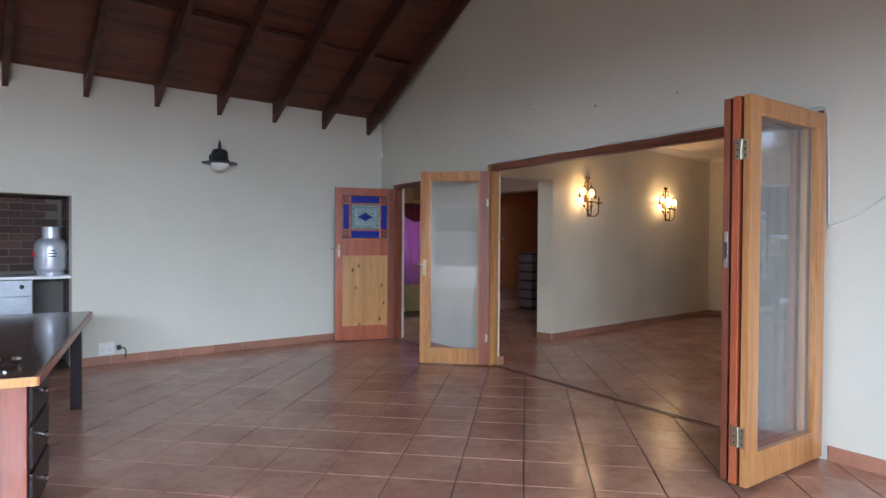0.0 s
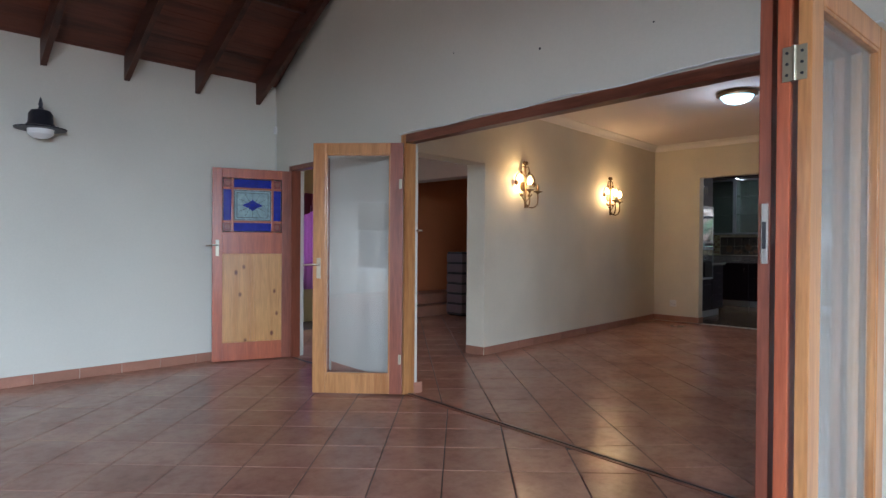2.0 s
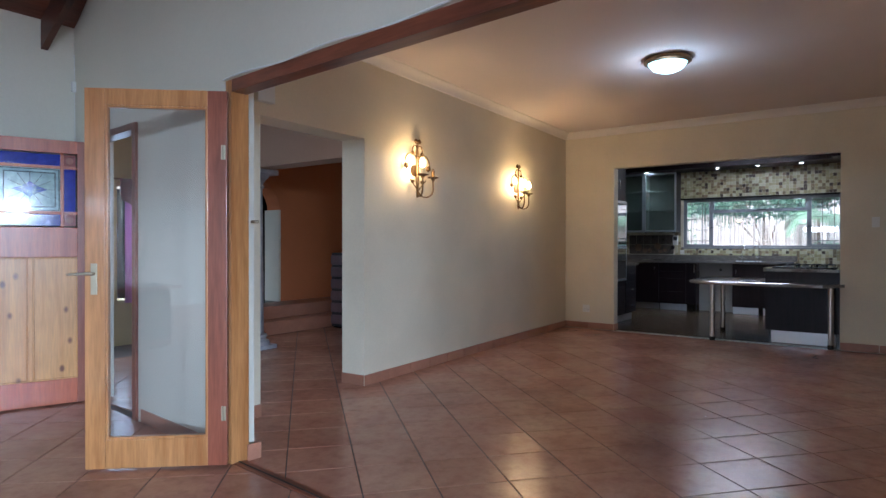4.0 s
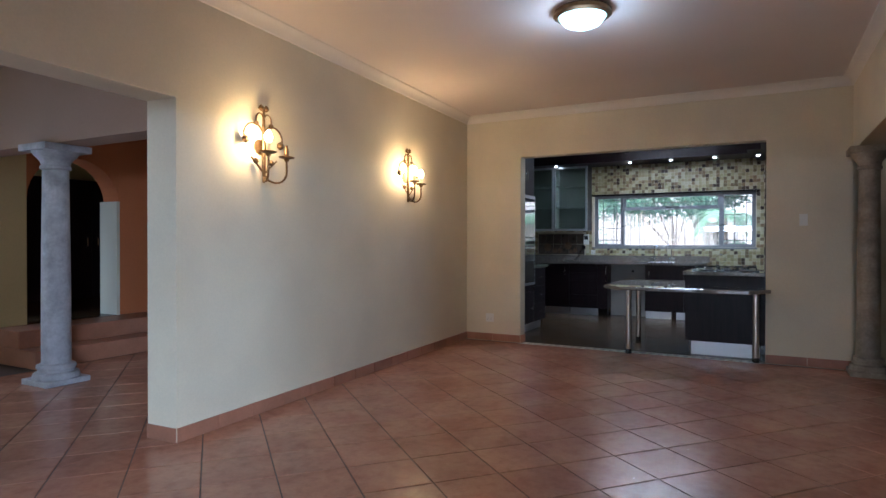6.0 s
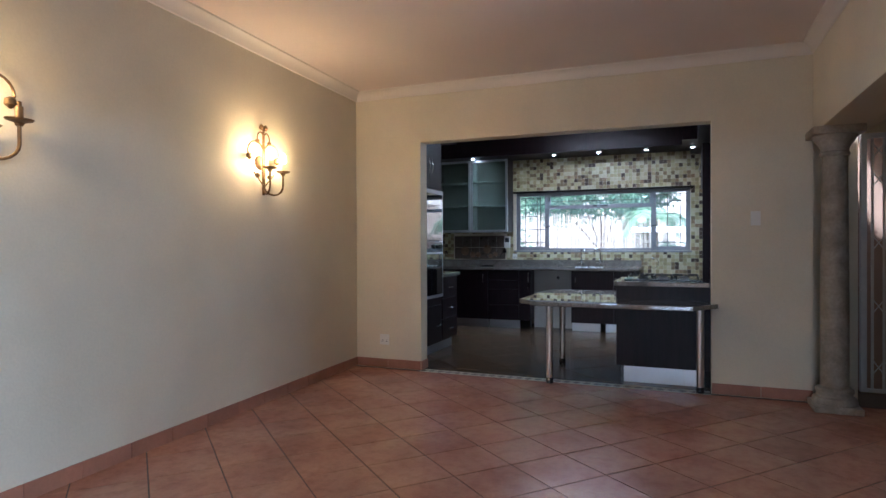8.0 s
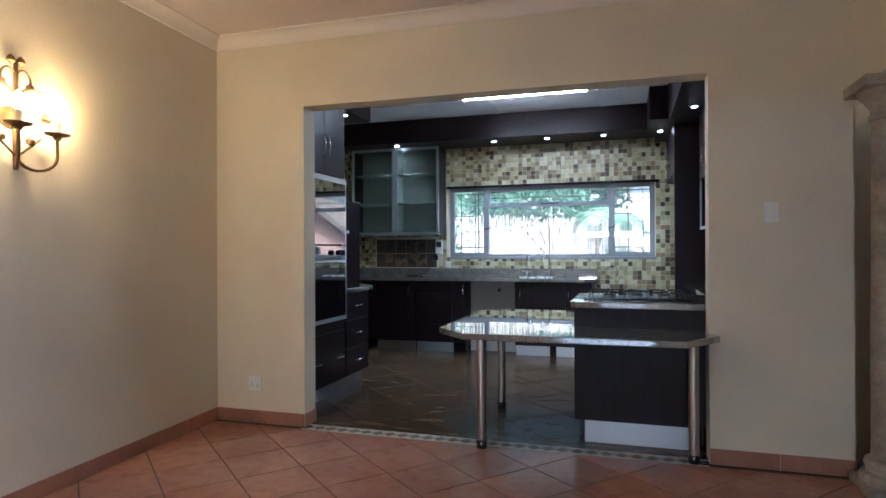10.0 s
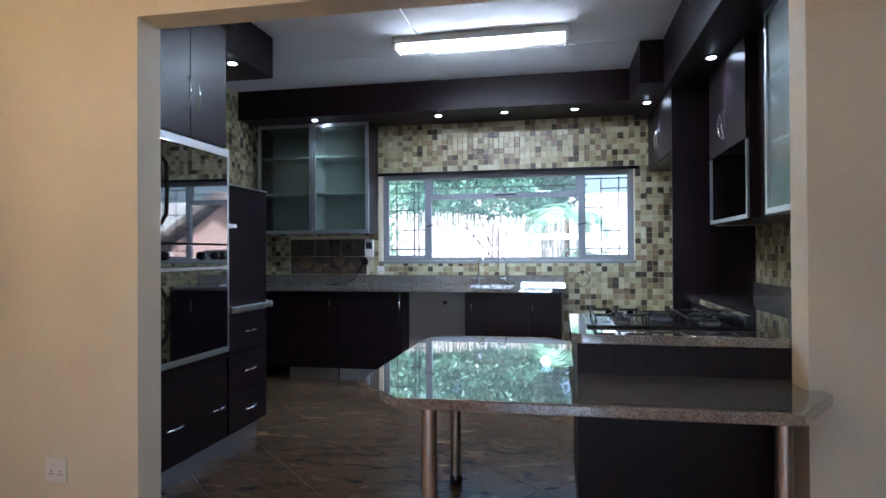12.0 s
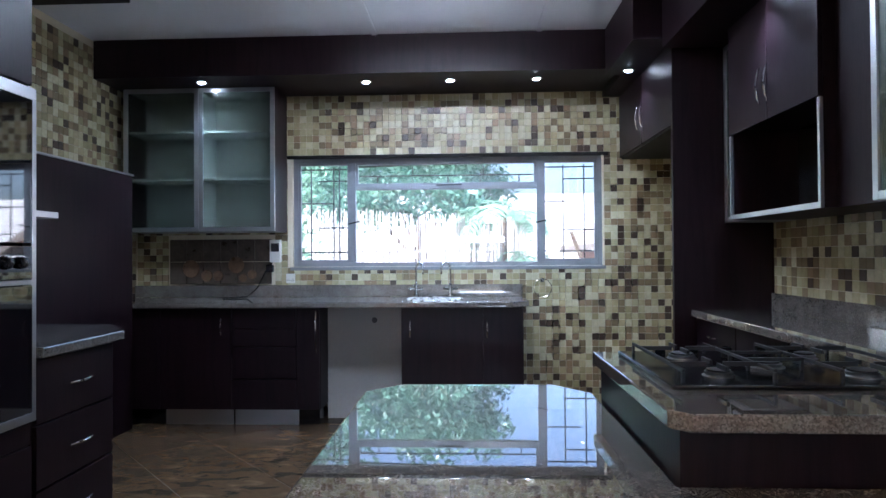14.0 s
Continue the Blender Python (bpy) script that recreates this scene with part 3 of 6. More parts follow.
def rafter(x):
    bm = B()
    for ya, yb in ((LY, RIDGE), (-1.7, RIDGE)):
        q = [(ya, roof_z(ya) - 0.235), (yb, roof_z(yb) - 0.235), (yb, roof_z(yb) - 0.004), (ya, roof_z(ya) - 0.004)]
        a = [bm.verts.new((x - 0.025, y, z)) for y, z in q]
        b = [bm.verts.new((x + 0.025, y, z)) for y, z in q]
        for i in range(4):
            bm.faces.new((a[i], a[(i + 1) % 4], b[(i + 1) % 4], b[i]))
        bm.faces.new(a)
        bm.faces.new(b[::-1])
    bmesh.ops.recalc_face_normals(bm, faces=bm.faces[:])
    return solid("rafter", bm, RAFTER, "dark stained timber rafter under the board ceiling", "rafter")


for k in range(14):
    rafter(5.978 - 0.683 * k)
# purlin lines across the boards
for k in range(5):
    y = LY - 1.0 - k * 0.95
    solid("purlin", box(B(), (-3.2, y - 0.025, roof_z(y) - 0.075), (5.95, y + 0.025, roof_z(y) - 0.03)), RAFTER, "dark timber purlin between the rafters", "purlin")


def cornice(name, axis, p, d, a0, a1, z):
    """A coved cornice along a wall face at p, growing in direction d."""
    prof = [(0, -0.09), (0.012, -0.085), (0.025, -0.05), (0.055, -0.02), (0.085, -0.012), (0.09, 0)]
    bm = B()
    rows = []
    for a in (a0, a1):
        rows.append([bm.verts.new((p + d * u, a, z + w) if axis == "x" else (a, p + d * u, z + w)) for u, w in prof])
    for i in range(len(prof) - 1):
        bm.faces.new((rows[0][i], rows[0][i + 1], rows[1][i + 1], rows[1][i]))
    bmesh.ops.recalc_face_normals(bm, faces=bm.faces[:])
    return solid(name, bm, CORNICE, "white coved plaster cornice", "cornice", smooth=True)


cornice("trim_cornice_north", "y", SY0, -1, AW, KX0, DCEIL)
cornice("trim_cornice_east", "x", KX0, -1, DY, SY0, DCEIL)
cornice("trim_cornice_south", "y", DY, 1, AW, KX0, DCEIL)
cornice("trim_cornice_west", "x", AW, 1, DY, SY0, DCEIL)

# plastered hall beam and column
# the beam's colour carries shade too
solid("hall_beam", box(B(), (8.30, SY1, 2.13), (8.56, 10.65, 2.9), 0.004), SHADE_TAUPE, "plastered beam across the hall, toned dark as in shade", "beam")


def column(name, x, y, h, r, mat, label):
    t = thing(name, label, "column", (x, y, 0))
    bm = box(B(), (x - r * 1.65, y - r * 1.65, 0), (x + r * 1.65, y + r * 1.65, 0.05), 0.008)
    lathe(bm, (x, y, 0.05), [(r * 1.55, 0), (r * 1.6, 0.02), (r * 1.5, 0.05), (r * 1.25, 0.06), (r * 1.25, 0.08), (r * 1.35, 0.095), (r * 1.3, 0.12), (r * 1.02, 0.135)], 32)
    part("column_base", bm, mat, t, "", True)
    part("shaft", lathe(B(), (x, y, 0.18), [(r, 0), (r * 0.99, 0.6), (r * 0.94, 1.2), (r * 0.88, h - 0.40)], 32), mat, t, "", True)
    bm = lathe(B(), (x, y, h - 0.22), [(r * 0.88, 0), (r * 1.05, 0.01), (r * 1.05, 0.03), (r * 0.95, 0.04), (r * 1.0, 0.07), (r * 1.2, 0.10), (r * 1.45, 0.13), (r * 1.6, 0.16)], 32)
    box(bm, (x - r * 1.75, y - r * 1.75, h - 0.06), (x + r * 1.75, y + r * 1.75, h), 0.006)
    part("capital", bm, mat, t, "", True)
    return t


column("column", 12.27, 2.60, 2.19, 0.098, STONECOL, "weathered mottled stone column under the beam")
column("column", 8.41, 9.13, 2.13, 0.118, GREYCOL, "grey marbled round column in the dim hall")

# hall steps
for i in range(2):
    y = 9.82 + i * 0.3
    solid("step", box(B(), (8.6, y, 0.0 + 0.18 * i), (13.0, 10.65 if i else 10.65, 0.18 * (i + 1)), 0.01), SKIRT, "terracotta tiled step below the arch", "step")
solid("floor_raised", box(B(), (6.04, 10.652, -0.1), (13.0, 14.0, 0.36)), SLATE, "raised dark tiled floor behind the arch", "floor")


# ---- floors: base sheets; tiles follow at the end of the file ----
solid("floor_patio", box(B(), (-3.4, -1.9, -0.12), (AX + 0.3, LY + 0.75, -0.008)), GROUT, "dark grouted bed of terracotta floor tiles", "floor")
FLOOR_A = bpy.data.objects["floor_patio"]
FLOOR_D = solid("floor_dining", box(B(), (AX - 0.5, 2.1, -0.13), (KX0 - 0.0, SY0, -0.004)), GROUT, "dark grouted bed of terracotta floor tiles", "floor")
FLOOR_H = solid("floor_hall", box(B(), (AX + 0.02, SY0, -0.12), (13.0, 10.652, -0.005)), GROUT, "dark grouted bed of terracotta hall tiles", "floor")
FLOOR_K = solid("floor_kitchen", box(B(), (KX0, 2.65, -0.12), (WX, 7.85, -0.005)), DARKSTONE, "dark bed of polished slate kitchen tiles", "floor")


def skirting(name, axis, p, d, a0, a1):
    """Skirting of terracotta tiles along a wall face at p, standing off in direction d."""
    t = thing(name, "terracotta tile skirting along the wall", "skirting", ((p, (a0 + a1) / 2, 0) if axis == "x" else ((a0 + a1) / 2, p, 0)), kind="structure")
    n = max(1, round(abs(a1 - a0) / 0.34))
    w = (a1 - a0) / n
    for i in range(n):
        u, v = a0 + i * w + 0.002, a0 + (i + 1) * w - 0.002
        p0, p1 = sorted((p, p + d * 0.011))
        bm = box(B(), (p0, u, 0.0) if axis == "x" else (u, p0, 0.0), (p1, v, 0.092) if axis == "x" else (v, p1, 0.092), 0.003)
        part("tile", bm, SKIRT, t)


skirting("baseboard_lamp_wall", "y", LY, -1, 2.43, AX)
skirting("baseboard_gable", "x", AX, -1, -1.6, 2.70)
skirting("baseboard_gable_pier", "x", AX, -1, JY + 0.07, 7.25)
skirting("baseboard_pier_reveal", "y", JY - 0.07, -1, AX + 0.07, AW)
skirting("baseboard_dining_west", "x", AW, 1, JY, SY0 - 0.3)
skirting("baseboard_sconce_west", "y", SY0, -1, AW, 6.663)
skirting("baseboard_sconce", "y", SY0, -1, 7.80, KX0)
skirting("baseboard_sconce_reveal", "x", 7.80, -1, SY0, SY1)
skirting("baseboard_reveal_west", "x", 6.663, 1, SY0, SY1)
skirting("baseboard_kitchen_north", "x", KX0, -1, 6.22, SY0)
skirting("baseboard_kitchen_south", "x", KX0, -1, DY, 3.47)
skirting("baseboard_opening_reveal", "y", 6.22, -1, KX0, KX1)


# ---- patio room ----
def frame_part(name, parent, a, b, mat, label=""):
    return boxpart(name, parent, a, b, mat, 0.004, label)


# door frames
t = thing("door_frame_1", "red meranti frame of the bifold doors", "door frame", (AX + 0.06, 4.47, 0), kind="structure")
frame_part("jamb", t, (AX - 0.02, JY - 0.06, 0), (AX + 0.09, JY + 0.002, 2.165), HONEY)
frame_part("jamb", t, (AX - 0.02, 2.753, 0), (AX + 0.075, 2.815, 2.165), REDWOOD)
frame_part("head", t, (AX - 0.02, 2.817, 2.095), (AX + 0.075, JY - 0.062, 2.165), REDWOOD_Y, "dark red lintel rail")
frame_part("floor_track", t, (AX - 0.005, 2.817, 0.0), (AX + 0.06, JY - 0.062, 0.006), REDWOOD_Y, "dark grooved floor track")
frame_part("track_rib", t, (AX + 0.02, 2.817, 0.006), (AX + 0.028, JY - 0.062, 0.011), LEAD)
t = thing("door_frame_2", "red meranti door frame", "door frame", (AX + 0.04, 7.74, 0), kind="structure")
frame_part("jamb", t, (AX - 0.02, 8.11, 0), (AX + 0.09, 8.17, 2.10), REDWOOD)
frame_part("jamb", t, (AX - 0.02, 7.31, 0), (AX + 0.09, 7.37, 2.10), REDWOOD)
frame_part("head", t, (AX - 0.02, 7.372, 2.05), (AX + 0.09, 8.108, 2.10), REDWOOD_Y)


def lever(parent, y, z, x, s):
    """A brass lever handle on its plate; local to a leaf lying along y."""
    plate = part("handle_plate", box(B(), (x, y - 0.017, z - 0.085), (x + s * 0.006, y + 0.017, z + 0.085), 0.003), BRASS, parent, "brass handle plate", local=True)
    bm = sweep(B(), [(x, y, z + 0.03), (x + s * 0.045, y, z + 0.03), (x + s * 0.052, y + 0.02, z + 0.032), (x + s * 0.052, y + 0.115, z + 0.026)], [0.009, 0.009, 0.0085, 0.006], 10)
    part("lever", bm, BRASS, plate, "", True, True)


def hinge(parent, x, y, z):
    bm = box(B(), (x - 0.002, y - 0.012, z - 0.04), (x, y + 0.012, z + 0.04), 0.001)
    sweep(bm, [(x - 0.004, y, z - 0.04), (x - 0.004, y, z + 0.04)], 0.005, 10)
    part("hinge", bm, BRASS, parent, "brass butt hinge", False, True)


def glazed_leaf(base, rz, width, woods, label, handle=True, hinges=(), top=2.09, beaded=True):
    """A full-glass leaf along local y from the hinge, with stiles and rails."""
    t = thing("bifold_door_leaf", label, "door", base, rz, "bifold door leaves")
    th, s = 0.02, 0.105
    def bp(name, a, b, mat, lab=""):
        return part(name, box(B(), a, b, 0.004), mat, t, lab, False, True)
    bp("stile", (-th, 0, 0.012), (th, s, top), woods[0])
    bp("stile", (-th, width - s, 0.012), (th, width, top), woods[1])
    bp("rail", (-th + 0.001, s, top - 0.09), (th - 0.001, width - s, top), woods[2])
    bp("rail", (-th + 0.001, s, 0.012), (th - 0.001, width - s, 0.17), woods[2])
    bm = B()
    for a, b in (((-th + 0.004, s, 0.17), (th - 0.004, s + 0.014, top - 0.09)), ((-th + 0.004, width - s - 0.014, 0.17), (th - 0.004, width - s, top - 0.09)), ((-th + 0.004, s + 0.014, 0.17), (th - 0.004, width - s - 0.014, 0.184)), ((-th + 0.004, s + 0.014, top - 0.104), (th - 0.004, width - s - 0.014, top - 0.09))):
        box(bm, a, b, 0.003)
    if beaded:
        part("glazing_bead", bm, woods[2], t, "", False, True)
    pane = bp("pane", (-0.002, s + 0.006, 0.178), (0.002, width - s - 0.006, top - 0.098), SMEARED, "clear glass pane with smears and painted bright haze")
    pane.visible_shadow = False
    if handle:
        lever(t, width - 0.05, 1.05, -th, -1)
    for z, y in hinges:
        hinge(t, -th, y, z)
    return t


glazed_leaf((AX - 0.04, JY - 0.06, 0), 46.8, 0.75, (REDWOOD, HONEY, HONEY), "glazed timber door leaf standing open at an angle", True, ((0.3, 0.02), (1.75, 0.02)))
# leaves folded in a stack at right angles to the wall
for i, (dy, w, cols) in enumerate(((0.0, 0.88, (HONEY, HONEY, HONEY)), (0.062, 0.88, (HONEY, MERANTI, MERANTI)), (0.124, 0.86, (REDWOOD, REDWOOD, REDWOOD)))):
    glazed_leaf((AX - 0.035, 2.742 + dy, 0.012), 90.9, w, cols, "glazed timber door leaf folded back in a stack", False, (), 2.12, i == 0)
t = thing("bifold_hinge_set", "large brass hinges joining the folded leaves", "hinge", (5.08, 2.756, 0.0))
for z in (0.29, 1.84):
    for s in (-1, 1):
        bm = box(B(), (5.079, 2.756 + s * 0.004, z - 0.055), (5.083, 2.756 + s * 0.036, z + 0.055), 0.001)
        part("hinge_leaf", bm, BRASS, t)
    part("knuckle", sweep(B(), [(5.076, 2.756, z - 0.055), (5.076, 2.756, z + 0.055)], 0.006, 10), BRASS, t, "", True)
    for dz in (-0.035, 0, 0.035):
        for s in (-1, 1):
            part("screw", lathe(B(), (5.079, 2.756 + s * 0.022, z + dz), [(0.005, -0.002), (0.005, 0.0)], 10, "x"), LEAD, t)
t = thing("lock_plate", "steel mortice lock plate on a door edge", "lock", (5.1, 2.849, 1.20))
boxpart("plate", t, (5.098, 2.838, 1.20), (5.104, 2.86, 1.40), STEEL, 0.002)
boxpart("keep", t, (5.094, 2.843, 1.25), (5.099, 2.855, 1.34), LEAD, 0.001)


def stained_door():
    t = thing("panel_door", "open wooden door with stained glass above pine panels", "door", (AX - 0.012, 8.14, 0), 75.2)
    W, th = 0.81, 0.02
    def bp(name, a, b, mat, lab="", bev=0.003, par=None):
        return part(name, box(B(), a, b, bev), mat, par or t, lab, False, True)
    bp("stile", (-th, 0, 0.01), (th, 0.10, 2.04), REDWOOD)
    bp("stile", (-th, W - 0.10, 0.01), (th, W, 2.04), MERANTI)
    bp("rail", (-th + .001, 0.10, 0.01), (th - .001, W - 0.10, 0.20), MERANTI)
    bp("rail", (-th + .001, 0.10, 1.14), (th - .001, W - 0.10, 1.37), MERANTI, "wide red middle rail")
    bp("rail", (-th + .001, 0.10, 1.94), (th - .001, W - 0.10, 2.04), MERANTI)
    bp("muntin", (-th + .002, W / 2 - 0.015, 0.20), (th - .002, W / 2 + 0.015, 1.14), PINE)
    for a, b in ((0.10, W / 2 - 0.015), (W / 2 + 0.015, W - 0.10)):
        bp("pine_panel", (-0.012, a, 0.20), (0.012, b, 1.14), PINE, "knotty pine panel", 0.001)
        bm = B()
        for q, r in (((a, 0.20), (a + 0.012, 1.14)), ((b - 0.012, 0.20), (b, 1.14)), ((a + .012, 0.20), (b - .012, 0.212)), ((a + .012, 1.128), (b - .012, 1.14))):
            box(bm, (-0.018, q[0], q[1]), (0.018, r[0], r[1]), 0.003)
        part("moulding", bm, PINE, t, "", False, True)
    ys = (0.10, 0.20, 0.61, W - 0.10)
    zs = (1.37, 1.48, 1.83, 1.94)
    bm = B()
    for y in ys[1:3]:
        box(bm, (-th + .002, y - 0.012, 1.37), (th - .002, y + 0.012, 1.94), 0.003)
    for z in zs[1:3]:
        box(bm, (-th + .003, 0.10, z - 0.012), (th - .003, W - 0.10, z + 0.012), 0.003)
    part("glazing_bars", bm, MERANTI, t, "", False, True)
    for i in range(3):
        for j in range(3):
            corner = i != 1 and j != 1
            mid = i == 1 and j == 1
            mat = PINKGLASS if corner else PALEGLASS if mid else BLUEGLASS
            lab = "red-brown corner glass" if corner else "pale leaded glass with a star" if mid else "cobalt blue glass"
            pane = bp("pane", (-0.004, ys[i] + 0.01, zs[j] + 0.01), (0.004, ys[i + 1] - 0.01, zs[j + 1] - 0.01), mat, lab, 0.0)
            cy, cz = (ys[i] + ys[i + 1]) / 2, (zs[j] + zs[j + 1]) / 2
            if mid:
                bm = B()
                for k in range(12):
                    a = 2 * math.pi * k / 12
                    sweep(bm, [(-0.006, cy + 0.03 * math.cos(a), cz + 0.02 * math.sin(a)), (-0.006, cy + 0.155 * math.cos(a), cz + 0.135 * math.sin(a))], 0.0018, 6)
                for ins in (0.02, 0.045):
                    q = [(ys[1] + ins, zs[1] + ins), (ys[2] - ins, zs[1] + ins), (ys[2] - ins, zs[2] - ins), (ys[1] + ins, zs[2] - ins)]
                    for a, b in zip(q, q[1:] + q[:1]):
                        sweep(bm, [(-0.006, *a), (-0.006, *b)], 0.003, 6)
                part("lead_star", bm, LEAD, pane, "", False, True)
                bm = B()
                v = [bm.verts.new((-0.0065, cy + dy, cz + dz)) for dy, dz in ((-0.11, 0), (-0.04, -0.03), (0, -0.06), (0.04, -0.03), (0.11, 0), (0.04, 0.03), (0, 0.06), (-0.04, 0.03))]
                w = [bm.verts.new(q.co + Vector((0.003, 0, 0))) for q in v]
                bm.faces.new(v)
                bm.faces.new(w[::-1])
                for q in range(8):
                    bm.faces.new((v[q], v[(q + 1) % 8], w[(q + 1) % 8], w[q]))
                part("star_glass", bm, BLUEGLASS, pane, "cobalt blue star", False, True)
            if corner:
                part("rosette", lathe(B(), (-0.006, cy, cz), [(0.026, -0.002), (0.022, 0.001), (0.026, 0.003)], 16, "x"), REDWOOD, pane, "", True, True)
    lever(t, W - 0.05, 1.20, -th, -1)


stained_door()

# wall lantern on the lamp wall
t = thing("wall_lantern", "dark metal ship-style wall lantern with white bulb", "wall lamp", (3.87, 8.45, 2.16))
part("wall_plate", lathe(B(), (3.87, LY - 0.025, 2.30), [(0.045, 0.0), (0.06, 0.012), (0.06, 0.025)], 20, "y"), DARKMETAL, t, "", True)
part("arm", sweep(B(), [(3.87, 8.52, 2.30), (3.87, 8.45, 2.34), (3.87, 8.36, 2.34)], 0.012, 10), DARKMETAL, t, "", True)
part("housing", lathe(B(), (3.87, 8.34, 2.21), [(0.19, 0), (0.195, 0.01), (0.115, 0.028), (0.094, 0.055), (0.09, 0.13), (0.07, 0.16), (0.022, 0.175), (0.013, 0.2), (0.018, 0.215), (0.004, 0.275)], 28), DARKMETAL, t, "flared dark housing with finial", True)
part("globe", lathe(B(), (3.87, 8.34, 2.13), [(0.01, 0), (0.06, 0.01), (0.095, 0.04), (0.10, 0.08)], 24), WHITEPLASTIC, t, "white glass globe", True)

# barbecue recess
t = thing("barbecue_recess", "smoke-darkened brick barbecue recess", "barbecue", (1.5, 9.04, 0), kind="structure")
boxpart("mortar", t, (0.5, 9.205, -0.1), (2.55, 9.34, 1.95), MORTAR, 0)
boxpart("side_lining", t, (2.436, 8.742, -0.1), (2.55, 9.205, 1.95), MORTAR, 0)
boxpart("side_lining", t, (0.45, 8.742, -0.1), (0.59, 9.205, 1.95), MORTAR, 0)
boxpart("soffit", t, (0.5, 8.742, 1.782), (2.55, 9.34, 1.95), MORTAR, 0)
brick_me = finish(box(B(), (-0.105, -0.014, -0.035), (0.105, 0.014, 0.035), 0.004), "brick", BRICK)
for r in range(11):
    for c in range(9):
        x = 0.72 + 0.222 * c + (0.111 if r % 2 else 0)
        if x < 2.31:
            o = new("brick", brick_me)
            o.parent = t
            o.matrix_basis = Matrix.Translation(Vector((x - 1.5, 9.193 - 9.04 + random.uniform(-.004, .004), 1.02 + 0.082 * r)))
for r in range(11):
    for c in range(2):
        o = new("brick", brick_me)
        o.parent = t
        o.matrix_basis = pose(2.434 - 1.5, 8.86 + 0.222 * c + (0.08 if r % 2 else 0) - 9.04, 1.02 + 0.082 * r, 0, 0, 90)
t = thing("barbecue_shelf", "white-edged slab shelf in the recess", "shelf", (1.5, 8.79, 0.94))
boxpart("slab", t, (0.6, 8.59, 0.925), (2.434, 9.18, 0.955), WHITEPAINT, 0.004)
t = thing("gas_braai", "stainless steel built-in gas grill under the shelf", "grill", (1.4, 8.79, 0.0))
boxpart("grill_body", t, (0.75, 8.69, 0.35), (2.12, 9.14, 0.92), GRILL, 0.01)
boxpart("control_panel", t, (0.80, 8.665, 0.76), (2.11, 8.69, 0.915), GRILL, 0.004)
boxpart("drawer_front", t, (0.80, 8.665, 0.60), (2.11, 8.69, 0.75), GRILL, 0.004)
boxpart("grill_stand", t, (0.80, 8.71, 0.0), (2.09, 9.12, 0.35), BLACK, 0.004)
for x in (1.55, 1.80, 2.02):
    part("knob", lathe(B(), (x, 8.665, 0.85), [(0.018, 0), (0.022, -0.006), (0.02, -0.024), (0.012, -0.026)], 16, "y"), BLACK, t, "", True)


def gas_bottle(x, y, z):
    t = thing("gas_cylinder", "silver gas cylinder standing on the barbecue shelf", "gas cylinder", (x, y, z))
    body = part("body", lathe(B(), (x, y, z), [(0.125, 0), (0.128, 0.012), (0.12, 0.03), (0.14, 0.05), (0.148, 0.075), (0.15, 0.28), (0.142, 0.33), (0.11, 0.375), (0.05, 0.395), (0.03, 0.40)], 32), GASPAINT, t, "", True)
    bm = B()
    n = 26
    for i in range(n):
        a0, a1 = [radians(-150 + 300 * k / n) - 0.5 for k in (i, i + 1)]
        for r in (0.078,):
            q = [(x + r * math.cos(a), y + r * math.sin(a)) for a in (a0, a1)]
            o = [(x + (r + .004) * math.cos(a), y + (r + .004) * math.sin(a)) for a in (a0, a1)]
            prism(bm, [q[0], q[1], o[1], o[0]], z + 0.37, z + 0.50)
    part("collar", bm, GASPAINT, t, "guard collar")
    bm = lathe(B(), (x, y, z + 0.40), [(0.018, 0), (0.018, 0.05), (0.026, 0.055), (0.026, 0.085), (0.01, 0.09)], 14)
    part("valve", bm, BRASS, t, "", True)
    part("cap", lathe(B(), (x - 0.15, y - 0.02, z + 0.22), [(0.03, -0.012), (0.03, 0.01)], 16, "x"), RED, t, "red sticker disc")
    bm = B()
    for i, w in enumerate((0.06, 0.08, 0.07)):
        box(bm, (x - w / 2, y - 0.1525, z + 0.25 - i * 0.03), (x + w / 2, y - 0.149, z + 0.265 - i * 0.03))
    part("lettering_bars", bm, LEAD, t, "grey printed bars")


gas_bottle(2.285, 8.85, 0.955)


def socket(x, y, z, axis, d, w=0.12, h=0.075, label="white double wall socket", name="wall_socket", mat=None):
    t = thing(name, label, "wall socket" if "socket" in name else "switch", (x, y, z - h / 2))
    def o(u, v, k):
        return (x + k * d, y + u, z + v) if axis == "x" else (x + u, y + k * d, z + v)
    def pr(a, b):
        return tuple(min(p, q) for p, q in zip(a, b)), tuple(max(p, q) for p, q in zip(a, b))
    boxpart("cover_plate", t, *pr(o(-w / 2, -h / 2, 0), o(w / 2, h / 2, 0.009)), mat or WHITEPLASTIC, 0.003)
    for s in (-1, 1):
        sw = boxpart("rocker", t, *pr(o(s * w * .22 - .012, 0.008, .008), o(s * w * .22 + .012, 0.026, .013)), WHITEPLASTIC, 0.002)
    if "socket" in name:
        for s in (-1, 1):
            for (u, v) in ((0, -0.006), (-0.008, -0.02), (0.008, -0.02)):
                boxpart("pin_hole", t, *pr(o(s * w * .22 + u - .003, v - .003, .0085), o(s * w * .22 + u + .003, v + .003, .0095)), LEAD, 0)


socket(2.75, LY, 0.17, "y", -1, 0.15, 0.13)
t = thing("plug_lead", "dark plug and short lead beside the wall socket", "plug", (2.88, LY - 0.03, 0.15))
boxpart("plug", t, (2.845, LY - 0.05, 0.15), (2.885, LY - 0.004, 0.20), LEAD, 0.006)
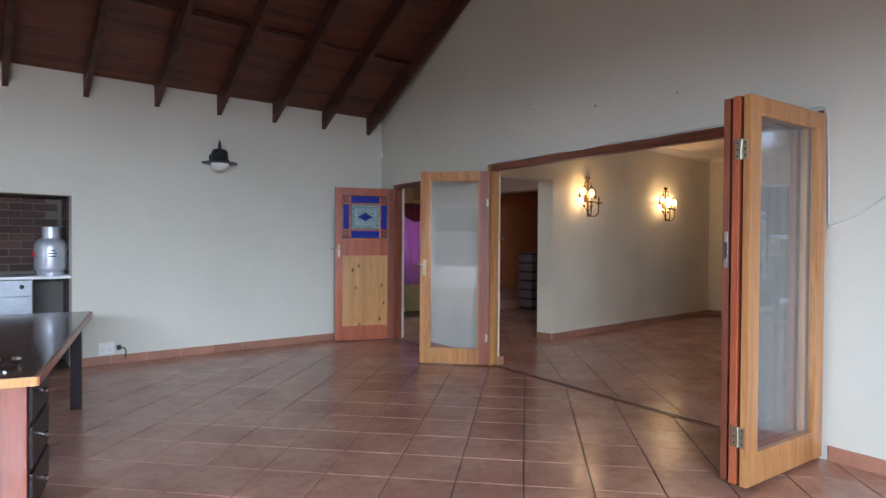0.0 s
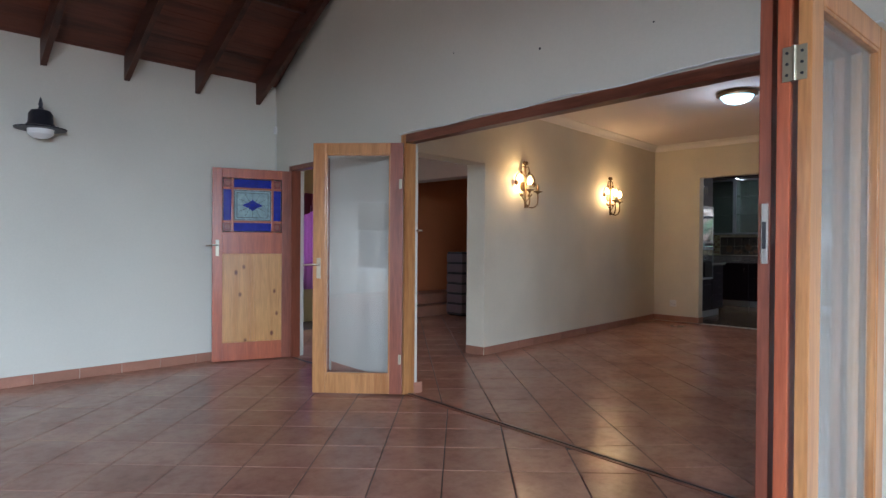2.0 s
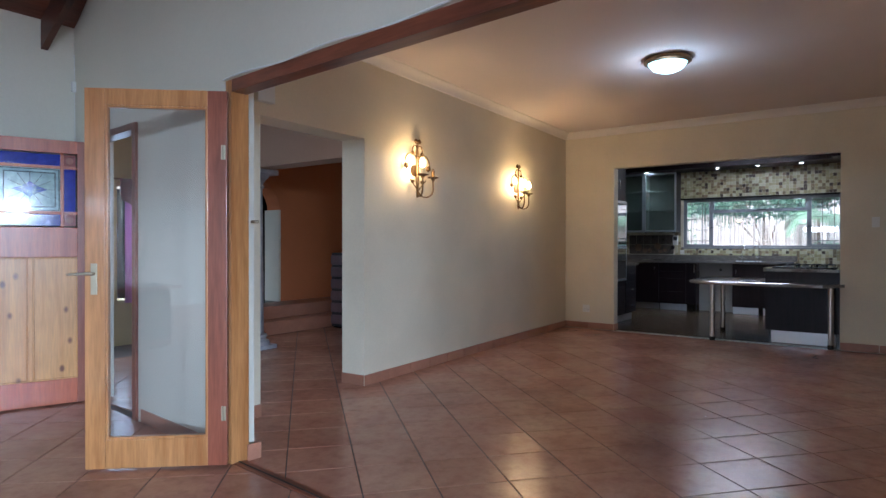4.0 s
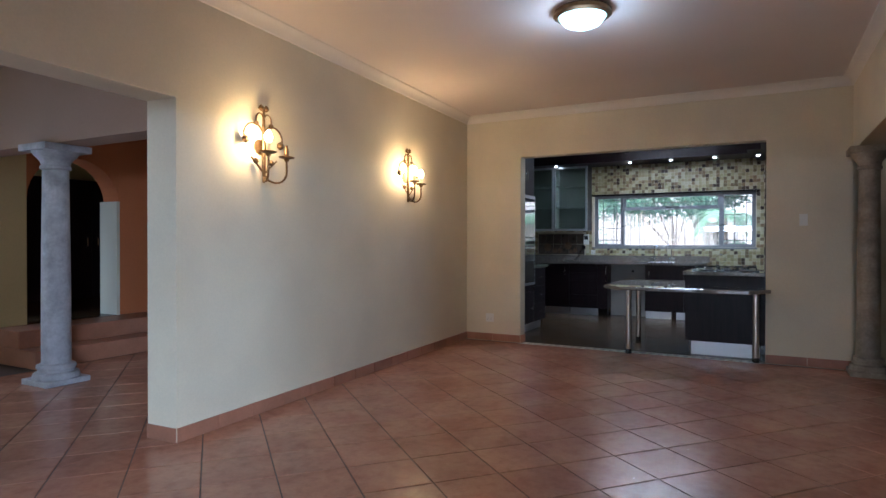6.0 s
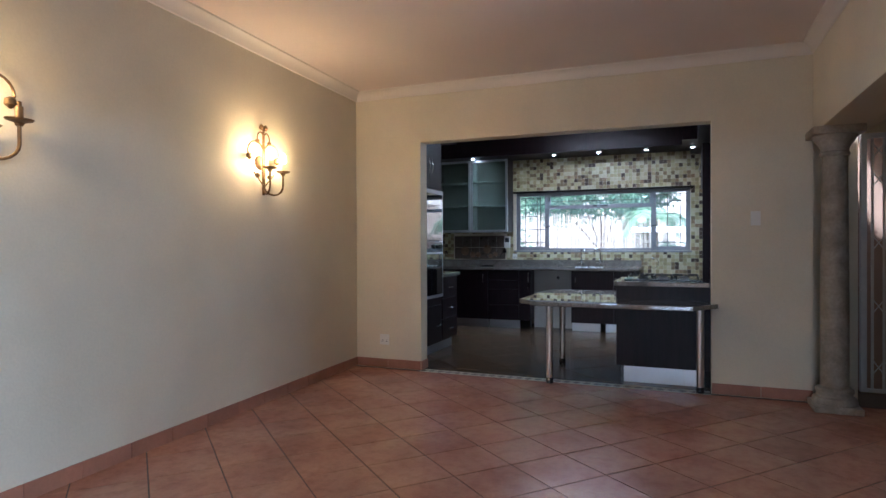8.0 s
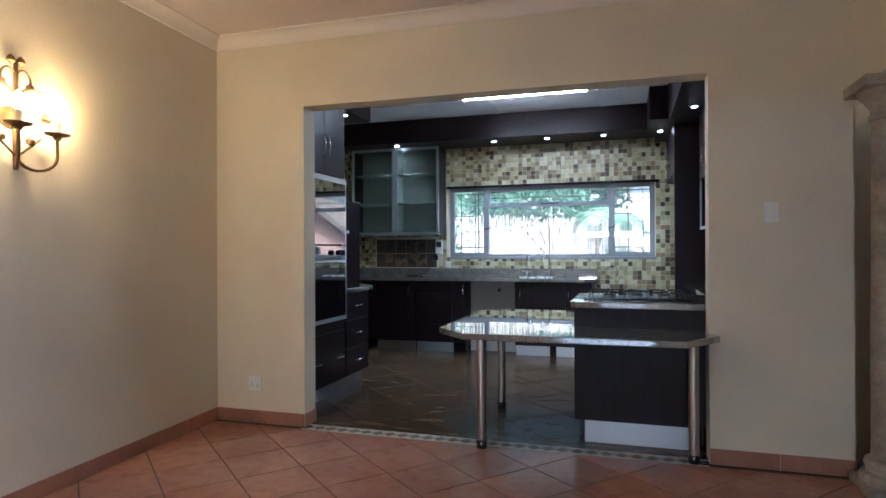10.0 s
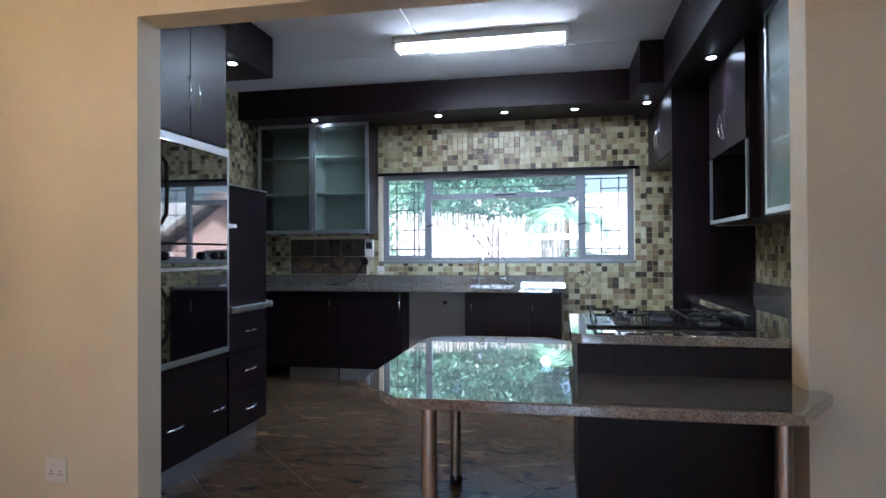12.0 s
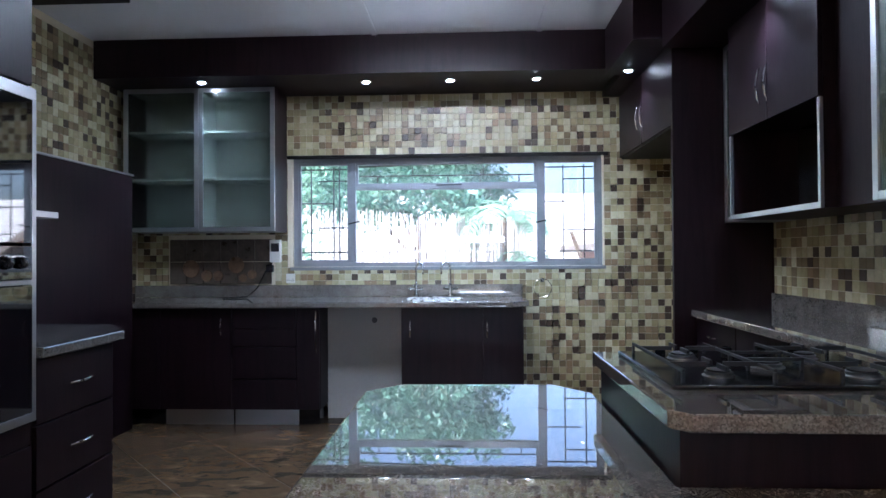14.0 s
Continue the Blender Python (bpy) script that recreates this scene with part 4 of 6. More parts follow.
part("lead", sweep(B(), [(2.885, LY - 0.03, 0.17), (2.92, LY - 0.03, 0.165), (2.935, LY - 0.02, 0.13), (2.93, LY - 0.018, 0.05)], 0.006, 8), LEAD, t, "", True)

# junction box with its lead under the last rafter
t = thing("junction_box", "small white junction box on the gable wall", "junction box", (AX - 0.02, 8.54, 2.5))
boxpart("box", t, (AX - 0.032, 8.51, 2.505), (AX - 0.001, 8.565, 2.59), WHITEPLASTIC, 0.005)
part("lead", sweep(B(), [(AX - 0.006, 8.538, 2.59), (AX - 0.006, 8.545, 2.82)], 0.004, 6), CABLE, t)
part("lead", sweep(B(), [(AX - 0.006, 8.538, 2.505), (AX - 0.005, 8.535, 2.08)], 0.003, 6), CABLE, t)
# cable run along the lintel
pts = []
for i in range(40):
    y = JY + 0.02 - i * (JY + 0.02 - 2.745) / 39
    pts.append((AX - 0.024, y, 2.173 + 0.008 * math.sin(i * 0.7) + (0.01 if i > 30 else 0)))
pts += [(AX - 0.01, 2.73, 2.17), (AX - 0.008, 2.72, 1.85), (AX - 0.008, 2.715, 1.46), (AX - 0.02, 2.695, 1.44), (AX - 0.012, 2.53, 1.52), (AX - 0.012, 2.2, 1.76)]
t = thing("alarm_cable", "thin white cable tacked along the lintel", "cable", (AX - 0.02, 4.3, 2.1))
part("sheath", sweep(B(), pts, 0.0045, 6), CABLE, t, "", True)
for k, (y, z) in enumerate(((4.60, 2.53), (5.45, 2.70), (3.79, 2.48), (5.1, 3.1))):
    t = thing("wall_mark", "small dark old screw hole in plaster", "wall mark", (AX - 0.004, y, z))
    part("hole", lathe(B(), (AX - 0.004, y, z), [(0.009 if k == 0 else 0.006, 0.0), (0.007 if k == 0 else 0.004, -0.003)], 12, "x"), LEAD, t)


def desk():
    """A long dark-topped wooden desk with drawers."""
    t = thing("work_table", "dark-topped red wooden work table with drawers", "table", (1.79, 4.41, 0), -13)
    L, W, H = 2.56, 0.95, 0.75
    def bp(name, a, b, mat, lab="", bev=0.004, par=None):
        return part(name, box(B(), a, b, bev), mat, par or t, lab, False, True)
    bp("tabletop", (-W, 0, H - 0.035), (0, L, H), DESKTOP, "dark polished top", 0.006)
    bp("edge_strip", (-W, -0.012, H - 0.045), (0.006, 0.0, H - 0.004), PINE, "pale wooden edge")
    bp("edge_strip", (0.0, 0.0, H - 0.045), (0.012, L, H - 0.004), MERANTI)
    bp("pedestal", (-0.62, 0.10, 0.04), (-0.05, 0.62, H - 0.036), REDWOOD)
    for z in (0.10, 0.31, 0.52):
        d = bp("drawer", (-0.05, 0.13, z), (-0.032, 0.59, z + 0.185), WENGE, "dark drawer front")
        part("knob", lathe(B(), (-0.032, 0.36, z + 0.09), [(0.008, 0), (0.008, 0.012), (0.016, 0.018), (0.012, 0.028)], 14, "x"), CHROME, d, "", True, True)
    bp("apron", (-0.10, 0.62, H - 0.14), (-0.075, L - 0.14, H - 0.036), REDWOOD)
    for x, y in ((-0.13, L - 0.16), (-W + 0.06, L - 0.16), (-W + 0.06, 0.08)):
        bp("leg", (x, y, 0), (x + 0.075, y + 0.075, H - 0.036), WENGE)
    bp("plinth", (-0.60, 0.12, 0.0), (-0.07, 0.60, 0.04), WENGE)


desk()
t = thing("glass_ashtray", "small clear glass dish on the work table", "dish", (1.70, 4.72, 0.75))
part("bowl", lathe(B(), (1.70, 4.72, 0.75), [(0.045, 0), (0.055, 0.008), (0.06, 0.03), (0.052, 0.032), (0.042, 0.012), (0.01, 0.01)], 20), CHROME, t, "", True)


# windows of the patio room, behind the camera
def plain_window(name, axis, p, a0, a1, z0, z1, bars, label):
    t = thing(name, label, "window", ((p, (a0 + a1) / 2, z0) if axis == "x" else ((a0 + a1) / 2, p, z0)), kind="structure")
    def bp(nm, u0, u1, w0, w1, th, mat, lab=""):
        a, b = ((p - th, u0, w0), (p + th, u1, w1)) if axis == "x" else ((u0, p - th, w0), (u1, p + th, w1))
        return boxpart(nm, t, a, b, mat, 0.003, lab)
    bp("window_frame", a0, a0 + 0.05, z0, z1, 0.025, WHITEPAINT)
    bp("window_frame", a1 - 0.05, a1, z0, z1, 0.025, WHITEPAINT)
    bp("window_frame", a0 + 0.05, a1 - 0.05, z1 - 0.05, z1, 0.024, WHITEPAINT)
    bp("window_frame", a0 + 0.05, a1 - 0.05, z0, z0 + 0.05, 0.024, WHITEPAINT)
    for u in bars:
        bp("mullion", u - 0.025, u + 0.025, z0 + 0.05, z1 - 0.05, 0.02, WHITEPAINT)


plain_window("window_1", "y", -1.8, -2.4, 2.2, 0.2, 2.2, (-0.85, 0.7), "white framed sliding window of the patio room")
plain_window("window_4", "x", -3.3, -0.95, 0.98, 0.57, 2.37, (), "white framed window looking to the boundary wall")
plain_window("window_2", "x", -3.3, 3.2, 6.0, 0.7, 2.15, (4.6,), "white framed side window of the patio room")


# ---- dining room ----
def spiral(cx, cz, r0, r1, a0, a1, n=16):
    return [(cx + (r0 + (r1 - r0) * i / n) * math.cos(radians(a0 + (a1 - a0) * i / n)), cz + (r0 + (r1 - r0) * i / n) * math.sin(radians(a0 + (a1 - a0) * i / n))) for i in range(n + 1)]


def sconce(x, lit):
    """A wrought two-armed wall sconce on the sconce wall."""
    y, z = SY0, 1.97
    t = thing("wall_sconce", "antique bronze scrolled wall sconce with candle bulbs lit", "wall lamp", (x, y - 0.03, z - 0.3), 0, "dining wall sconces")
    yy = y - 0.035
    part("back_plate", lathe(B(), (x, y - 0.012, z - 0.03), [(0.035, 0), (0.05, 0.004), (0.055, 0.012)], 20, "y"), BRONZE, t, "", True)
    part("stem", sweep(B(), [(x, yy, z - 0.27), (x, yy, z - 0.1), (x, yy, z + 0.22)], [0.009, 0.013, 0.008], 10), BRONZE, t, "", True)
    for s in (-1, 1):
        arc = [(x + s * (0.075 - 0.075 * math.cos(radians(a))), yy, z + 0.03 + 0.085 * math.sin(radians(a))) for a in range(0, 181, 15)]
        arc += [(x + s * 0.143, yy, z + 0.005), (x + s * 0.132, yy, z - 0.004)]
        part("upper_scroll", sweep(B(), arc, 0.006, 8), BRONZE, t, "", True)
        part("scroll_leaf", lathe(B(), (x + s * 0.135, yy, z + 0.0), [(0.004, -0.028), (0.022, -0.01), (0.02, 0.014), (0.004, 0.026)], 12), BRONZE, t, "", True)
        top = [(x, yy, z + 0.14)] + [(x + s * (0.03 - 0.03 * math.cos(radians(a))), yy, z + 0.14 + 0.05 * math.sin(radians(a))) for a in range(15, 200, 20)]
        part("crest_scroll", sweep(B(), top, 0.005, 8), BRONZE, t, "", True)
        part("crest_ball", lathe(B(), (x + s * 0.058, yy, z + 0.12), [(0.003, -0.018), (0.015, -0.008), (0.015, 0.008), (0.003, 0.018)], 10), BRONZE, t, "", True)
        part("top_leaf", lathe(B(), (x + s * 0.02, yy, z + 0.225), [(0.003, -0.02), (0.018, -0.004), (0.013, 0.014), (0.002, 0.026)], 10), BRONZE, t, "", True)
        low = [(x, yy, z - 0.05)] + [(x + s * 0.05 * (1 - math.cos(radians(a))), yy - 0.005, z - 0.16 + 0.05 * math.sin(radians(a - 90))) for a in range(0, 200, 20)]
        part("lower_scroll", sweep(B(), low, 0.005, 8), BRONZE, t, "", True)
        part("lower_ball", lathe(B(), (x + s * 0.06, yy, z - 0.13), [(0.003, -0.02), (0.017, -0.008), (0.017, 0.008), (0.003, 0.02)], 10), BRONZE, t, "", True)
    for s, out in ((-1, 0.12), (1, 0.055)):
        cx, cyy = x + s * 0.135 * (0.55 if s < 0 else 1.0), yy - out
        arm = [(x, yy, z - 0.18)]
        for k in range(1, 11):
            a = radians(180 + 18 * k)
            u = (1 + math.cos(a)) / 2
            arm.append((x + (cx - x) * u, yy + (cyy - yy) * u, z - 0.19 + 0.075 * math.sin(a) + 0.0))
        arm.append((cx, cyy, z - 0.09))
        a = part("candle_arm", sweep(B(), arm, 0.007, 8), BRONZE, t, "", True)
        part("drip_pan", lathe(B(), (cx, cyy, z - 0.09), [(0.012, -0.02), (0.018, -0.005), (0.045, 0.004), (0.05, 0.012), (0.02, 0.008)], 20), BRONZE, a, "", True)
        part("candle_sleeve", lathe(B(), (cx, cyy, z - 0.078), [(0.014, 0), (0.014, 0.055), (0.01, 0.058)], 14), CANDLE if s in lit else BRONZE, a, "candle sleeve", True)
        if s in lit:
            part("bulb", lathe(B(), (cx, cyy, z - 0.02), [(0.010, 0), (0.020, 0.018), (0.023, 0.035), (0.019, 0.055), (0.010, 0.072), (0.003, 0.08)], 18), BULB, a, "lit flame-shaped bulb", True)
            lamp("sconce_lamp", "POINT", Matrix.Translation((x + 1.35 * (cx - x), cyy + 0.03, z + 0.04)), 3.3, WARM, radius=0.04)
        else:
            part("lamp_holder", lathe(B(), (cx, cyy, z - 0.02), [(0.008, 0), (0.008, 0.02)], 10), BRONZE, a, "empty lamp holder", True)
    t.scale = (1.35, 1.1, 1.1)


sconce(8.55, (-1,))
sconce(10.775, (-1, 1))

CLX, CLY = 9.54, 4.65
t = thing("ceiling_light", "round dome ceiling light, lit, with dark metal rim", "ceiling light", (CLX, CLY, DCEIL - 0.12))
part("rim", lathe(B(), (CLX, CLY, DCEIL - 0.035), [(0.19, 0.035), (0.205, 0.02), (0.205, -0.005), (0.175, -0.02), (0.165, -0.012)], 40), BRONZE, t, "", True)
part("dome", lathe(B(), (CLX, CLY, DCEIL - 0.13), [(0.01, 0), (0.07, 0.006), (0.13, 0.032), (0.165, 0.075), (0.168, 0.09)], 40), DOME, t, "lit white glass dome", True)
lamp("dome_lamp", "POINT", Matrix.Translation((CLX, CLY, DCEIL - 0.26)), 4.2, DAY, radius=0.12)

socket(KX0, 6.64, 0.296, "x", -1, 0.11, 0.11)
socket(KX0, 3.13, 1.51, "x", -1, 0.075, 0.12, "white light switch on cream wall", "light_switch")
t = thing("alarm_sensor", "cream plastic alarm box above the opening", "alarm box", (6.68, SY0 - 0.03, 2.26))
boxpart("case", t, (6.60, SY0 - 0.055, 2.26), (6.755, SY0 - 0.001, 2.41), WHITEPLASTIC, 0.008)
t = thing("door_catch", "small brass door catch on the reveal", "door catch", (AX + 0.10, JY - 0.085, 1.36))
part("catch", sweep(B(), [(AX + 0.11, JY - 0.06, 1.37), (AX + 0.11, JY - 0.095, 1.37), (AX + 0.13, JY - 0.10, 1.37)], 0.009, 10), BRASS, t, "", True)

# white expanding security gate
def security_gate(x, ya, yb, top):
    """A white expanding gate across the end of the entrance lobby, drawn shut."""
    t = thing("security_gate", "white expanding trellis security gate, drawn shut", "gate", (x, (ya + yb) / 2, 0))
    boxpart("gate_post", t, (x - 0.025, yb - 0.045, 0.03), (x + 0.025, yb, top), WHITEPAINT, 0.003)
    boxpart("gate_post", t, (x - 0.025, ya, 0.03), (x + 0.025, ya + 0.045, top), WHITEPAINT, 0.003)
    boxpart("top_track", t, (x - 0.022, ya, top), (x + 0.022, yb, top + 0.04), WHITEPAINT, 0.002)
    boxpart("bottom_track", t, (x - 0.022, ya, 0.0), (x + 0.022, yb, 0.03), WHITEPAINT, 0.002)
    ys = [yb - 0.09 - 0.085 * i for i in range(16)]
    up = finish(box(B(), (-0.008, -0.010, 0.0), (0.008, 0.010, top - 0.03), 0.002), "upright", WHITEPAINT)
    for y in ys:
        o = new("upright", up)
        o.parent = t
        o.matrix_basis = Matrix.Translation((0, y - (ya + yb) / 2, 0.03))
    bm = B()
    for a, b in zip(ys, ys[1:]):
        for z in (0.22, 0.75, 1.3, 1.85, 2.1):
            for s in (-1, 1):
                sweep(bm, [(x - 0.012, a, z - s * 0.06), (x - 0.012, b, z + s * 0.06)], 0.005, 5)
    part("lattice_links", bm, WHITEPAINT, t)["kind"] = "stuff"


security_gate(13.02, 0.76, 2.26, 2.21)

# ---- hall ----
t = thing("curtain", "purple curtain hanging in the hall window", "curtain", (8.05, 10.58, 0.5))
bm = B()
n = 60
for z0, z1, amp in ((0.52, 1.86, 0.022),):
    lo = [bm.verts.new((7.62 + 0.86 * i / n, 10.59 + amp * math.sin(i * 0.95) + 0.006 * math.sin(i * 2.3), z0)) for i in range(n + 1)]
    hi = [bm.verts.new((7.62 + 0.86 * i / n, 10.59 + amp * 0.7 * math.sin(i * 0.95), z1)) for i in range(n + 1)]
    for i in range(n):
        bm.faces.new((lo[i], lo[i + 1], hi[i + 1], hi[i]))
cm, cnt, cp = nodes_of("backlit_purple_cloth")
cp.inputs["Base Color"].default_value = (0.55, 0.24, 0.50, 1)
cp.inputs["Roughness"].default_value = 0.9
tl = cnt.nodes.new("ShaderNodeBsdfTranslucent")
tl.inputs[0].default_value = (0.62, 0.30, 0.58, 1)
mx = cnt.nodes.new("ShaderNodeMixShader")
mx.inputs[0].default_value = 0.4
link(cnt, cp.outputs[0], mx.inputs[1])
link(cnt, tl.outputs[0], mx.inputs[2])
link(cnt, mx.outputs[0], cnt.nodes["Material Output"].inputs[0])
cl = part("cloth", bm, cm, t, "", True)
md = cl.modifiers.new("thickness", "SOLIDIFY")
md.thickness = 0.003
bm = B()
lo = [bm.verts.new((7.55 + 1.0 * i / n, 10.56 + 0.018 * math.sin(i * 0.8), 1.80 - 0.10 * abs(math.sin(i * 0.105)))) for i in range(n + 1)]
hi = [bm.verts.new((7.55 + 1.0 * i / n, 10.57 + 0.01 * math.sin(i * 0.8), 2.05)) for i in range(n + 1)]
for i in range(n):
    bm.faces.new((lo[i], lo[i + 1], hi[i + 1], hi[i]))
part("valance", bm, VALANCE, t, "maroon gathered valance", True)
part("curtain_rod", sweep(B(), [(7.45, 10.6, 2.04), (8.65, 10.6, 2.04)], 0.012, 10), BRONZE, t, "", True)


def drawer_tower(x, y):
    t = thing("storage_tower", "tall dusky plastic storage drawers in the dim hall", "drawer unit", (x, y, 0))
    boxpart("carcass", t, (x - 0.19, y - 0.16, 0.02), (x + 0.19, y + 0.19, 1.12), LEAD, 0.008)
    boxpart("castor_base", t, (x - 0.17, y - 0.14, 0.0), (x + 0.17, y + 0.17, 0.02), BLACK, 0.003)
    for i in range(6):
        z = 0.06 + i * 0.177
        d = boxpart("drawer", t, (x - 0.20, y - 0.18, z), (x + 0.20, y + 0.20, z + 0.135), DRAWER, 0.01, "dusky plastic drawer")
        boxpart("handle", d, (x - 0.06, y - 0.195, z + 0.095), (x + 0.06, y - 0.18, z + 0.115), WHITEPLASTIC, 0.004)


drawer_tower(10.45, 9.56)
t = thing("wardrobe", "dark wooden wardrobe beyond the arch", "wardrobe", (10.3, 13.7, 0.36))
boxpart("carcass", t, (9.0, 13.45, 0.36), (12.2, 13.98, 2.3), WENGE, 0.006)
for i in range(4):
    d = boxpart("door", t, (9.02 + 0.795 * i, 13.428, 0.42), (9.80 + 0.795 * i, 13.448, 2.26), WENGE, 0.004)
    hx = 9.72 + 0.795 * i if i % 2 == 0 else 9.10 + 0.795 * i
    part("handle", sweep(B(), [(hx, 13.428, 1.2), (hx, 13.40, 1.22), (hx, 13.40, 1.34), (hx, 13.428, 1.36)], 0.007, 8), CHROME, d, "chrome handle", True)


# ---- kitchen ----
def bow(parent, p, q, out):
    """A slim bowed bar handle from p to q, standing off by the vector out."""
    p, q, out = Vector(p), Vector(q), Vector(out)
    n = 8
    pts = [p] + [p.lerp(q, i / n) + out * (0.55 + 0.45 * math.sin(math.pi * i / n)) for i in range(n + 1)] + [q]
    part("handle", sweep(B(), pts, [0.005] + [0.0045 + 0.002 * math.sin(math.pi * i / n) for i in range(n + 1)] + [0.005], 8), CHROME, parent, "chrome bow handle", True)


def front(parent, name, a, b, lab=""):
    return boxpart(name, parent, a, b, WENGE, 0.002, lab)


FX = 15.85
G = "base cabinets under the window"
t = thing("base_cabinet", "dark wenge corner base cabinet under the worktop", "cabinet", (16.1, 7.0, 0), 0, G)
boxpart("body", t, (FX + 0.02, 6.565, 0.12), (16.44, 7.64, 0.878), WENGE, 0.002)
d = front(t, "door", (FX, 6.57, 0.13), (FX + 0.018, 7.12, 0.872))
bow(d, (FX, 6.64, 0.68), (FX, 6.64, 0.80), (-0.03, 0, 0))
front(t, "door", (FX, 7.125, 0.13), (FX + 0.018, 7.62, 0.872))
boxpart("kickboard", t, (FX + 0.05, 6.57, 0.0), (FX + 0.065, 7.10, 0.12), ALU, 0.001, "silver kickboard")
boxpart("foot_block", t, (FX + 0.07, 6.57, 0.0), (16.44, 7.64, 0.12), BLACK, 0)
t = thing("drawer_cabinet", "dark wenge base cabinet with four drawers", "cabinet", (16.1, 6.3, 0), 0, G)
boxpart("body", t, (FX + 0.02, 5.88, 0.12), (16.44, 6.562, 0.878), WENGE, 0.002)
for i, (z0, z1) in enumerate(((0.13, 0.345), (0.355, 0.585), (0.595, 0.72), (0.73, 0.872))):
    front(t, "drawer", (FX, 6.065, z0), (FX + 0.018, 6.555, z1))
d = front(t, "door", (FX, 5.885, 0.13), (FX + 0.018, 6.055, 0.872), "narrow tall door")
bow(d, (FX, 5.91, 0.55), (FX, 5.91, 0.85), (-0.02, 0, 0))
boxpart("kickboard", t, (FX + 0.05, 6.06, 0.0), (FX + 0.065, 6.555, 0.12), ALU, 0.001, "silver kickboard")
boxpart("foot_block", t, (FX + 0.07, 5.9, 0.0), (16.44, 6.55, 0.12), BLACK, 0)
t = thing("appliance_niche", "grey board back of the empty appliance space", "panel", (16.1, 5.57, 0))
boxpart("back_board", t, (FX + 0.25, 5.262, 0.0), (FX + 0.268, 5.878, 0.876), GREYPANEL, 0.001)
part("inlet", lathe(B(), (FX + 0.245, 5.5, 0.76), [(0.02, 0.01), (0.022, 0.0)], 14, "x"), LEAD, t)
t = thing("sink_cabinet", "dark wenge sink cabinet with two doors", "cabinet", (16.1, 4.8, 0), 0, G)
boxpart("body", t, (FX + 0.02, 4.335, 0.12), (16.44, 5.26, 0.878), WENGE, 0.002)
d = front(t, "door", (FX, 4.645, 0.13), (FX + 0.018, 5.255, 0.872))
bow(d, (FX, 5.19, 0.66), (FX, 5.19, 0.78), (-0.03, 0, 0))
d = front(t, "door", (FX, 4.34, 0.13), (FX + 0.018, 4.638, 0.872))
bow(d, (FX, 4.61, 0.66), (FX, 4.61, 0.78), (-0.03, 0, 0))
boxpart("kickboard", t, (FX + 0.05, 4.84, 0.0), (FX + 0.065, 5.25, 0.12), ALU, 0.001, "silver kickboard")
boxpart("kickboard", t, (FX + 0.05, 4.36, 0.0), (FX + 0.065, 4.76, 0.12), ALU, 0.001, "silver kickboard")
boxpart("foot_block", t, (FX + 0.07, 4.35, 0.0), (16.44, 5.25, 0.12), BLACK, 0)

t = thing("worktop", "long polished granite worktop under the window", "worktop", (16.1, 5.9, 0.88))
part("slab", prism(B(), [(15.80, 4.42), (15.80, 7.65), (16.455, 7.65), (16.455, 4.29), (15.90, 4.29)], 0.88, 0.92, 0.005), GRANITE, t)
boxpart("upstand", t, (16.43, 4.29, 0.921), (16.452, 7.65, 1.02), GRANITE, 0.002, "granite upstand")
t = thing("sink", "round stainless steel sink set in the worktop", "sink", (16.12, 5.02, 0.92))
part("rim", lathe(B(), (16.12, 5.02, 0.9205), [(0.205, 0.0), (0.228, 0.0), (0.228, 0.004), (0.215, 0.008), (0.202, 0.004)], 40), STEEL, t, "", True)
part("basin", lathe(B(), (16.12, 5.02, 0.9205), [(0.203, 0.003), (0.19, 0.0015), (0.05, 0.001)], 40), GRILL, t, "dull steel bowl", True)
part("waste", lathe(B(), (16.12, 5.02, 0.922), [(0.045, 0.0), (0.042, 0.002), (0.02, 0.001)], 24), CHROME, t, "", True)


def tap(y, x, lean, label):
    t = thing("tap", label, "tap", (x, y, 0.92))
    part("tap_base", lathe(B(), (x, y, 0.92), [(0.026, 0), (0.026, 0.02), (0.016, 0.03), (0.016, 0.09), (0.02, 0.10), (0.012, 0.11)], 18), CHROME, t, "", True)
    pts = [(x, y, 1.02)] + [(x - 0.07 + 0.07 * math.cos(radians(a)), y + lean * (1 - math.cos(radians(a))) * 0.035, 1.13 + 0.075 * math.sin(radians(a))) for a in range(0, 200, 15)]
    part("spout", sweep(B(), pts, 0.009, 10), CHROME, t, "", True)
    for s in (-1, 1):
        part("tap_handle", sweep(B(), [(x, y, 0.98), (x - 0.01, y + s * 0.045, 0.985), (x - 0.01, y + s * 0.06, 0.99)], [0.008, 0.01, 0.014], 10), CHROME, t, "", True)


tap(5.19, 16.39, -1, "chrome gooseneck tap, slim")
tap(4.90, 16.39, 1, "chrome gooseneck mixer tap with cross handles")
t = thing("towel_ring", "chrome towel ring on the mosaic wall", "towel ring", (WX - 0.03, 4.12, 0.95))
part("mount", lathe(B(), (WX - 0.006, 4.12, 1.05), [(0.02, 0), (0.02, -0.02), (0.01, -0.03)], 14, "x"), CHROME, t, "", True)
part("ring", sweep(B(), [(WX - 0.035, 4.12 + 0.075 * math.sin(radians(a)), 0.985 + 0.075 * math.cos(radians(a))) for a in range(0, 361, 15)], 0.004, 8), CHROME, t, "", True)
t = thing("intercom_phone", "white intercom handset on the mosaic wall", "intercom", (WX - 0.03, 6.41, 1.2))
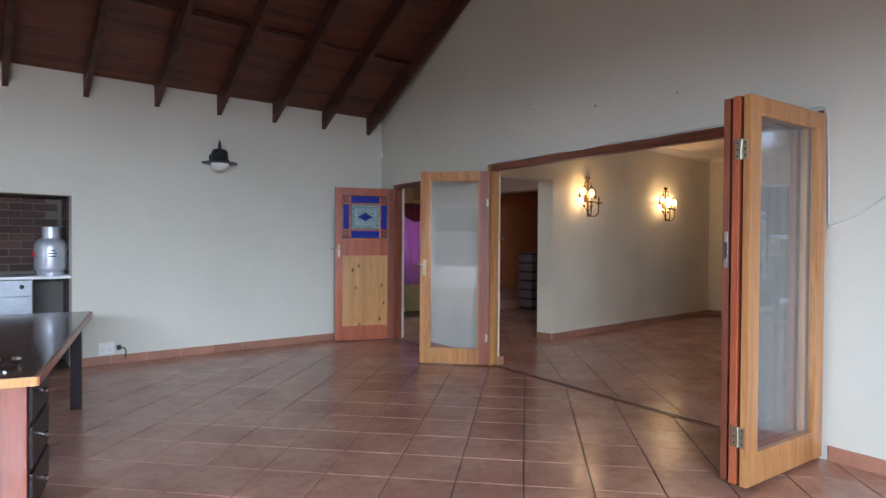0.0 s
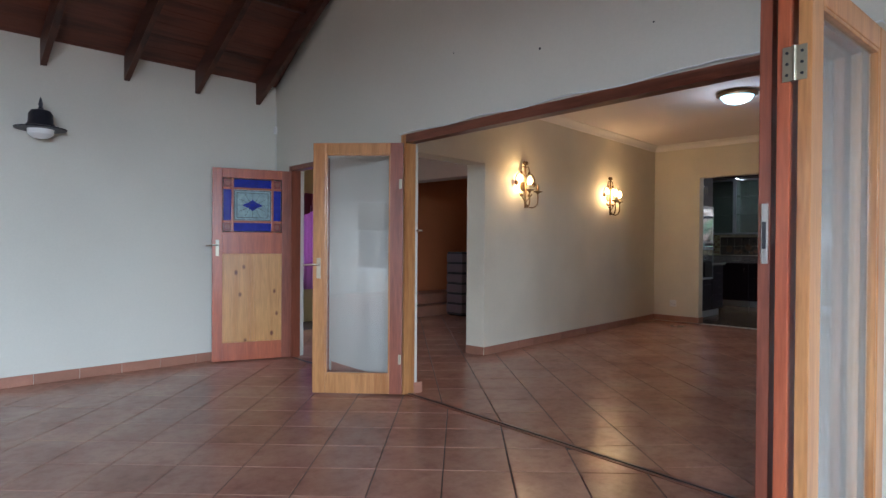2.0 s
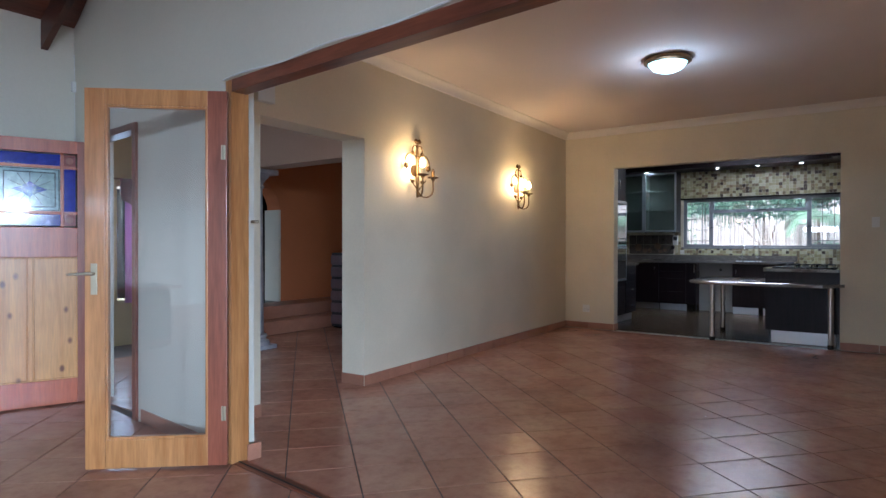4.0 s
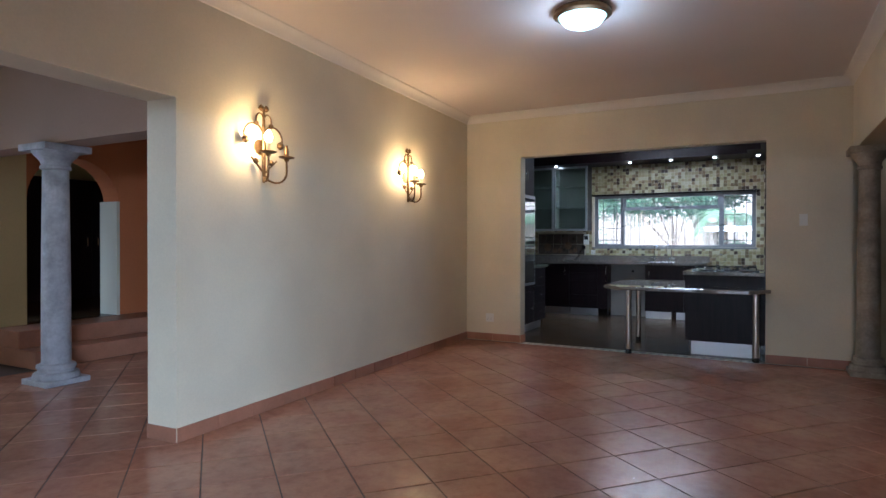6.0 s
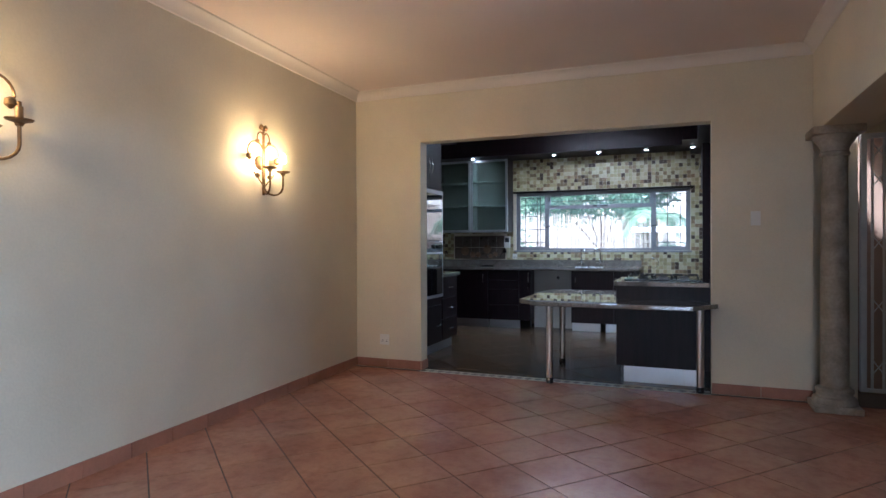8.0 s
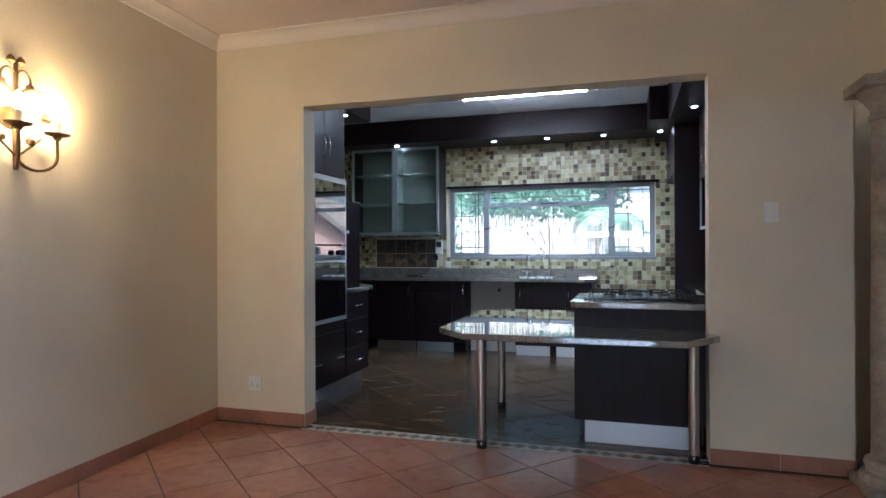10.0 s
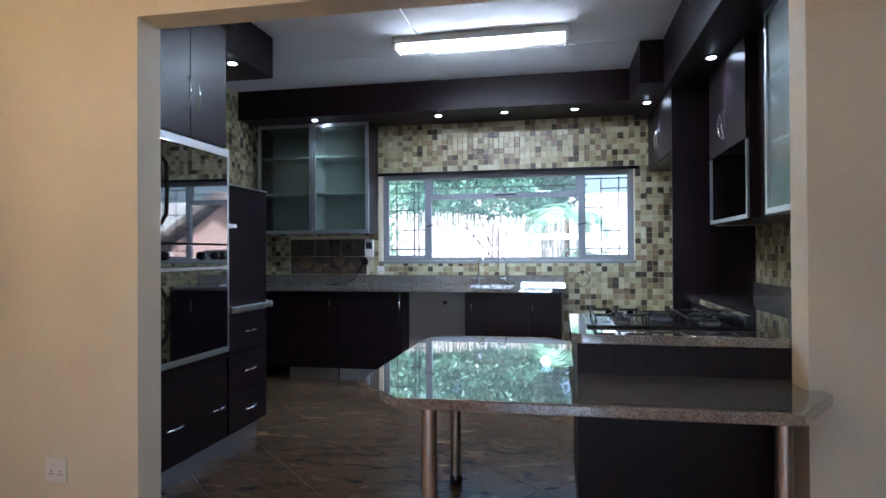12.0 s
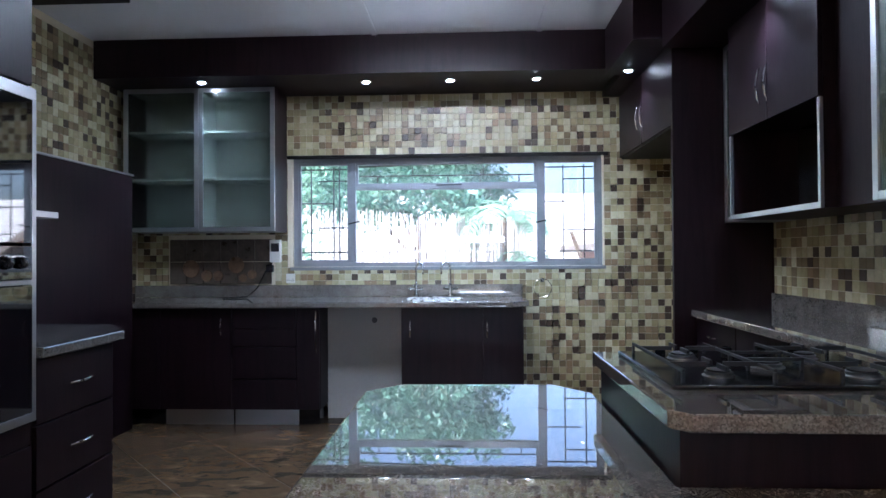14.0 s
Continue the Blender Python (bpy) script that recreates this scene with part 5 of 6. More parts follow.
boxpart("case", t, (WX - 0.05, 6.36, 1.21), (WX - 0.006, 6.46, 1.40), WHITEPLASTIC, 0.01)
boxpart("keypad", t, (WX - 0.053, 6.375, 1.30), (WX - 0.049, 6.445, 1.37), LEAD, 0.001)
boxpart("plug", t, (WX - 0.045, 6.43, 1.13), (WX - 0.008, 6.49, 1.19), BLACK, 0.006)
part("lead", sweep(B(), [(WX - 0.03, 6.44, 1.21), (WX - 0.05, 6.50, 1.12), (WX - 0.06, 6.56, 1.0), (WX - 0.14, 6.62, 0.93), (WX - 0.2, 6.8, 0.926)], 0.005, 8), BLACK, t, "black lead", True)
socket(WX - 0.006, 6.285, 1.075, "x", -1, 0.08, 0.08, "white single wall socket on mosaic")


def glass_cabinet(name, x, y0, y1, z0, z1, shelves, label):
    """A wall cabinet on the window wall with two aluminium-framed frosted doors."""
    t = thing(name, label, "cabinet", ((x + WX) / 2, (y0 + y1) / 2, z0))
    xb = WX - 0.012
    boxpart("side_panel", t, (x + 0.022, y0, z0), (xb, y0 + 0.018, z1), WENGE, 0.001)
    boxpart("side_panel", t, (x + 0.022, y1 - 0.018, z0), (xb, y1, z1), WENGE, 0.001)
    boxpart("top_panel", t, (x + 0.022, y0 + .018, z1 - 0.018), (xb, y1 - .018, z1), GREYPANEL, 0.001)
    boxpart("bottom_panel", t, (x + 0.022, y0 + .018, z0), (xb, y1 - .018, z0 + 0.018), GREYPANEL, 0.001)
    boxpart("back_panel", t, (xb - 0.01, y0 + .018, z0 + .018), (xb, y1 - .018, z1 - .018), GREYPANEL, 0)
    ym = (y0 + y1) / 2
    boxpart("divider", t, (x + 0.03, ym - 0.009, z0 + .018), (xb - 0.01, ym + 0.009, z1 - .018), WHITEPAINT, 0)
    for z in shelves:
        boxpart("shelf", t, (x + 0.04, y0 + .018, z), (xb - .012, y1 - .018, z + 0.016), GREYPANEL, 0.001)
    for a, b in ((y0, ym - 0.002), (ym + 0.002, y1)):
        d = boxpart("door_frame", t, (x, a, z0), (x + 0.02, a + 0.035, z1), ALU, 0.002, "satin aluminium door frame")
        for q, r in (((b - 0.035, z0), (b, z1)), ((a + .035, z0), (b - .035, z0 + .035)), ((a + .035, z1 - .035), (b - .035, z1))):
            boxpart("frame_bar", d, (x, q[0], q[1]), (x + 0.02, r[0], r[1]), ALU, 0.002)
        pane = boxpart("pane", d, (x + 0.007, a + .03, z0 + .03), (x + 0.012, b - .03, z1 - .03), FROST, 0, "frosted glass pane")
        pane.visible_shadow = False


glass_cabinet("glass_cabinet", 16.12, 6.315, 7.57, 1.46, 2.60, (1.87, 2.25), "wall cabinet with frosted glass doors in aluminium frames")

# decorative picture panel below the glass cabinet
t = thing("picture_tiles", "dark tile mural of fruit above the worktop", "tile mural", (WX - 0.01, 6.95, 1.03))
for i in range(6):
    for j in range(2):
        boxpart("tile", t, (WX - 0.022, 6.45 + 0.15 * i, 1.03 + 0.19 * j), (WX - 0.01, 6.596 + 0.15 * i, 1.216 + 0.19 * j), MURAL, 0.002)
for y, z, r, h in ((7.16, 1.16, 0.075, 0.11), (7.02, 1.10, 0.05, 0.06), (6.92, 1.10, 0.045, 0.06), (6.76, 1.19, 0.07, 0.10), (6.62, 1.11, 0.04, 0.045), (6.70, 1.08, 0.035, 0.035)):
    part("fruit_shape", lathe(B(), (WX - 0.022, y, z), [(r, 0), (r * 0.95, -0.004), (r * 0.3, -0.006)], 20, "x"), FRUIT, t)


# window
t = thing("window_3", "wide steel kitchen window, frames toned grey as if backlit, with burglar bars", "window", (WX + 0.05, 4.93, 1.17), kind="structure")
wy = (3.60, 4.13, 5.75, 6.27)
def wf(name, y0, y1, z0, z1, th=0.02, mat=BACKLIT_PAINT, lab=""):
    return boxpart(name, t, (WX + 0.06 - th, y0, z0), (WX + 0.06 + th, y1, z1), mat, 0.003, lab)
wf("window_frame", 3.60, 3.64, 1.17, 2.09)
wf("window_frame", 6.23, 6.27, 1.17, 2.09)
wf("window_frame", 3.64, 6.23, 1.17, 1.205)
wf("window_frame", 3.64, 6.23, 2.05, 2.09)
wf("mullion", 4.105, 4.155, 1.205, 2.05, 0.022)
wf("mullion", 5.725, 5.775, 1.205, 2.05, 0.022)
wf("transom", 4.155, 5.725, 1.815, 1.85, 0.02)
for y0, y1, z0, z1 in ((3.64, 4.105, 1.205, 2.05), (5.775, 6.23, 1.205, 2.05), (4.155, 5.725, 1.85, 2.05), (4.155, 5.725, 1.205, 1.815)):
    bm = B()
    s = 0.022
    if not (y0 == 4.155 and z0 == 1.205):
        box(bm, (WX + 0.045, y0, z0), (WX + 0.075, y0 + s, z1), 0.002)
        box(bm, (WX + 0.045, y1 - s, z0), (WX + 0.075, y1, z1), 0.002)
        box(bm, (WX + 0.045, y0 + s, z0), (WX + 0.075, y1 - s, z0 + s), 0.002)
        box(bm, (WX + 0.045, y0 + s, z1 - s), (WX + 0.075, y1 - s, z1), 0.002)
        part("sash", bm, BACKLIT_PAINT, t)
    p = wf("pane", y0 + 0.005, y1 - 0.005, z0 + 0.005, z1 - 0.005, 0.002, DUSTY_HAZED, "clear glass pane under a film of dirt and painted bright haze")
    p.visible_shadow = False
bm = B()
BX = WX + 0.10
for y in (3.74, 3.92, 6.13, 5.93, 5.88):
    sweep(bm, [(BX, y, 1.2), (BX, y, 2.02)], 0.0065, 6)
for y0, y1, zs in ((3.62, 4.12, (1.29, 1.47, 1.71, 1.90, 2.00)), (5.76, 6.25, (1.29, 1.5, 1.71, 1.90, 2.00))):
    for i, z in enumerate(zs):
        a, b = (y0, y1) if i in (0, 4) else ((y0, (y0 + y1) / 2 + 0.06) if i % 2 else ((y0 + y1) / 2 - 0.08, y1))
        sweep(bm, [(BX, a, z), (BX, b, z)], 0.0065, 6)
sweep(bm, [(BX, 4.16, 1.94), (BX, 5.72, 1.94)], 0.0065, 6)
sweep(bm, [(BX, 4.16, 2.06), (BX, 5.72, 2.02)], 0.0065, 6)
for i in range(5):
    y = 4.30 + 0.31 * i
    sweep(bm, [(BX, y, 1.94 if i % 2 else 1.86), (BX, y, 2.02 if i % 2 else 1.94)], 0.0065, 6)
part("burglar_bars", bm, IRON, t, "thin dark burglar bars")
for y, z, d in ((4.16, 1.53, 1), (5.78, 1.53, -1)):
    part("window_catch", sweep(B(), [(WX + 0.03, y, z), (WX + 0.015, y, z), (WX + 0.012, y - 0.09, z + 0.02)], 0.006, 8), LEAD, t, "", True)
part("window_stay", sweep(B(), [(WX + 0.03, 4.80, 1.86), (WX + 0.02, 4.80, 1.855), (WX + 0.012, 5.02, 1.85)], 0.007, 8), LEAD, t, "", True)
boxpart("window_sill", t, (WX - 0.012, 3.58, 1.14), (WX + 0.10, 6.29, 1.168), BACKLIT_PAINT, 0.004, "pale grey window sill")
boxpart("blind_rail", t, (WX - 0.03, 3.56, 2.075), (WX + 0.0, 6.31, 2.105), BLACK, 0.004, "dark blind rail")

# soffits with downlights
def soffit(name, a, b, label):
    t = thing(name, label, "bulkhead", ((a[0] + b[0]) / 2, (a[1] + b[1]) / 2, a[2]), kind="structure")
    boxpart("casing", t, a, b, WENGE, 0.003)


soffit("bulkhead_window", (15.85, 3.60, 2.61), (WX, 7.65, KCEIL), "dark wenge bulkhead above the window")
soffit("bulkhead_corner", (15.096, 2.86, 2.56), (15.848, 3.71, KCEIL), "dark wenge bulkhead above the corner cabinet")
soffit("bulkhead_corner_end", (15.85, 2.86, 2.56), (WX, 3.598, KCEIL), "dark wenge bulkhead end beside the window")
soffit("bulkhead_south", (12.653, 2.86, 2.50), (15.094, 3.53, KCEIL), "dark wenge bulkhead above the wall cabinets")
soffit("bulkhead_oven", (12.785, 6.36, 2.64), (13.569, 7.05, KCEIL), "dark wenge bulkhead above the oven tower")
soffit("bulkhead_north", (13.579, 6.56, 2.59), (14.465, 7.65, KCEIL), "dark wenge bulkhead beside the oven tower")


def downlight(x, y, z, power):
    t = thing("downlight", "small chrome recessed downlight, lit", "downlight", (x, y, z - 0.012), 0, "kitchen downlights")
    part("bezel", lathe(B(), (x, y, z - 0.008), [(0.028, 0.006), (0.044, 0.007), (0.046, 0.002), (0.036, -0.002), (0.028, 0.0)], 24), CHROME, t, "", True)
    part("lens", lathe(B(), (x, y, z - 0.0135), [(0.022, 0), (0.026, 0.003), (0.027, 0.005)], 20), SPOT, t, "lit lens", True)
    lamp("downlight_lamp", "SPOT", look((x, y, z - 0.022), (x, y, 0)), power, COOL, spot=96, radius=0.025)


for x, y, z in ((15.98, 6.85, 2.61), (16.05, 5.55, 2.61), (16.05, 4.88, 2.61), (16.05, 4.20, 2.61), (15.72, 3.57, 2.56), (14.302, 3.36, 2.50), (14.037, 6.66, 2.59)):
    downlight(x, y, z, 5 if x == 14.037 else 8 if y < 4 else 14)

t = thing("fluorescent_light", "lit fluorescent batten with a clear prismatic cover", "ceiling light", (14.709, 4.95, 2.80))
boxpart("batten", t, (14.628, 4.27, 2.845), (14.791, 5.63, KCEIL), WHITEPAINT, 0.004)
part("tube", sweep(B(), [(14.668, 4.32, 2.825), (14.668, 5.58, 2.825)], 0.016, 12), TUBE, t, "lit tube", True)
part("tube", sweep(B(), [(14.75, 4.32, 2.825), (14.75, 5.58, 2.825)], 0.016, 12), TUBE, t, "lit tube", True)
for y in (4.27, 5.60):
    boxpart("end_cap", t, (14.623, y, 2.80), (14.796, y + 0.03, 2.85), WHITEPLASTIC, 0.004)
lamp("fluorescent_lamp", "AREA", look((14.709, 4.95, 2.795), (14.709, 4.95, 0)), 6, COOL, size=0.14, size_y=1.25)

# oven tower
OY = 6.42
t = thing("oven_tower", "tall wenge oven housing with drawers and doors", "cabinet", (13.172, 6.7, 0))
boxpart("body", t, (12.796, OY + 0.02, 0.12), (13.554, 7.04, 2.635), WENGE, 0.002)
boxpart("side_trim", t, (13.554, OY + 0.02, 0.9), (13.564, 7.04, 2.635), ALU, 0.001, "silver-grey side panel")
boxpart("kickboard", t, (12.796, OY + 0.07, 0.0), (13.579, OY + 0.085, 0.12), ALU, 0.001, "silver kickboard")
boxpart("plinth", t, (12.796, OY + 0.09, 0.0), (13.554, 7.04, 0.12), BLACK, 0)
d = front(t, "drawer", (12.801, OY, 0.13), (13.549, OY + 0.018, 0.56), "deep drawer front")
bow(d, (12.938, OY, 0.33), (13.081, OY, 0.33), (0, -0.03, 0))
bow(d, (13.366, OY, 0.33), (13.508, OY, 0.33), (0, -0.03, 0))
front(t, "filler", (12.801, OY + 0.004, 0.565), (13.549, OY + 0.018, 0.645))
for a, b, hx in ((12.801, 13.172, 13.131), (13.177, 13.549, 13.218)):
    d = front(t, "door", (a, OY, 1.90), (b, OY + 0.018, 2.63))
    bow(d, (hx, OY, 2.06), (hx, OY, 2.22), (0, -0.03, 0))
t = thing("built_in_oven", "black glass double oven with silver trim", "oven", (13.172, OY, 0.65))
boxpart("lower_door", t, (12.831, OY - 0.022, 0.69), (13.523, OY + 0.018, 1.155), BLACKGLASS, 0.002)
boxpart("control_panel", t, (12.831, OY - 0.022, 1.18), (13.523, OY + 0.018, 1.30), BLACKGLASS, 0.002)
boxpart("upper_door", t, (12.831, OY - 0.022, 1.31), (13.523, OY + 0.018, 1.84), BLACKGLASS, 0.002)
boxpart("trim_strip", t, (12.831, OY - 0.024, 1.159), (13.523, OY + 0.01, 1.176), ALU, 0.001)
for a, b in (((12.806, 0.655), (13.549, 0.688)), ((12.806, 1.842), (13.549, 1.885)), ((12.806, 0.688), (12.829, 1.842)), ((13.525, 0.688), (13.549, 1.842))):
    boxpart("silver_trim", t, (a[0], OY - 0.018, a[1]), (b[0], OY + 0.018, b[1]), ALU, 0.002, "silver edge trim")
for x in (12.908, 13.243, 13.386, 13.457):
    part("knob", lathe(B(), (x, OY - 0.022, 1.24), [(0.02, 0), (0.024, -0.004), (0.019, -0.022), (0.012, -0.024)], 18, "y"), BLACK, t, "", True)
for z0, z1 in ((0.78, 1.08), (1.40, 1.76)):
    part("bow_handle", sweep(B(), [(12.872, OY - 0.022, z0), (12.872, OY - 0.06, z0 + 0.05), (12.872, OY - 0.065, (z0 + z1) / 2), (12.872, OY - 0.06, z1 - 0.05), (12.872, OY - 0.022, z1)], 0.011, 10), BLACK, t, "", True)

t = thing("drawer_cabinet", "dark wenge base cabinet with three drawers", "cabinet", (13.854, 6.7, 0))
part("body", prism(B(), [(13.569, OY + 0.02), (14.078, OY + 0.02), (14.322, OY + 0.25), (14.322, 7.05), (13.569, 7.05)], 0.12, 0.878, 0.002), WENGE, t)
for z0, z1 in ((0.13, 0.37), (0.38, 0.62), (0.63, 0.872)):
    d = front(t, "drawer", (13.574, OY, z0), (14.073, OY + 0.018, z1))
    zz = (z0 + z1) / 2
    bow(d, (13.752, OY, zz), (13.895, OY, zz), (0, -0.03, 0))
part("kickboard", prism(B(), [(13.579, OY + 0.07), (14.058, OY + 0.07), (14.282, OY + 0.28), (14.271, OY + 0.29), (14.047, OY + 0.085), (13.579, OY + 0.085)], 0.0, 0.12), ALU, t, "silver kickboard")
t = thing("side_worktop", "small granite worktop beside the oven tower", "worktop", (13.905, 6.7, 0.88))
part("slab", prism(B(), [(13.569, OY - 0.03), (14.119, OY - 0.03), (14.383, OY + 0.20), (14.383, 7.05), (13.569, 7.05)], 0.88, 0.92, 0.005), GRANITE, t)
t = thing("tall_cabinet", "dark tall cabinet in the kitchen corner", "cabinet", (15.177, 7.4, 0))
boxpart("body", t, (14.587, 7.30, 0.0), (15.78, 7.64, 1.86), WENGE, 0.003)
boxpart("top_edge", t, (14.587, 7.285, 1.86), (15.78, 7.64, 1.872), ALU, 0.002, "silver top edge")
t = thing("wall_shelf", "small silver-edged shelf beside the oven tower", "shelf", (13.701, 6.8, 1.4))
boxpart("board", t, (13.569, 6.50, 1.42), (13.813, 7.04, 1.445), ALU, 0.002)

# south side: worktop, wall units and the tall panel
t = thing("fridge_end_board", "tall dark wenge end panel", "panel", (15.137, 3.15, 0))
boxpart("board", t, (15.106, 2.86, 0.0), (15.137, 3.47, 2.555), WENGE, 0.002)
t = thing("corner_wall_cabinet", "dark wenge two-door cabinet beside the window", "cabinet", (15.8, 3.15, 2.04))
boxpart("body", t, (15.142, 2.86, 2.04), (WX - 0.01, 3.44, 2.555), WENGE, 0.002)
for a, b, hx in ((15.147, 15.80, 15.75), (15.81, 16.45, 15.86)):
    d = front(t, "door", (a, 3.442, 2.05), (b, 3.46, 2.55))
    bow(d, (hx, 3.46, 2.16), (hx, 3.46, 2.32), (0, 0.03, 0))
t = thing("south_base_cabinet", "dark wenge base cabinets under the side worktop", "cabinet", (14.261, 3.1, 0))
boxpart("body", t, (13.488, 2.86, 0.12), (15.101, 3.32, 0.878), WENGE, 0.002)
boxpart("plinth", t, (13.488, 2.86, 0.0), (15.101, 3.27, 0.12), BLACK, 0)
for i, (a, b) in enumerate(((13.498, 14.017), (14.027, 14.546), (14.556, 15.096))):
    d = front(t, "drawer", (a, 3.322, 0.70), (b, 3.34, 0.872))
    bow(d, ((a + b) / 2 - 0.06, 3.34, 0.79), ((a + b) / 2 + 0.06, 3.34, 0.79), (0, 0.03, 0))
    d = front(t, "door", (a, 3.322, 0.13), (b, 3.34, 0.69))
    bow(d, (b - 0.06, 3.34, 0.52), (b - 0.06, 3.34, 0.64), (0, 0.03, 0))
t = thing("island_worktop", "polished granite worktop round the hob", "worktop", (13.447, 3.6, 0.88))
part("slab", prism(B(), [(12.653, 2.86), (15.101, 2.86), (15.101, 3.37), (13.467, 3.37), (13.467, 4.31), (12.663, 4.31), (12.622, 4.27), (12.622, 3.48), (12.653, 3.48)], 0.88, 0.92, 0.005), GRANITE, t)
boxpart("upstand", t, (12.663, 2.862, 0.921), (15.096, 2.885, 1.02), GRANITE, 0.002, "granite upstand")
boxpart("end_upstand", t, (12.648, 3.36, 0.921), (12.673, 3.47, 1.06), GRANITE, 0.004, "granite end piece")
t = thing("hob_cabinet", "dark wenge island cabinet below the hob", "cabinet", (13.04, 3.8, 0))
boxpart("body", t, (12.658, 3.38, 0.15), (13.447, 4.285, 0.879), WENGE, 0.003)
boxpart("kickboard", t, (12.694, 3.52, 0.0), (12.709, 4.22, 0.15), KICK, 0.001, "brushed steel kickboard")
boxpart("plinth", t, (12.711, 3.40, 0.0), (13.427, 4.25, 0.15), BLACK, 0)
part("screw_cap", lathe(B(), (12.658, 4.20, 0.68), [(0.008, 0), (0.006, -0.004)], 10, "x"), CHROME, t)

# breakfast bar
t = thing("breakfast_bar", "L-shaped polished granite breakfast bar on steel legs", "table", (12.633, 4.5, 0))
poly = [(12.10, 3.62), (12.40, 3.42), (12.455, 3.42), (12.47, 3.48), (12.653, 3.48), (12.653, 4.293), (13.55, 4.293), (13.70, 4.42), (13.70, 5.01), (13.57, 5.14), (12.34, 5.14), (12.10, 4.92)]
part("tabletop", prism(B(), poly, 0.722, 0.76, 0.006), GRANITE, t)
for x, y in ((12.378, 4.86), (13.396, 4.93), (12.46, 3.56)):
    leg = part("leg", lathe(B(), (x, y, 0.05), [(0.031, 0), (0.031, 0.67)], 28), STEEL, t, "brushed steel leg", True)
    part("foot", lathe(B(), (x, y, 0), [(0.034, 0), (0.034, 0.045), (0.031, 0.05)], 28), BLACK, leg, "black foot ring", True)
    part("top_flange", lathe(B(), (x, y, 0.705), [(0.032, 0), (0.05, 0.01), (0.05, 0.0165)], 28), STEEL, leg, "", True)


def hob():
    """A black gas hob: plate, five burners, two low cast iron supports with fingers, and a row of knobs."""
    x0, x1, y0, y1, z = 12.857, 13.41, 3.53, 4.235, 0.9215
    t = thing("gas_hob", "glossy black gas hob with low cast iron supports", "hob", (13.13, 3.88, z))
    boxpart("plate", t, (x0, y0, z), (x1, y1, z + 0.010), BLACK, 0.004, "glossy black hob plate")
    zz = z + 0.010
    for bx, by, r in ((12.98, 3.69, 0.046), (12.98, 4.07, 0.040), (13.26, 3.69, 0.036), (13.26, 4.07, 0.044), (13.12, 3.88, 0.052)):
        b = part("burner", lathe(B(), (bx, by, zz), [(r * 1.05, 0), (r * 1.05, 0.002), (r * 0.86, 0.004), (r * 0.9, 0.012), (r * 0.7, 0.014)], 28), BURNER, t, "dull aluminium burner ring", True)
        part("burner_cap", lathe(B(), (bx, by, zz + 0.014), [(r * 0.78, 0), (r * 0.78, 0.004), (r * 0.6, 0.006)], 28), IRON, b, "", True)
    h0, h1 = zz + 0.026, zz + 0.035
    for sy0, sy1 in ((3.56, 3.80), (3.96, 4.20)):
        ym = (sy0 + sy1) / 2
        bm = B()
        for y in (sy0, sy1 - 0.008):
            box(bm, (12.885, y, h0), (13.36, y + 0.008, h1), 0.002)
            for x in (12.885, 13.352):
                box(bm, (x, y, zz), (x + 0.008, y + 0.008, h0))
        for cx in (12.98, 13.26):
            for s in (-1, 1):
                a, b = sorted((cx + s * 0.022, cx + s * 0.085))
                box(bm, (a, ym - 0.004, h0), (b, ym + 0.004, h1 + 0.003), 0.001)
                a, b = sorted((ym + s * 0.022, ym + s * 0.118))
                box(bm, (cx - 0.004, a, h0), (cx + 0.004, b, h1 + 0.003), 0.001)
        part("pan_support", bm, IRON, t, "cast iron pan support")
    for s in (-1, 1):
        bm = box(B(), (13.12 + s * 0.06 - 0.004, 3.80, h0), (13.12 + s * 0.06 + 0.004, 3.96, h1), 0.001)
        for y in (3.802, 3.95):
            box(bm, (13.12 + s * 0.06 - 0.004, y, zz), (13.12 + s * 0.06 + 0.004, y + 0.008, h0))
        part("middle_support", bm, IRON, t, "cast iron centre support")
    for i in range(5):
        part("knob", lathe(B(), (13.382, 3.66 + 0.11 * i, zz), [(0.017, 0), (0.017, 0.016), (0.013, 0.019)], 16), BLACK, t, "", True)


hob()


def wall_unit(name, x0, x1, yf, z0, z1, label):
    t = thing(name, label, "cabinet", ((x0 + x1) / 2, 3.05, z0))
    return t


t = wall_unit("microwave_cabinet", 13.895, 14.77, 3.27, 1.44, 2.495, "wenge wall unit with open black microwave space")
for a, b in (((13.895, 2.86, 1.44), (13.915, 3.25, 2.495)), ((14.75, 2.86, 1.44), (14.77, 3.25, 2.495)), ((13.915, 2.86, 1.93), (14.75, 3.25, 1.95)), ((13.915, 2.86, 2.475), (14.75, 3.25, 2.495)), ((13.915, 2.86, 1.44), (14.75, 3.25, 1.46)), ((13.915, 2.86, 1.46), (14.75, 2.88, 2.475))):
    boxpart("side_panel" if a[2] < 1.45 and b[2] > 2.4 else "shelf_panel", t, a, b, WENGE, 0.001)
for a, b, hx in ((13.9, 14.329, 14.292), (14.336, 14.765, 14.373)):
    d = front(t, "door", (a, 3.252, 1.90), (b, 3.27, 2.49))
    bow(d, (hx, 3.27, 1.98), (hx, 3.27, 2.15), (0, 0.035, 0))
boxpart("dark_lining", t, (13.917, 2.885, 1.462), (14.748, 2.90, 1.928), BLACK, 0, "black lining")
boxpart("edge_trim", t, (13.895, 3.252, 1.44), (14.77, 3.268, 1.465), ALU, 0.001, "silver edge trim")
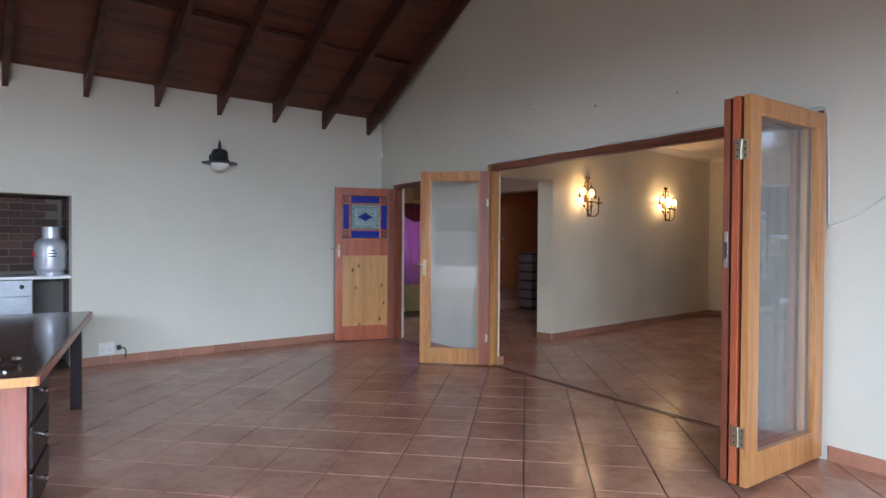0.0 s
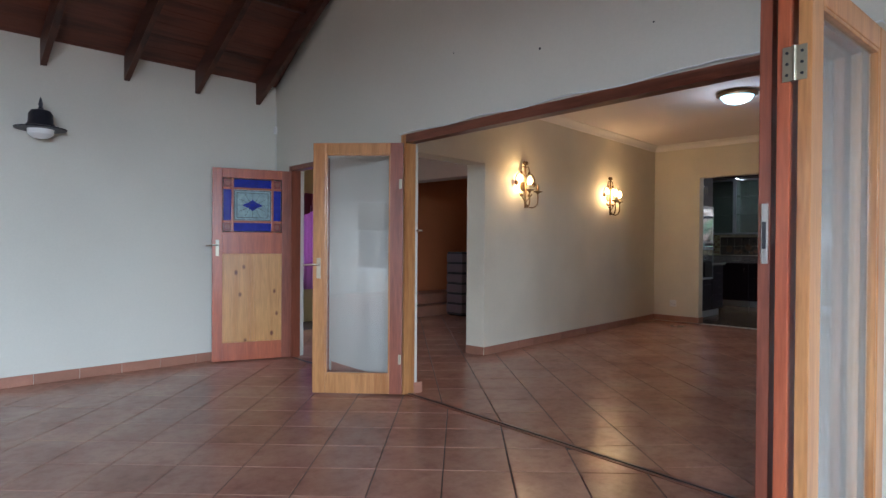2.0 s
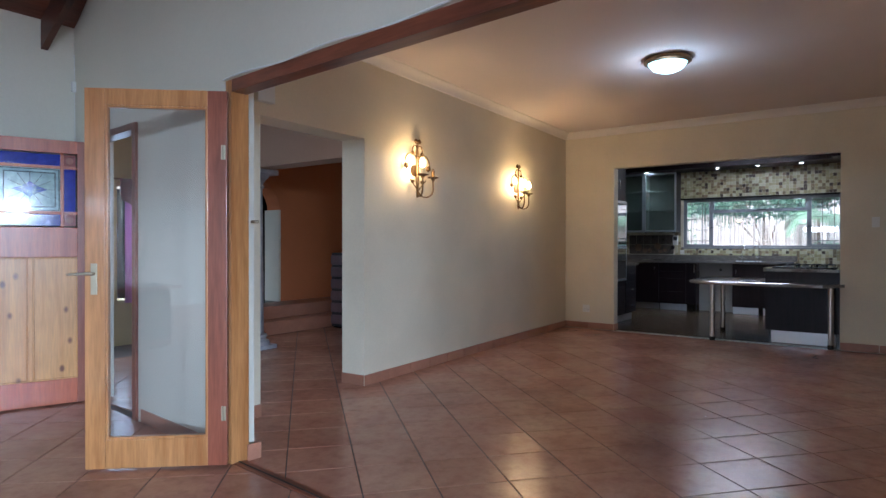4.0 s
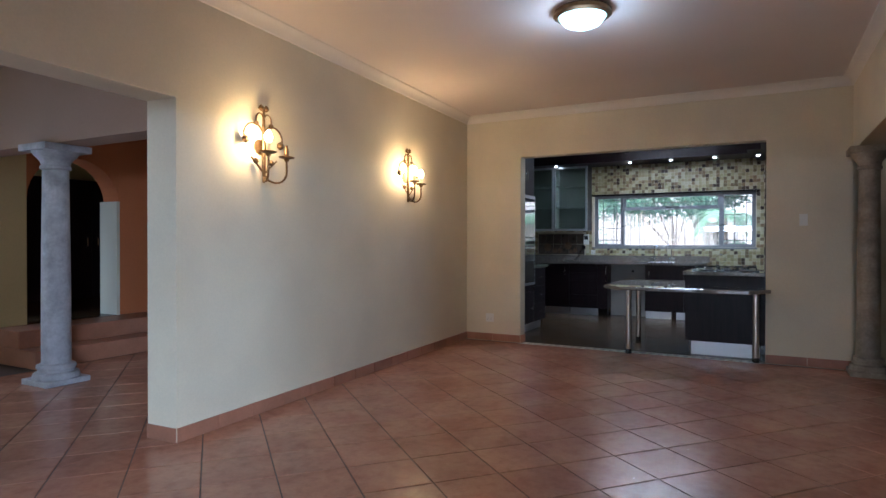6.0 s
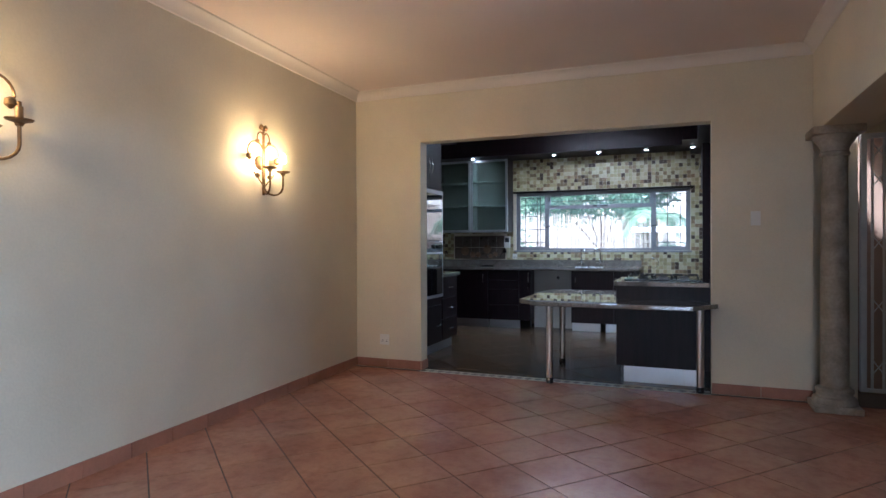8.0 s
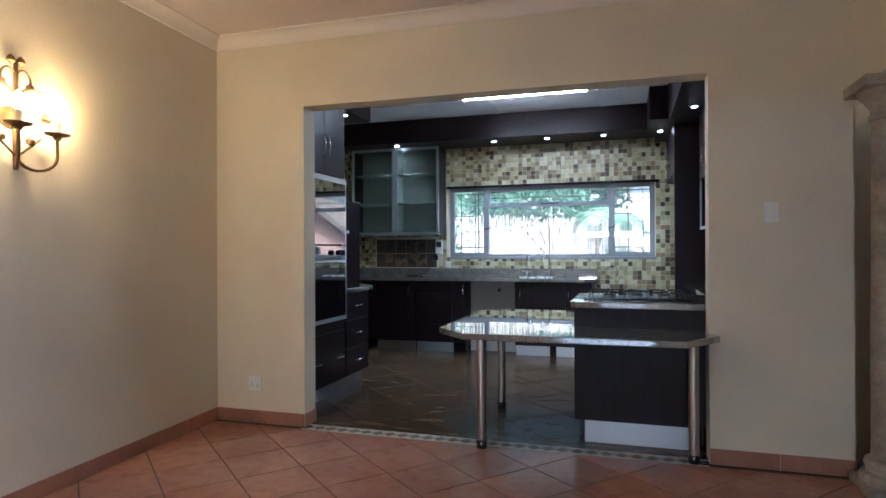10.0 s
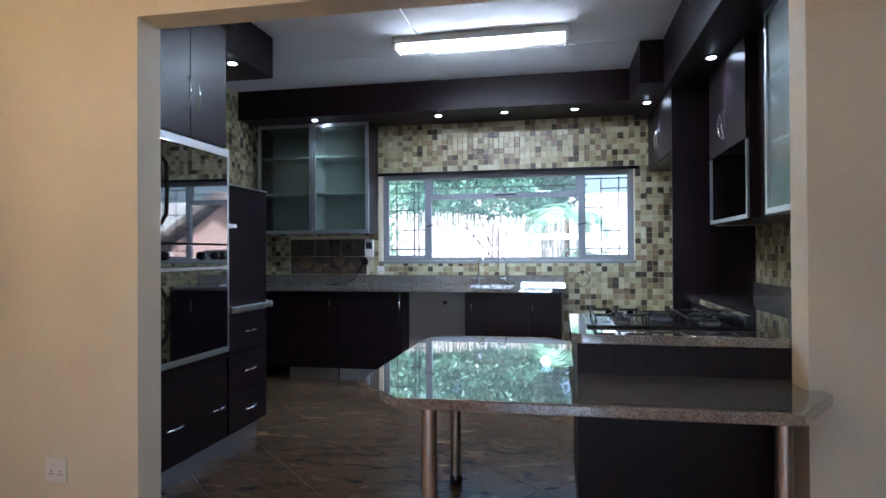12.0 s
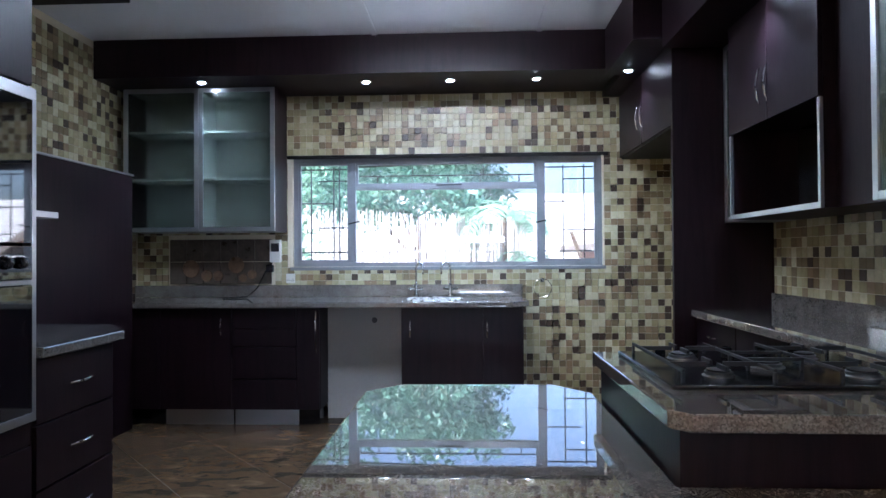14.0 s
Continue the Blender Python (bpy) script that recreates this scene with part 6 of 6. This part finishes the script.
boxpart("edge_trim", t, (13.895, 3.252, 1.466), (13.913, 3.268, 1.895), ALU, 0.001)
boxpart("edge_trim", t, (14.752, 3.252, 1.466), (14.77, 3.268, 1.895), ALU, 0.001)
for x0, x1, yf, lab in ((14.791, 15.096, 3.16, "narrow wall cabinet with a frosted glass door"), (12.887, 13.569, 3.27, "wall cabinet with a frosted glass door by the opening")):
    t = wall_unit("glass_wall_cabinet", x0, x1, yf, 1.44, 2.495, lab)
    for a, b in (((x0, 2.86, 1.44), (x0 + .016, yf - .022, 2.495)), ((x1 - .016, 2.86, 1.44), (x1, yf - .022, 2.495)), ((x0 + .016, 2.86, 1.44), (x1 - .016, yf - .022, 1.456)), ((x0 + .016, 2.86, 2.479), (x1 - .016, yf - .022, 2.495)), ((x0 + .016, 2.86, 1.456), (x1 - .016, 2.872, 2.479))):
        boxpart("carcass_panel", t, a, b, GREYPANEL, 0.001)
    for z in (1.80, 2.14):
        boxpart("shelf", t, (x0 + .016, 2.872, z), (x1 - .016, yf - .03, z + .016), WHITEPAINT, 0.001)
    d = boxpart("door_frame", t, (x0, yf - .02, 1.44), (x0 + .03, yf, 2.495), ALU, 0.002, "satin aluminium door frame")
    for q, r in (((x1 - .03, 1.44), (x1, 2.495)), ((x0 + .03, 1.44), (x1 - .03, 1.47)), ((x0 + .03, 2.465), (x1 - .03, 2.495))):
        boxpart("frame_bar", d, (q[0], yf - .02, q[1]), (r[0], yf, r[1]), ALU, 0.002)
    pane = boxpart("pane", d, (x0 + .026, yf - .013, 1.466), (x1 - .026, yf - .008, 2.469), FROST, 0, "frosted glass pane")
    pane.visible_shadow = False
t = thing("filler_panel", "dark wenge filler between wall cabinets", "panel", (13.732, 3.0, 1.44))
boxpart("board", t, (13.571, 2.86, 1.44), (13.893, 3.20, 2.495), WENGE, 0.002)


# ---- garden ----
solid("ground", box(B(), (-400, -400, -0.6), (400, 400, -0.25)), SOIL, "bare shaded garden soil", "ground")
solid("boundary_wall", box(B(), (-12, -7.2, -0.25), (8, -7.0, 1.75), 0.01), OUTWALL, "white plastered garden boundary wall", "boundary wall")
solid("boundary_wall_side", box(B(), (-9.2, -7, -0.25), (-9.0, 12, 1.75), 0.01), OUTWALL, "white plastered side boundary wall", "boundary wall")
# two added walls that stop stray daylight reaching the dining room through the lobby
wall("wall_lobby_south", "y", 0.28, 0.40, 10.38, 13.2, -0.25, 2.75, [], WALL_B, "cream plastered wall added to close the entrance lobby against daylight")
wall("wall_lobby_west", "x", 10.38, 10.5, 0.40, 2.17, -0.25, 2.75, [], WALL_B, "cream plastered wall added to close the entrance lobby against daylight")
# unseen overhang, added only to block direct sun at the side window
solid("eave_west", box(B(), (-5.1, 1.9, 2.5), (-3.41, LY + 0.4, 2.62), 0.01), ROOFWOOD, "unseen dark timber slab added to keep sun off the side window", "eave")
# made-up end wall: blocks daylight behind the gate and is dark in colour
solid("wall_porch_end", box(B(), (14.3, -3.0, -0.25), (14.5, 2.64, 2.75)), SHADE_TAUPE, "added wall beyond the gate, toned dark to dim the view", "wall")
# added white backdrop; sunlit, it stands in for glaring sky between the trees
solid("boundary_wall_east", box(B(), (31, -14, -0.25), (31.2, 16, 3.3), 0.01), OUTWALL, "white sunlit backdrop added behind the garden in place of bright sky", "boundary wall")
solid("entrance_wall", box(B(), (2, -3.2, -0.25), (16, -3.0, 2.2), 0.01), OUTWALL, "white plastered wall beyond the gate", "boundary wall")

rng = np.random.default_rng(5)
bm = B()
for i in range(560):
    y = 3.85 + i * 0.0165 + rng.uniform(-0.006, 0.006)
    x = 20.3 + 0.05 * math.sin(y * 1.3) + rng.uniform(-0.025, 0.025)
    h = 1.86 + 0.035 * (y - 4.0) + 0.03 * math.sin(y * 2.1) + rng.uniform(-0.05, 0.05)
    r = rng.uniform(0.006, 0.011)
    dx, dy = rng.uniform(-0.03, 0.03, 2)
    sweep(bm, [(x, y, -0.26), (x + dx * .5, y + dy * .5, h * .5), (x + dx, y + dy, h)], [r, r, r * 0.7], 6)
t = thing("reed_fence", "weathered pale reed fence behind the kitchen", "fence", (20.3, 8.5, -0.25))
ob = part("reeds", bm, REED, t)
ob["kind"] = "stuff"
for z in (0.35, 1.35):
    part("cross_rail", sweep(B(), [(20.38, 3.85, z), (20.40, 8, z + .03), (20.38, 13.1, z)], 0.02, 8), REED, t)


def leaf_cloud(bm, blobs, count, size, rng):
    """Single small leaves scattered through the outer parts of several blobs."""
    w = np.array([b[3] ** 2 for b in blobs])
    pick = rng.choice(len(blobs), count, p=w / w.sum())
    for k in pick:
        cx, cy, cz, r = blobs[k]
        d = rng.normal(size=3)
        d /= np.linalg.norm(d)
        c = Vector((cx, cy, cz)) + Vector(d) * (r * rng.uniform(0.35, 1.08))
        u = Vector(rng.normal(size=3)).normalized()
        v = u.cross(Vector(rng.normal(size=3))).normalized()
        s = size * rng.uniform(0.6, 1.4)
        a = [c - u * s, c - v * s * 0.38 - u * s * 0.1, c + u * s, c + v * s * 0.38 - u * s * 0.1]
        vs = [bm.verts.new(p) for p in a]
        bm.faces.new(vs)


def tree(x, y, h, blobs, count, size, label, mat, seed):
    g = np.random.default_rng(seed)
    t = thing("tree", label, "tree", (x, y, -0.25))
    bm = B()
    sweep(bm, [(x, y, -0.3), (x + 0.05, y + 0.04, h * 0.35), (x - 0.04, y + 0.1, h * 0.7)], [0.11, 0.08, 0.04], 10)
    for bx, by, bz, r in blobs[:5]:
        mid = ((x + bx) / 2 + 0.1, (y + by) / 2, (h * 0.45 + bz) / 2)
        sweep(bm, [(x, y, h * 0.35), mid, (bx, by, bz)], [0.03, 0.02, 0.008], 7)
    part("trunk", bm, BARK, t, "", True)
    bm = B()
    leaf_cloud(bm, blobs, count, size, g)
    part("crown", bm, mat, t)


tree(22.6, 5.6, 3.0, [(22.2, 6.4, 2.9, 0.8), (22.4, 5.5, 3.2, 0.9), (21.6, 5.1, 2.3, 0.45), (21.7, 6.9, 2.4, 0.6), (22.8, 7.8, 3.2, 1.0), (21.6, 5.9, 2.3, 0.5), (21.2, 4.75, 2.15, 0.35), (21.4, 6.35, 2.1, 0.4)], 9000, 0.075, "leafy garden tree behind the reed fence", LEAF, 1)
tree(23.8, 4.6, 3.4, [(23.6, 4.9, 3.4, 0.7), (22.9, 4.3, 2.6, 0.5), (22.6, 4.8, 2.5, 0.5), (24.2, 5.8, 3.6, 0.9), (22.2, 4.45, 3.4, 0.5)], 5000, 0.075, "leafy garden tree with gaps of sky", LEAF, 2)
tree(25.5, 9.5, 4.2, [(25, 9, 3.6, 1.5), (25.5, 10.6, 4.4, 1.6), (24.6, 8, 4.6, 1.2), (25.2, 11.8, 3.4, 1.5)], 5500, 0.12, "tall leafy tree at the garden's end", LEAF, 3)
tree(18.6, 7.3, 1.9, [(18.5, 7.1, 1.5, 0.55), (18.7, 7.6, 2.0, 0.6), (18.4, 6.75, 1.0, 0.45), (18.8, 8.1, 1.4, 0.6), (18.6, 6.8, 2.1, 0.4)], 1900, 0.055, "small-leaved shrub by the kitchen window", LEAF2, 4)


def split_leaf_plant(x, y, z, n, length, seed, label):
    """A stem with a crown of long arching leaves, each cut into narrow fingers."""
    g = np.random.default_rng(seed)
    t = thing("split_leaf_plant", label, "plant", (x, y, -0.25))
    part("stem", sweep(B(), [(x, y, -0.27), (x + 0.03, y, z * 0.5), (x, y, z)], [0.05, 0.045, 0.03], 8), BARK, t, "", True)
    for k in range(n):
        a = 2 * math.pi * (k + g.uniform(0, 0.7)) / n
        e = g.uniform(0.2, 1.0)
        flat = Vector((math.cos(a), math.sin(a), 0))
        side = Vector((-flat.y, flat.x, 0))
        L = length * g.uniform(0.75, 1.15)
        top = Vector((x, y, z))
        rib = [top + flat * (L * u * (1.0 - 0.25 * u)) + Vector((0, 0, L * (math.sin(e) * u - 0.95 * u * u))) for u in (0, 0.15, 0.3, 0.45, 0.6, 0.75, 0.9, 1.0)]
        bm = B()
        sweep(bm, rib, [0.010, 0.009, 0.008, 0.006, 0.005, 0.004, 0.003, 0.002], 5)
        for i in range(13):
            u = 0.28 + 0.70 * i / 12
            f = u * 7 * 0.999
            q = min(6, int(f))
            c = rib[q].lerp(rib[q + 1], f - q)
            run = (rib[q + 1] - rib[q]).normalized()
            w = L * 0.34 * math.sin(math.pi * (0.2 + 0.75 * (i / 12))) + 0.02
            for s in (-1, 1):
                d = (side * s + run * 0.55).normalized()
                droop = Vector((0, 0, -0.22 * w))
                h = run * (L * 0.021)
                pts = [c - h, c + d * w * 0.5 - h * 0.9, c + d * w + droop, c + d * w * 0.5 + h * 0.9, c + h]
                bm.faces.new([bm.verts.new(p) for p in pts])
        part("leaf", bm, LEAF2, t)


split_leaf_plant(20.0, 4.22, 1.85, 12, 1.0, 7, "split-leaf garden plant hanging before the reed fence")
split_leaf_plant(19.9, 3.95, 1.25, 8, 0.62, 8, "low split-leaf garden plant by the fence's end")

def thatched_house():
    """A low neighbouring cottage with a steep gabled thatch."""
    t = thing("thatched_house", "neighbouring cottage with pink walls and grey thatch", "house", (25, 0.5, -0.25))
    boxpart("house_wall", t, (23.3, -0.9, -0.25), (27.2, 1.85, 1.5), COTTAGE, 0.02)
    bm = B()
    sec = [(-1.4, 1.36), (0.48, 2.62), (2.3, 1.36), (2.3, 1.52), (0.48, 2.80), (-1.4, 1.52)]
    a = [bm.verts.new((23.0, y, z)) for y, z in sec]
    b = [bm.verts.new((27.5, y, z)) for y, z in sec]
    for k in range(6):
        bm.faces.new((a[k], a[(k + 1) % 6], b[(k + 1) % 6], b[k]))
    bm.faces.new((a[0], a[1], a[4], a[5]))
    bm.faces.new((a[1], a[2], a[3], a[4]))
    bm.faces.new((b[5], b[4], b[1], b[0]))
    bm.faces.new((b[4], b[3], b[2], b[1]))
    bmesh.ops.recalc_face_normals(bm, faces=bm.faces[:])
    part("roof", bm, THATCH, t, "grey thatched roof")
    bm = B()
    g = [(-0.88, 1.5), (1.83, 1.5), (0.48, 2.5)]
    a = [bm.verts.new((23.32, y, z)) for y, z in g]
    b = [bm.verts.new((23.48, y, z)) for y, z in g]
    bm.faces.new(a)
    bm.faces.new(b[::-1])
    for k in range(3):
        bm.faces.new((a[k], a[(k + 1) % 3], b[(k + 1) % 3], b[k]))
    bmesh.ops.recalc_face_normals(bm, faces=bm.faces[:])
    part("gable_wall", bm, COTTAGE, t)
    boxpart("window", t, (23.27, 0.0, 0.7), (23.33, 0.85, 1.4), BLACKGLASS, 0.01)
    part("roof_strut", sweep(B(), [(23.2, 2.35, 0.7), (23.05, 2.75, 1.75)], 0.04, 8), BARK, t, "dark diagonal roof strut")


thatched_house()


# ---- tiles, last ----
def clip(poly, axis, value, keep_above):
    out = []
    n = len(poly)
    for i in range(n):
        a, b = poly[i], poly[(i + 1) % n]
        ia, ib = (a[axis] >= value) == keep_above, (b[axis] >= value) == keep_above
        if ia:
            out.append(a)
        if ia != ib:
            k = (value - a[axis]) / (b[axis] - a[axis])
            out.append((a[0] + (b[0] - a[0]) * k, a[1] + (b[1] - a[1]) * k))
    return out


def clip_line(poly, px, py, nx, ny):
    """Keep the side of a slanting line through px, py to which nx, ny points."""
    out = []
    for a, b in zip(poly, poly[1:] + poly[:1]):
        da, db = (a[0] - px) * nx + (a[1] - py) * ny, (b[0] - px) * nx + (b[1] - py) * ny
        if da >= 0:
            out.append(a)
        if (da >= 0) != (db >= 0):
            k = da / (da - db)
            out.append((a[0] + (b[0] - a[0]) * k, a[1] + (b[1] - a[1]) * k))
    return out


def tile_mesh(bm, poly, z=0.0, lip=0.0025, deep=0.006):
    """One tile: top face, a chamfered edge and its sides."""
    c = Vector((sum(p[0] for p in poly) / len(poly), sum(p[1] for p in poly) / len(poly)))
    top, mid, low = [], [], []
    for p in poly:
        d = (c - Vector(p))
        d = d.normalized() * lip * 1.4 if d.length > 0 else d
        top.append(bm.verts.new((p[0] + d.x, p[1] + d.y, z)))
        mid.append(bm.verts.new((p[0], p[1], z - 0.002)))
    n = len(poly)
    bm.faces.new(top)
    for i in range(n):
        bm.faces.new((mid[i], mid[(i + 1) % n], top[(i + 1) % n], top[i]))
    low = [bm.verts.new((p[0], p[1], z - deep)) for p in poly]
    for i in range(n):
        bm.faces.new((low[i], low[(i + 1) % n], mid[(i + 1) % n], mid[i]))


def lay(floor, x0, x1, y0, y1, pitch, turn, p0, q0, near, mat, mat_far, gap=0.004, name="tile", edge=None):
    """Square tiles at an angle over a rectangle. Those inside near become parts, the rest one joined part."""
    base = WORLD[floor].translation
    ca, sa = math.cos(radians(turn)), math.sin(radians(turn))
    h = pitch / 2 - gap / 2
    bm = B()
    tile_mesh(bm, [(-h, -h), (h, -h), (h, h), (-h, h)])
    whole = finish(bm, name, mat)
    far = B()
    lim = 60
    count = 0
    rest = 0
    for i in range(-lim, lim):
        for j in range(-lim, lim):
            u, v = p0 + (i + 0.5) * pitch, q0 + (j + 0.5) * pitch
            cx, cy = u * ca - v * sa, u * sa + v * ca
            if not (x0 - pitch < cx < x1 + pitch and y0 - pitch < cy < y1 + pitch):
                continue
            poly = [(cx + a * ca - b * sa, cy + a * sa + b * ca) for a, b in ((-h, -h), (h, -h), (h, h), (-h, h))]
            cut = poly
            inside = all(x0 <= p[0] <= x1 and y0 <= p[1] <= y1 for p in poly)
            if edge:
                cut = clip_line(cut, *edge)
                if len(cut) < 3:
                    continue
                inside = inside and cut == poly
            if not inside:
                for ax, val, up in ((0, x0, True), (0, x1, False), (1, y0, True), (1, y1, False)):
                    cut = clip(cut, ax, val, up) if cut else cut
                if len(cut) < 3:
                    continue
                area = abs(sum(cut[k][0] * cut[(k + 1) % len(cut)][1] - cut[(k + 1) % len(cut)][0] * cut[k][1] for k in range(len(cut)))) / 2
                if area < 0.0015:
                    continue
            part_of = near[0] <= cx <= near[1] and near[2] <= cy <= near[3] and count < 300
            if not part_of:
                tile_mesh(far, cut)
                rest += 1
                continue
            count += 1
            if inside:
                o = new(name, whole)
                o.matrix_basis = pose(cx - base.x, cy - base.y, -base.z, 0, 0, turn)
            else:
                bm = B()
                tile_mesh(bm, [(p[0] - cx, p[1] - cy) for p in cut])
                o = new(name, finish(bm, name, mat))
                o.matrix_basis = pose(cx - base.x, cy - base.y, -base.z)
            o.parent = floor
    if rest:
        o = part("far_tiles", far, mat_far, floor)
        o["kind"] = "stuff"
    else:
        far.free()


def lattice(x, y, turn):
    """Offsets that put a tile corner at x, y."""
    ca, sa = math.cos(radians(turn)), math.sin(radians(turn))
    return x * ca + y * sa, -x * sa + y * ca


GN = (math.cos(radians(GABLE_TURN)), math.sin(radians(GABLE_TURN)))
lay(FLOOR_A, -3.2, AX + 0.3, -1.7, LY, 0.376, 43.3, *lattice(4.002, 5.725, 43.3), (1.9, 6.1, 1.9, 8.6), TILE, TILE_I, 0.007, edge=(AX - 0.006, JY, -GN[0], -GN[1]))
lay(FLOOR_D, AX - 0.5, KX0 - 0.06, 2.1, SY0, 0.381, 49, *lattice(10.133, 5.71, 49), (6.0, 12.6, 2.6, 7.0), TILE, TILE_I, 0.007, edge=(AX + 0.066, JY, *GN))
lay(FLOOR_H, AX + 0.2, 13.0, SY0, 9.82, 0.381, 49, *lattice(10.133, 5.71, 49), (6.4, 9.4, 6.9, 9.0), TILE, TILE_I, 0.007)
lay(FLOOR_K, KX0 + 0.07, WX, 2.85, 7.66, 0.50, 45, 0.1, 0.2, (12.6, 15.9, 3.3, 6.6), SLATE, SLATE, 0.006)

# patterned border between dining room and kitchen
t = thing("border_tiles", "cream and dark triangle mosaic border at the threshold", "floor border", (KX0, 4.85, 0), kind="structure")
BW, BP = 0.040, 0.092
shapes = {"dark": ([(-BW, 0), (0, -BP / 2 + 0.002), (BW, 0), (0, BP / 2 - 0.002)], DARKSTONE), "low": ([(-BW, -BP / 2 + 0.003), (-0.004, 0), (-BW, BP / 2 - 0.003)][::-1], LIGHTSTONE), "high": ([(BW, -BP / 2 + 0.003), (BW, BP / 2 - 0.003), (0.004, 0)], LIGHTSTONE)}
pieces = {}
for nm, (poly, m) in shapes.items():
    bm = B()
    tile_mesh(bm, poly, 0.0, 0.0008)
    bmesh.ops.recalc_face_normals(bm, faces=bm.faces[:])
    pieces[nm] = finish(bm, "border_piece", m)
y = 3.475 + BP / 2
while y < 6.215 - BP / 2:
    for nm, dy in (("dark", 0), ("low", BP / 2), ("high", BP / 2)):
        o = new("border_piece", pieces[nm])
        o.parent = t
        o.matrix_basis = Matrix.Translation((0.004, y + dy - 4.85, 0.0))
    y += BP
for x in (-0.051, 0.059):
    boxpart("border_strip", t, (KX0 + x - 0.009, 3.475, -0.005), (KX0 + x + 0.009, 6.215, 0.0), LIGHTSTONE, 0)
solid("border_bed", box(B(), (KX0 - 0.062, 3.472, -0.006), (KX0 + 0.07, 6.218, -0.0035)), GROUT, "dark grout bed of the patterned border", "floor")

# glazed mosaic on the kitchen walls
P = 0.0555


def mosaic_wall(name, axis, p, d, a0, a1, z0, z1, holes, near, label):
    t = thing(name, label, "wall tiles", ((p, (a0 + a1) / 2, z0) if axis == "x" else ((a0 + a1) / 2, p, z0)), kind="structure")
    o0 = WORLD[t].translation
    h = P / 2 - 0.0009
    def tilev(u, z):
        q = []
        for k, (du, dz, e) in enumerate(((-h, -h, 0), (h, -h, 0), (h, h, 0), (-h, h, 0), (-h + .001, -h + .001, .006), (h - .001, -h + .001, .006), (h - .001, h - .001, .006), (-h + .001, h - .001, .006))):
            q.append((p + d * e, u + du, z + dz) if axis == "x" else (u + du, p + d * e, z + dz))
        return q
    fs = [(4, 5, 6, 7), (0, 1, 5, 4), (1, 2, 6, 5), (2, 3, 7, 6), (3, 0, 4, 7)]
    if (axis == "x") == (d < 0):
        fs = [f[::-1] for f in fs]
    me = bpy.data.meshes.new("mosaic_tile")
    me.from_pydata([(x - (p if axis == "x" else 0), y - (p if axis == "y" else 0), z) for x, y, z in tilev(0, 0)], [], fs)
    me.materials.append(MOSAIC)
    verts, faces = [], []
    n = 0
    u = a0 + P / 2
    while u < a1 - P * 0.4:
        z = z0 + P / 2
        while z < z1 - P * 0.4:
            if not any(b[0] - h < u < b[1] + h and b[2] - h < z < b[3] + h for b in holes):
                if near and n < 300 and near[0] < u < near[1] and near[2] < z < near[3]:
                    o = new("mosaic_tile", me)
                    o.parent = t
                    o.matrix_basis = Matrix.Translation(Vector((p if axis == "x" else u, u if axis == "x" else p, z)) - o0)
                    n += 1
                else:
                    k = len(verts)
                    verts.extend(tilev(u, z))
                    faces.extend(tuple(i + k for i in f) for f in fs)
            z += P
        u += P
    me2 = bpy.data.meshes.new("far_mosaic")
    me2.from_pydata([tuple(Vector(v) - o0) for v in verts], [], faces)
    me2.materials.append(MOSAIC_I)
    o = new("far_mosaic", me2)
    o.parent = t
    o["kind"] = "stuff"


mosaic_wall("mosaic_window_wall", "x", WX - 0.002, -1, 2.87, 7.64, 0.0, 2.66, [(3.60, 6.27, 1.17, 2.09), (6.45, 7.35, 1.03, 1.41)], (4.0, 5.4, 2.2, 2.6), "glazed mosaic tiles in cream, olive and brown")
mosaic_wall("mosaic_north_wall", "y", 7.658, -1, 13.9, WX - 0.02, 0.9, 2.88, [], None, "glazed mosaic tiles on the shaded side wall")
mosaic_wall("mosaic_south_wall", "y", 2.852, 1, 12.75, 16.45, 0.9, 2.1, [], None, "glazed mosaic tiles behind the side worktop")

# walls that stand askew, with what is fixed to them
turn_about(AX, JY, GABLE_TURN, {"wall_gable", "door_frame_1", "door_frame_2", "bifold_door_leaf", "bifold_hinge_set", "lock_plate", "panel_door", "junction_box", "alarm_cable", "wall_mark", "baseboard_gable", "baseboard_gable_pier", "baseboard_pier_reveal", "baseboard_dining_west", "door_catch", "trim_cornice_west"})
turn_about(KX0, SY0, SCONCE_TURN, {"wall_sconce", "sconce_lamp", "alarm_sensor", "trim_cornice_north", "baseboard_sconce", "baseboard_sconce_west", "baseboard_sconce_reveal", "baseboard_reveal_west"})
# kitchen fittings, from the floor up
stretch_up(1.03, 12.6, WX + 0.2, {"floor_kitchen", "border_tiles", "border_bed", "downlight_lamp", "wall_entrance_east", "wall_hall_orange", "wall_hall_east", "wall_room_east", "kitchen_window_light", "column", "security_gate"})
for ob in bpy.data.objects:
    if ob.name.split(".")[0] == "downlight_lamp":
        ob.location.z *= 1.03
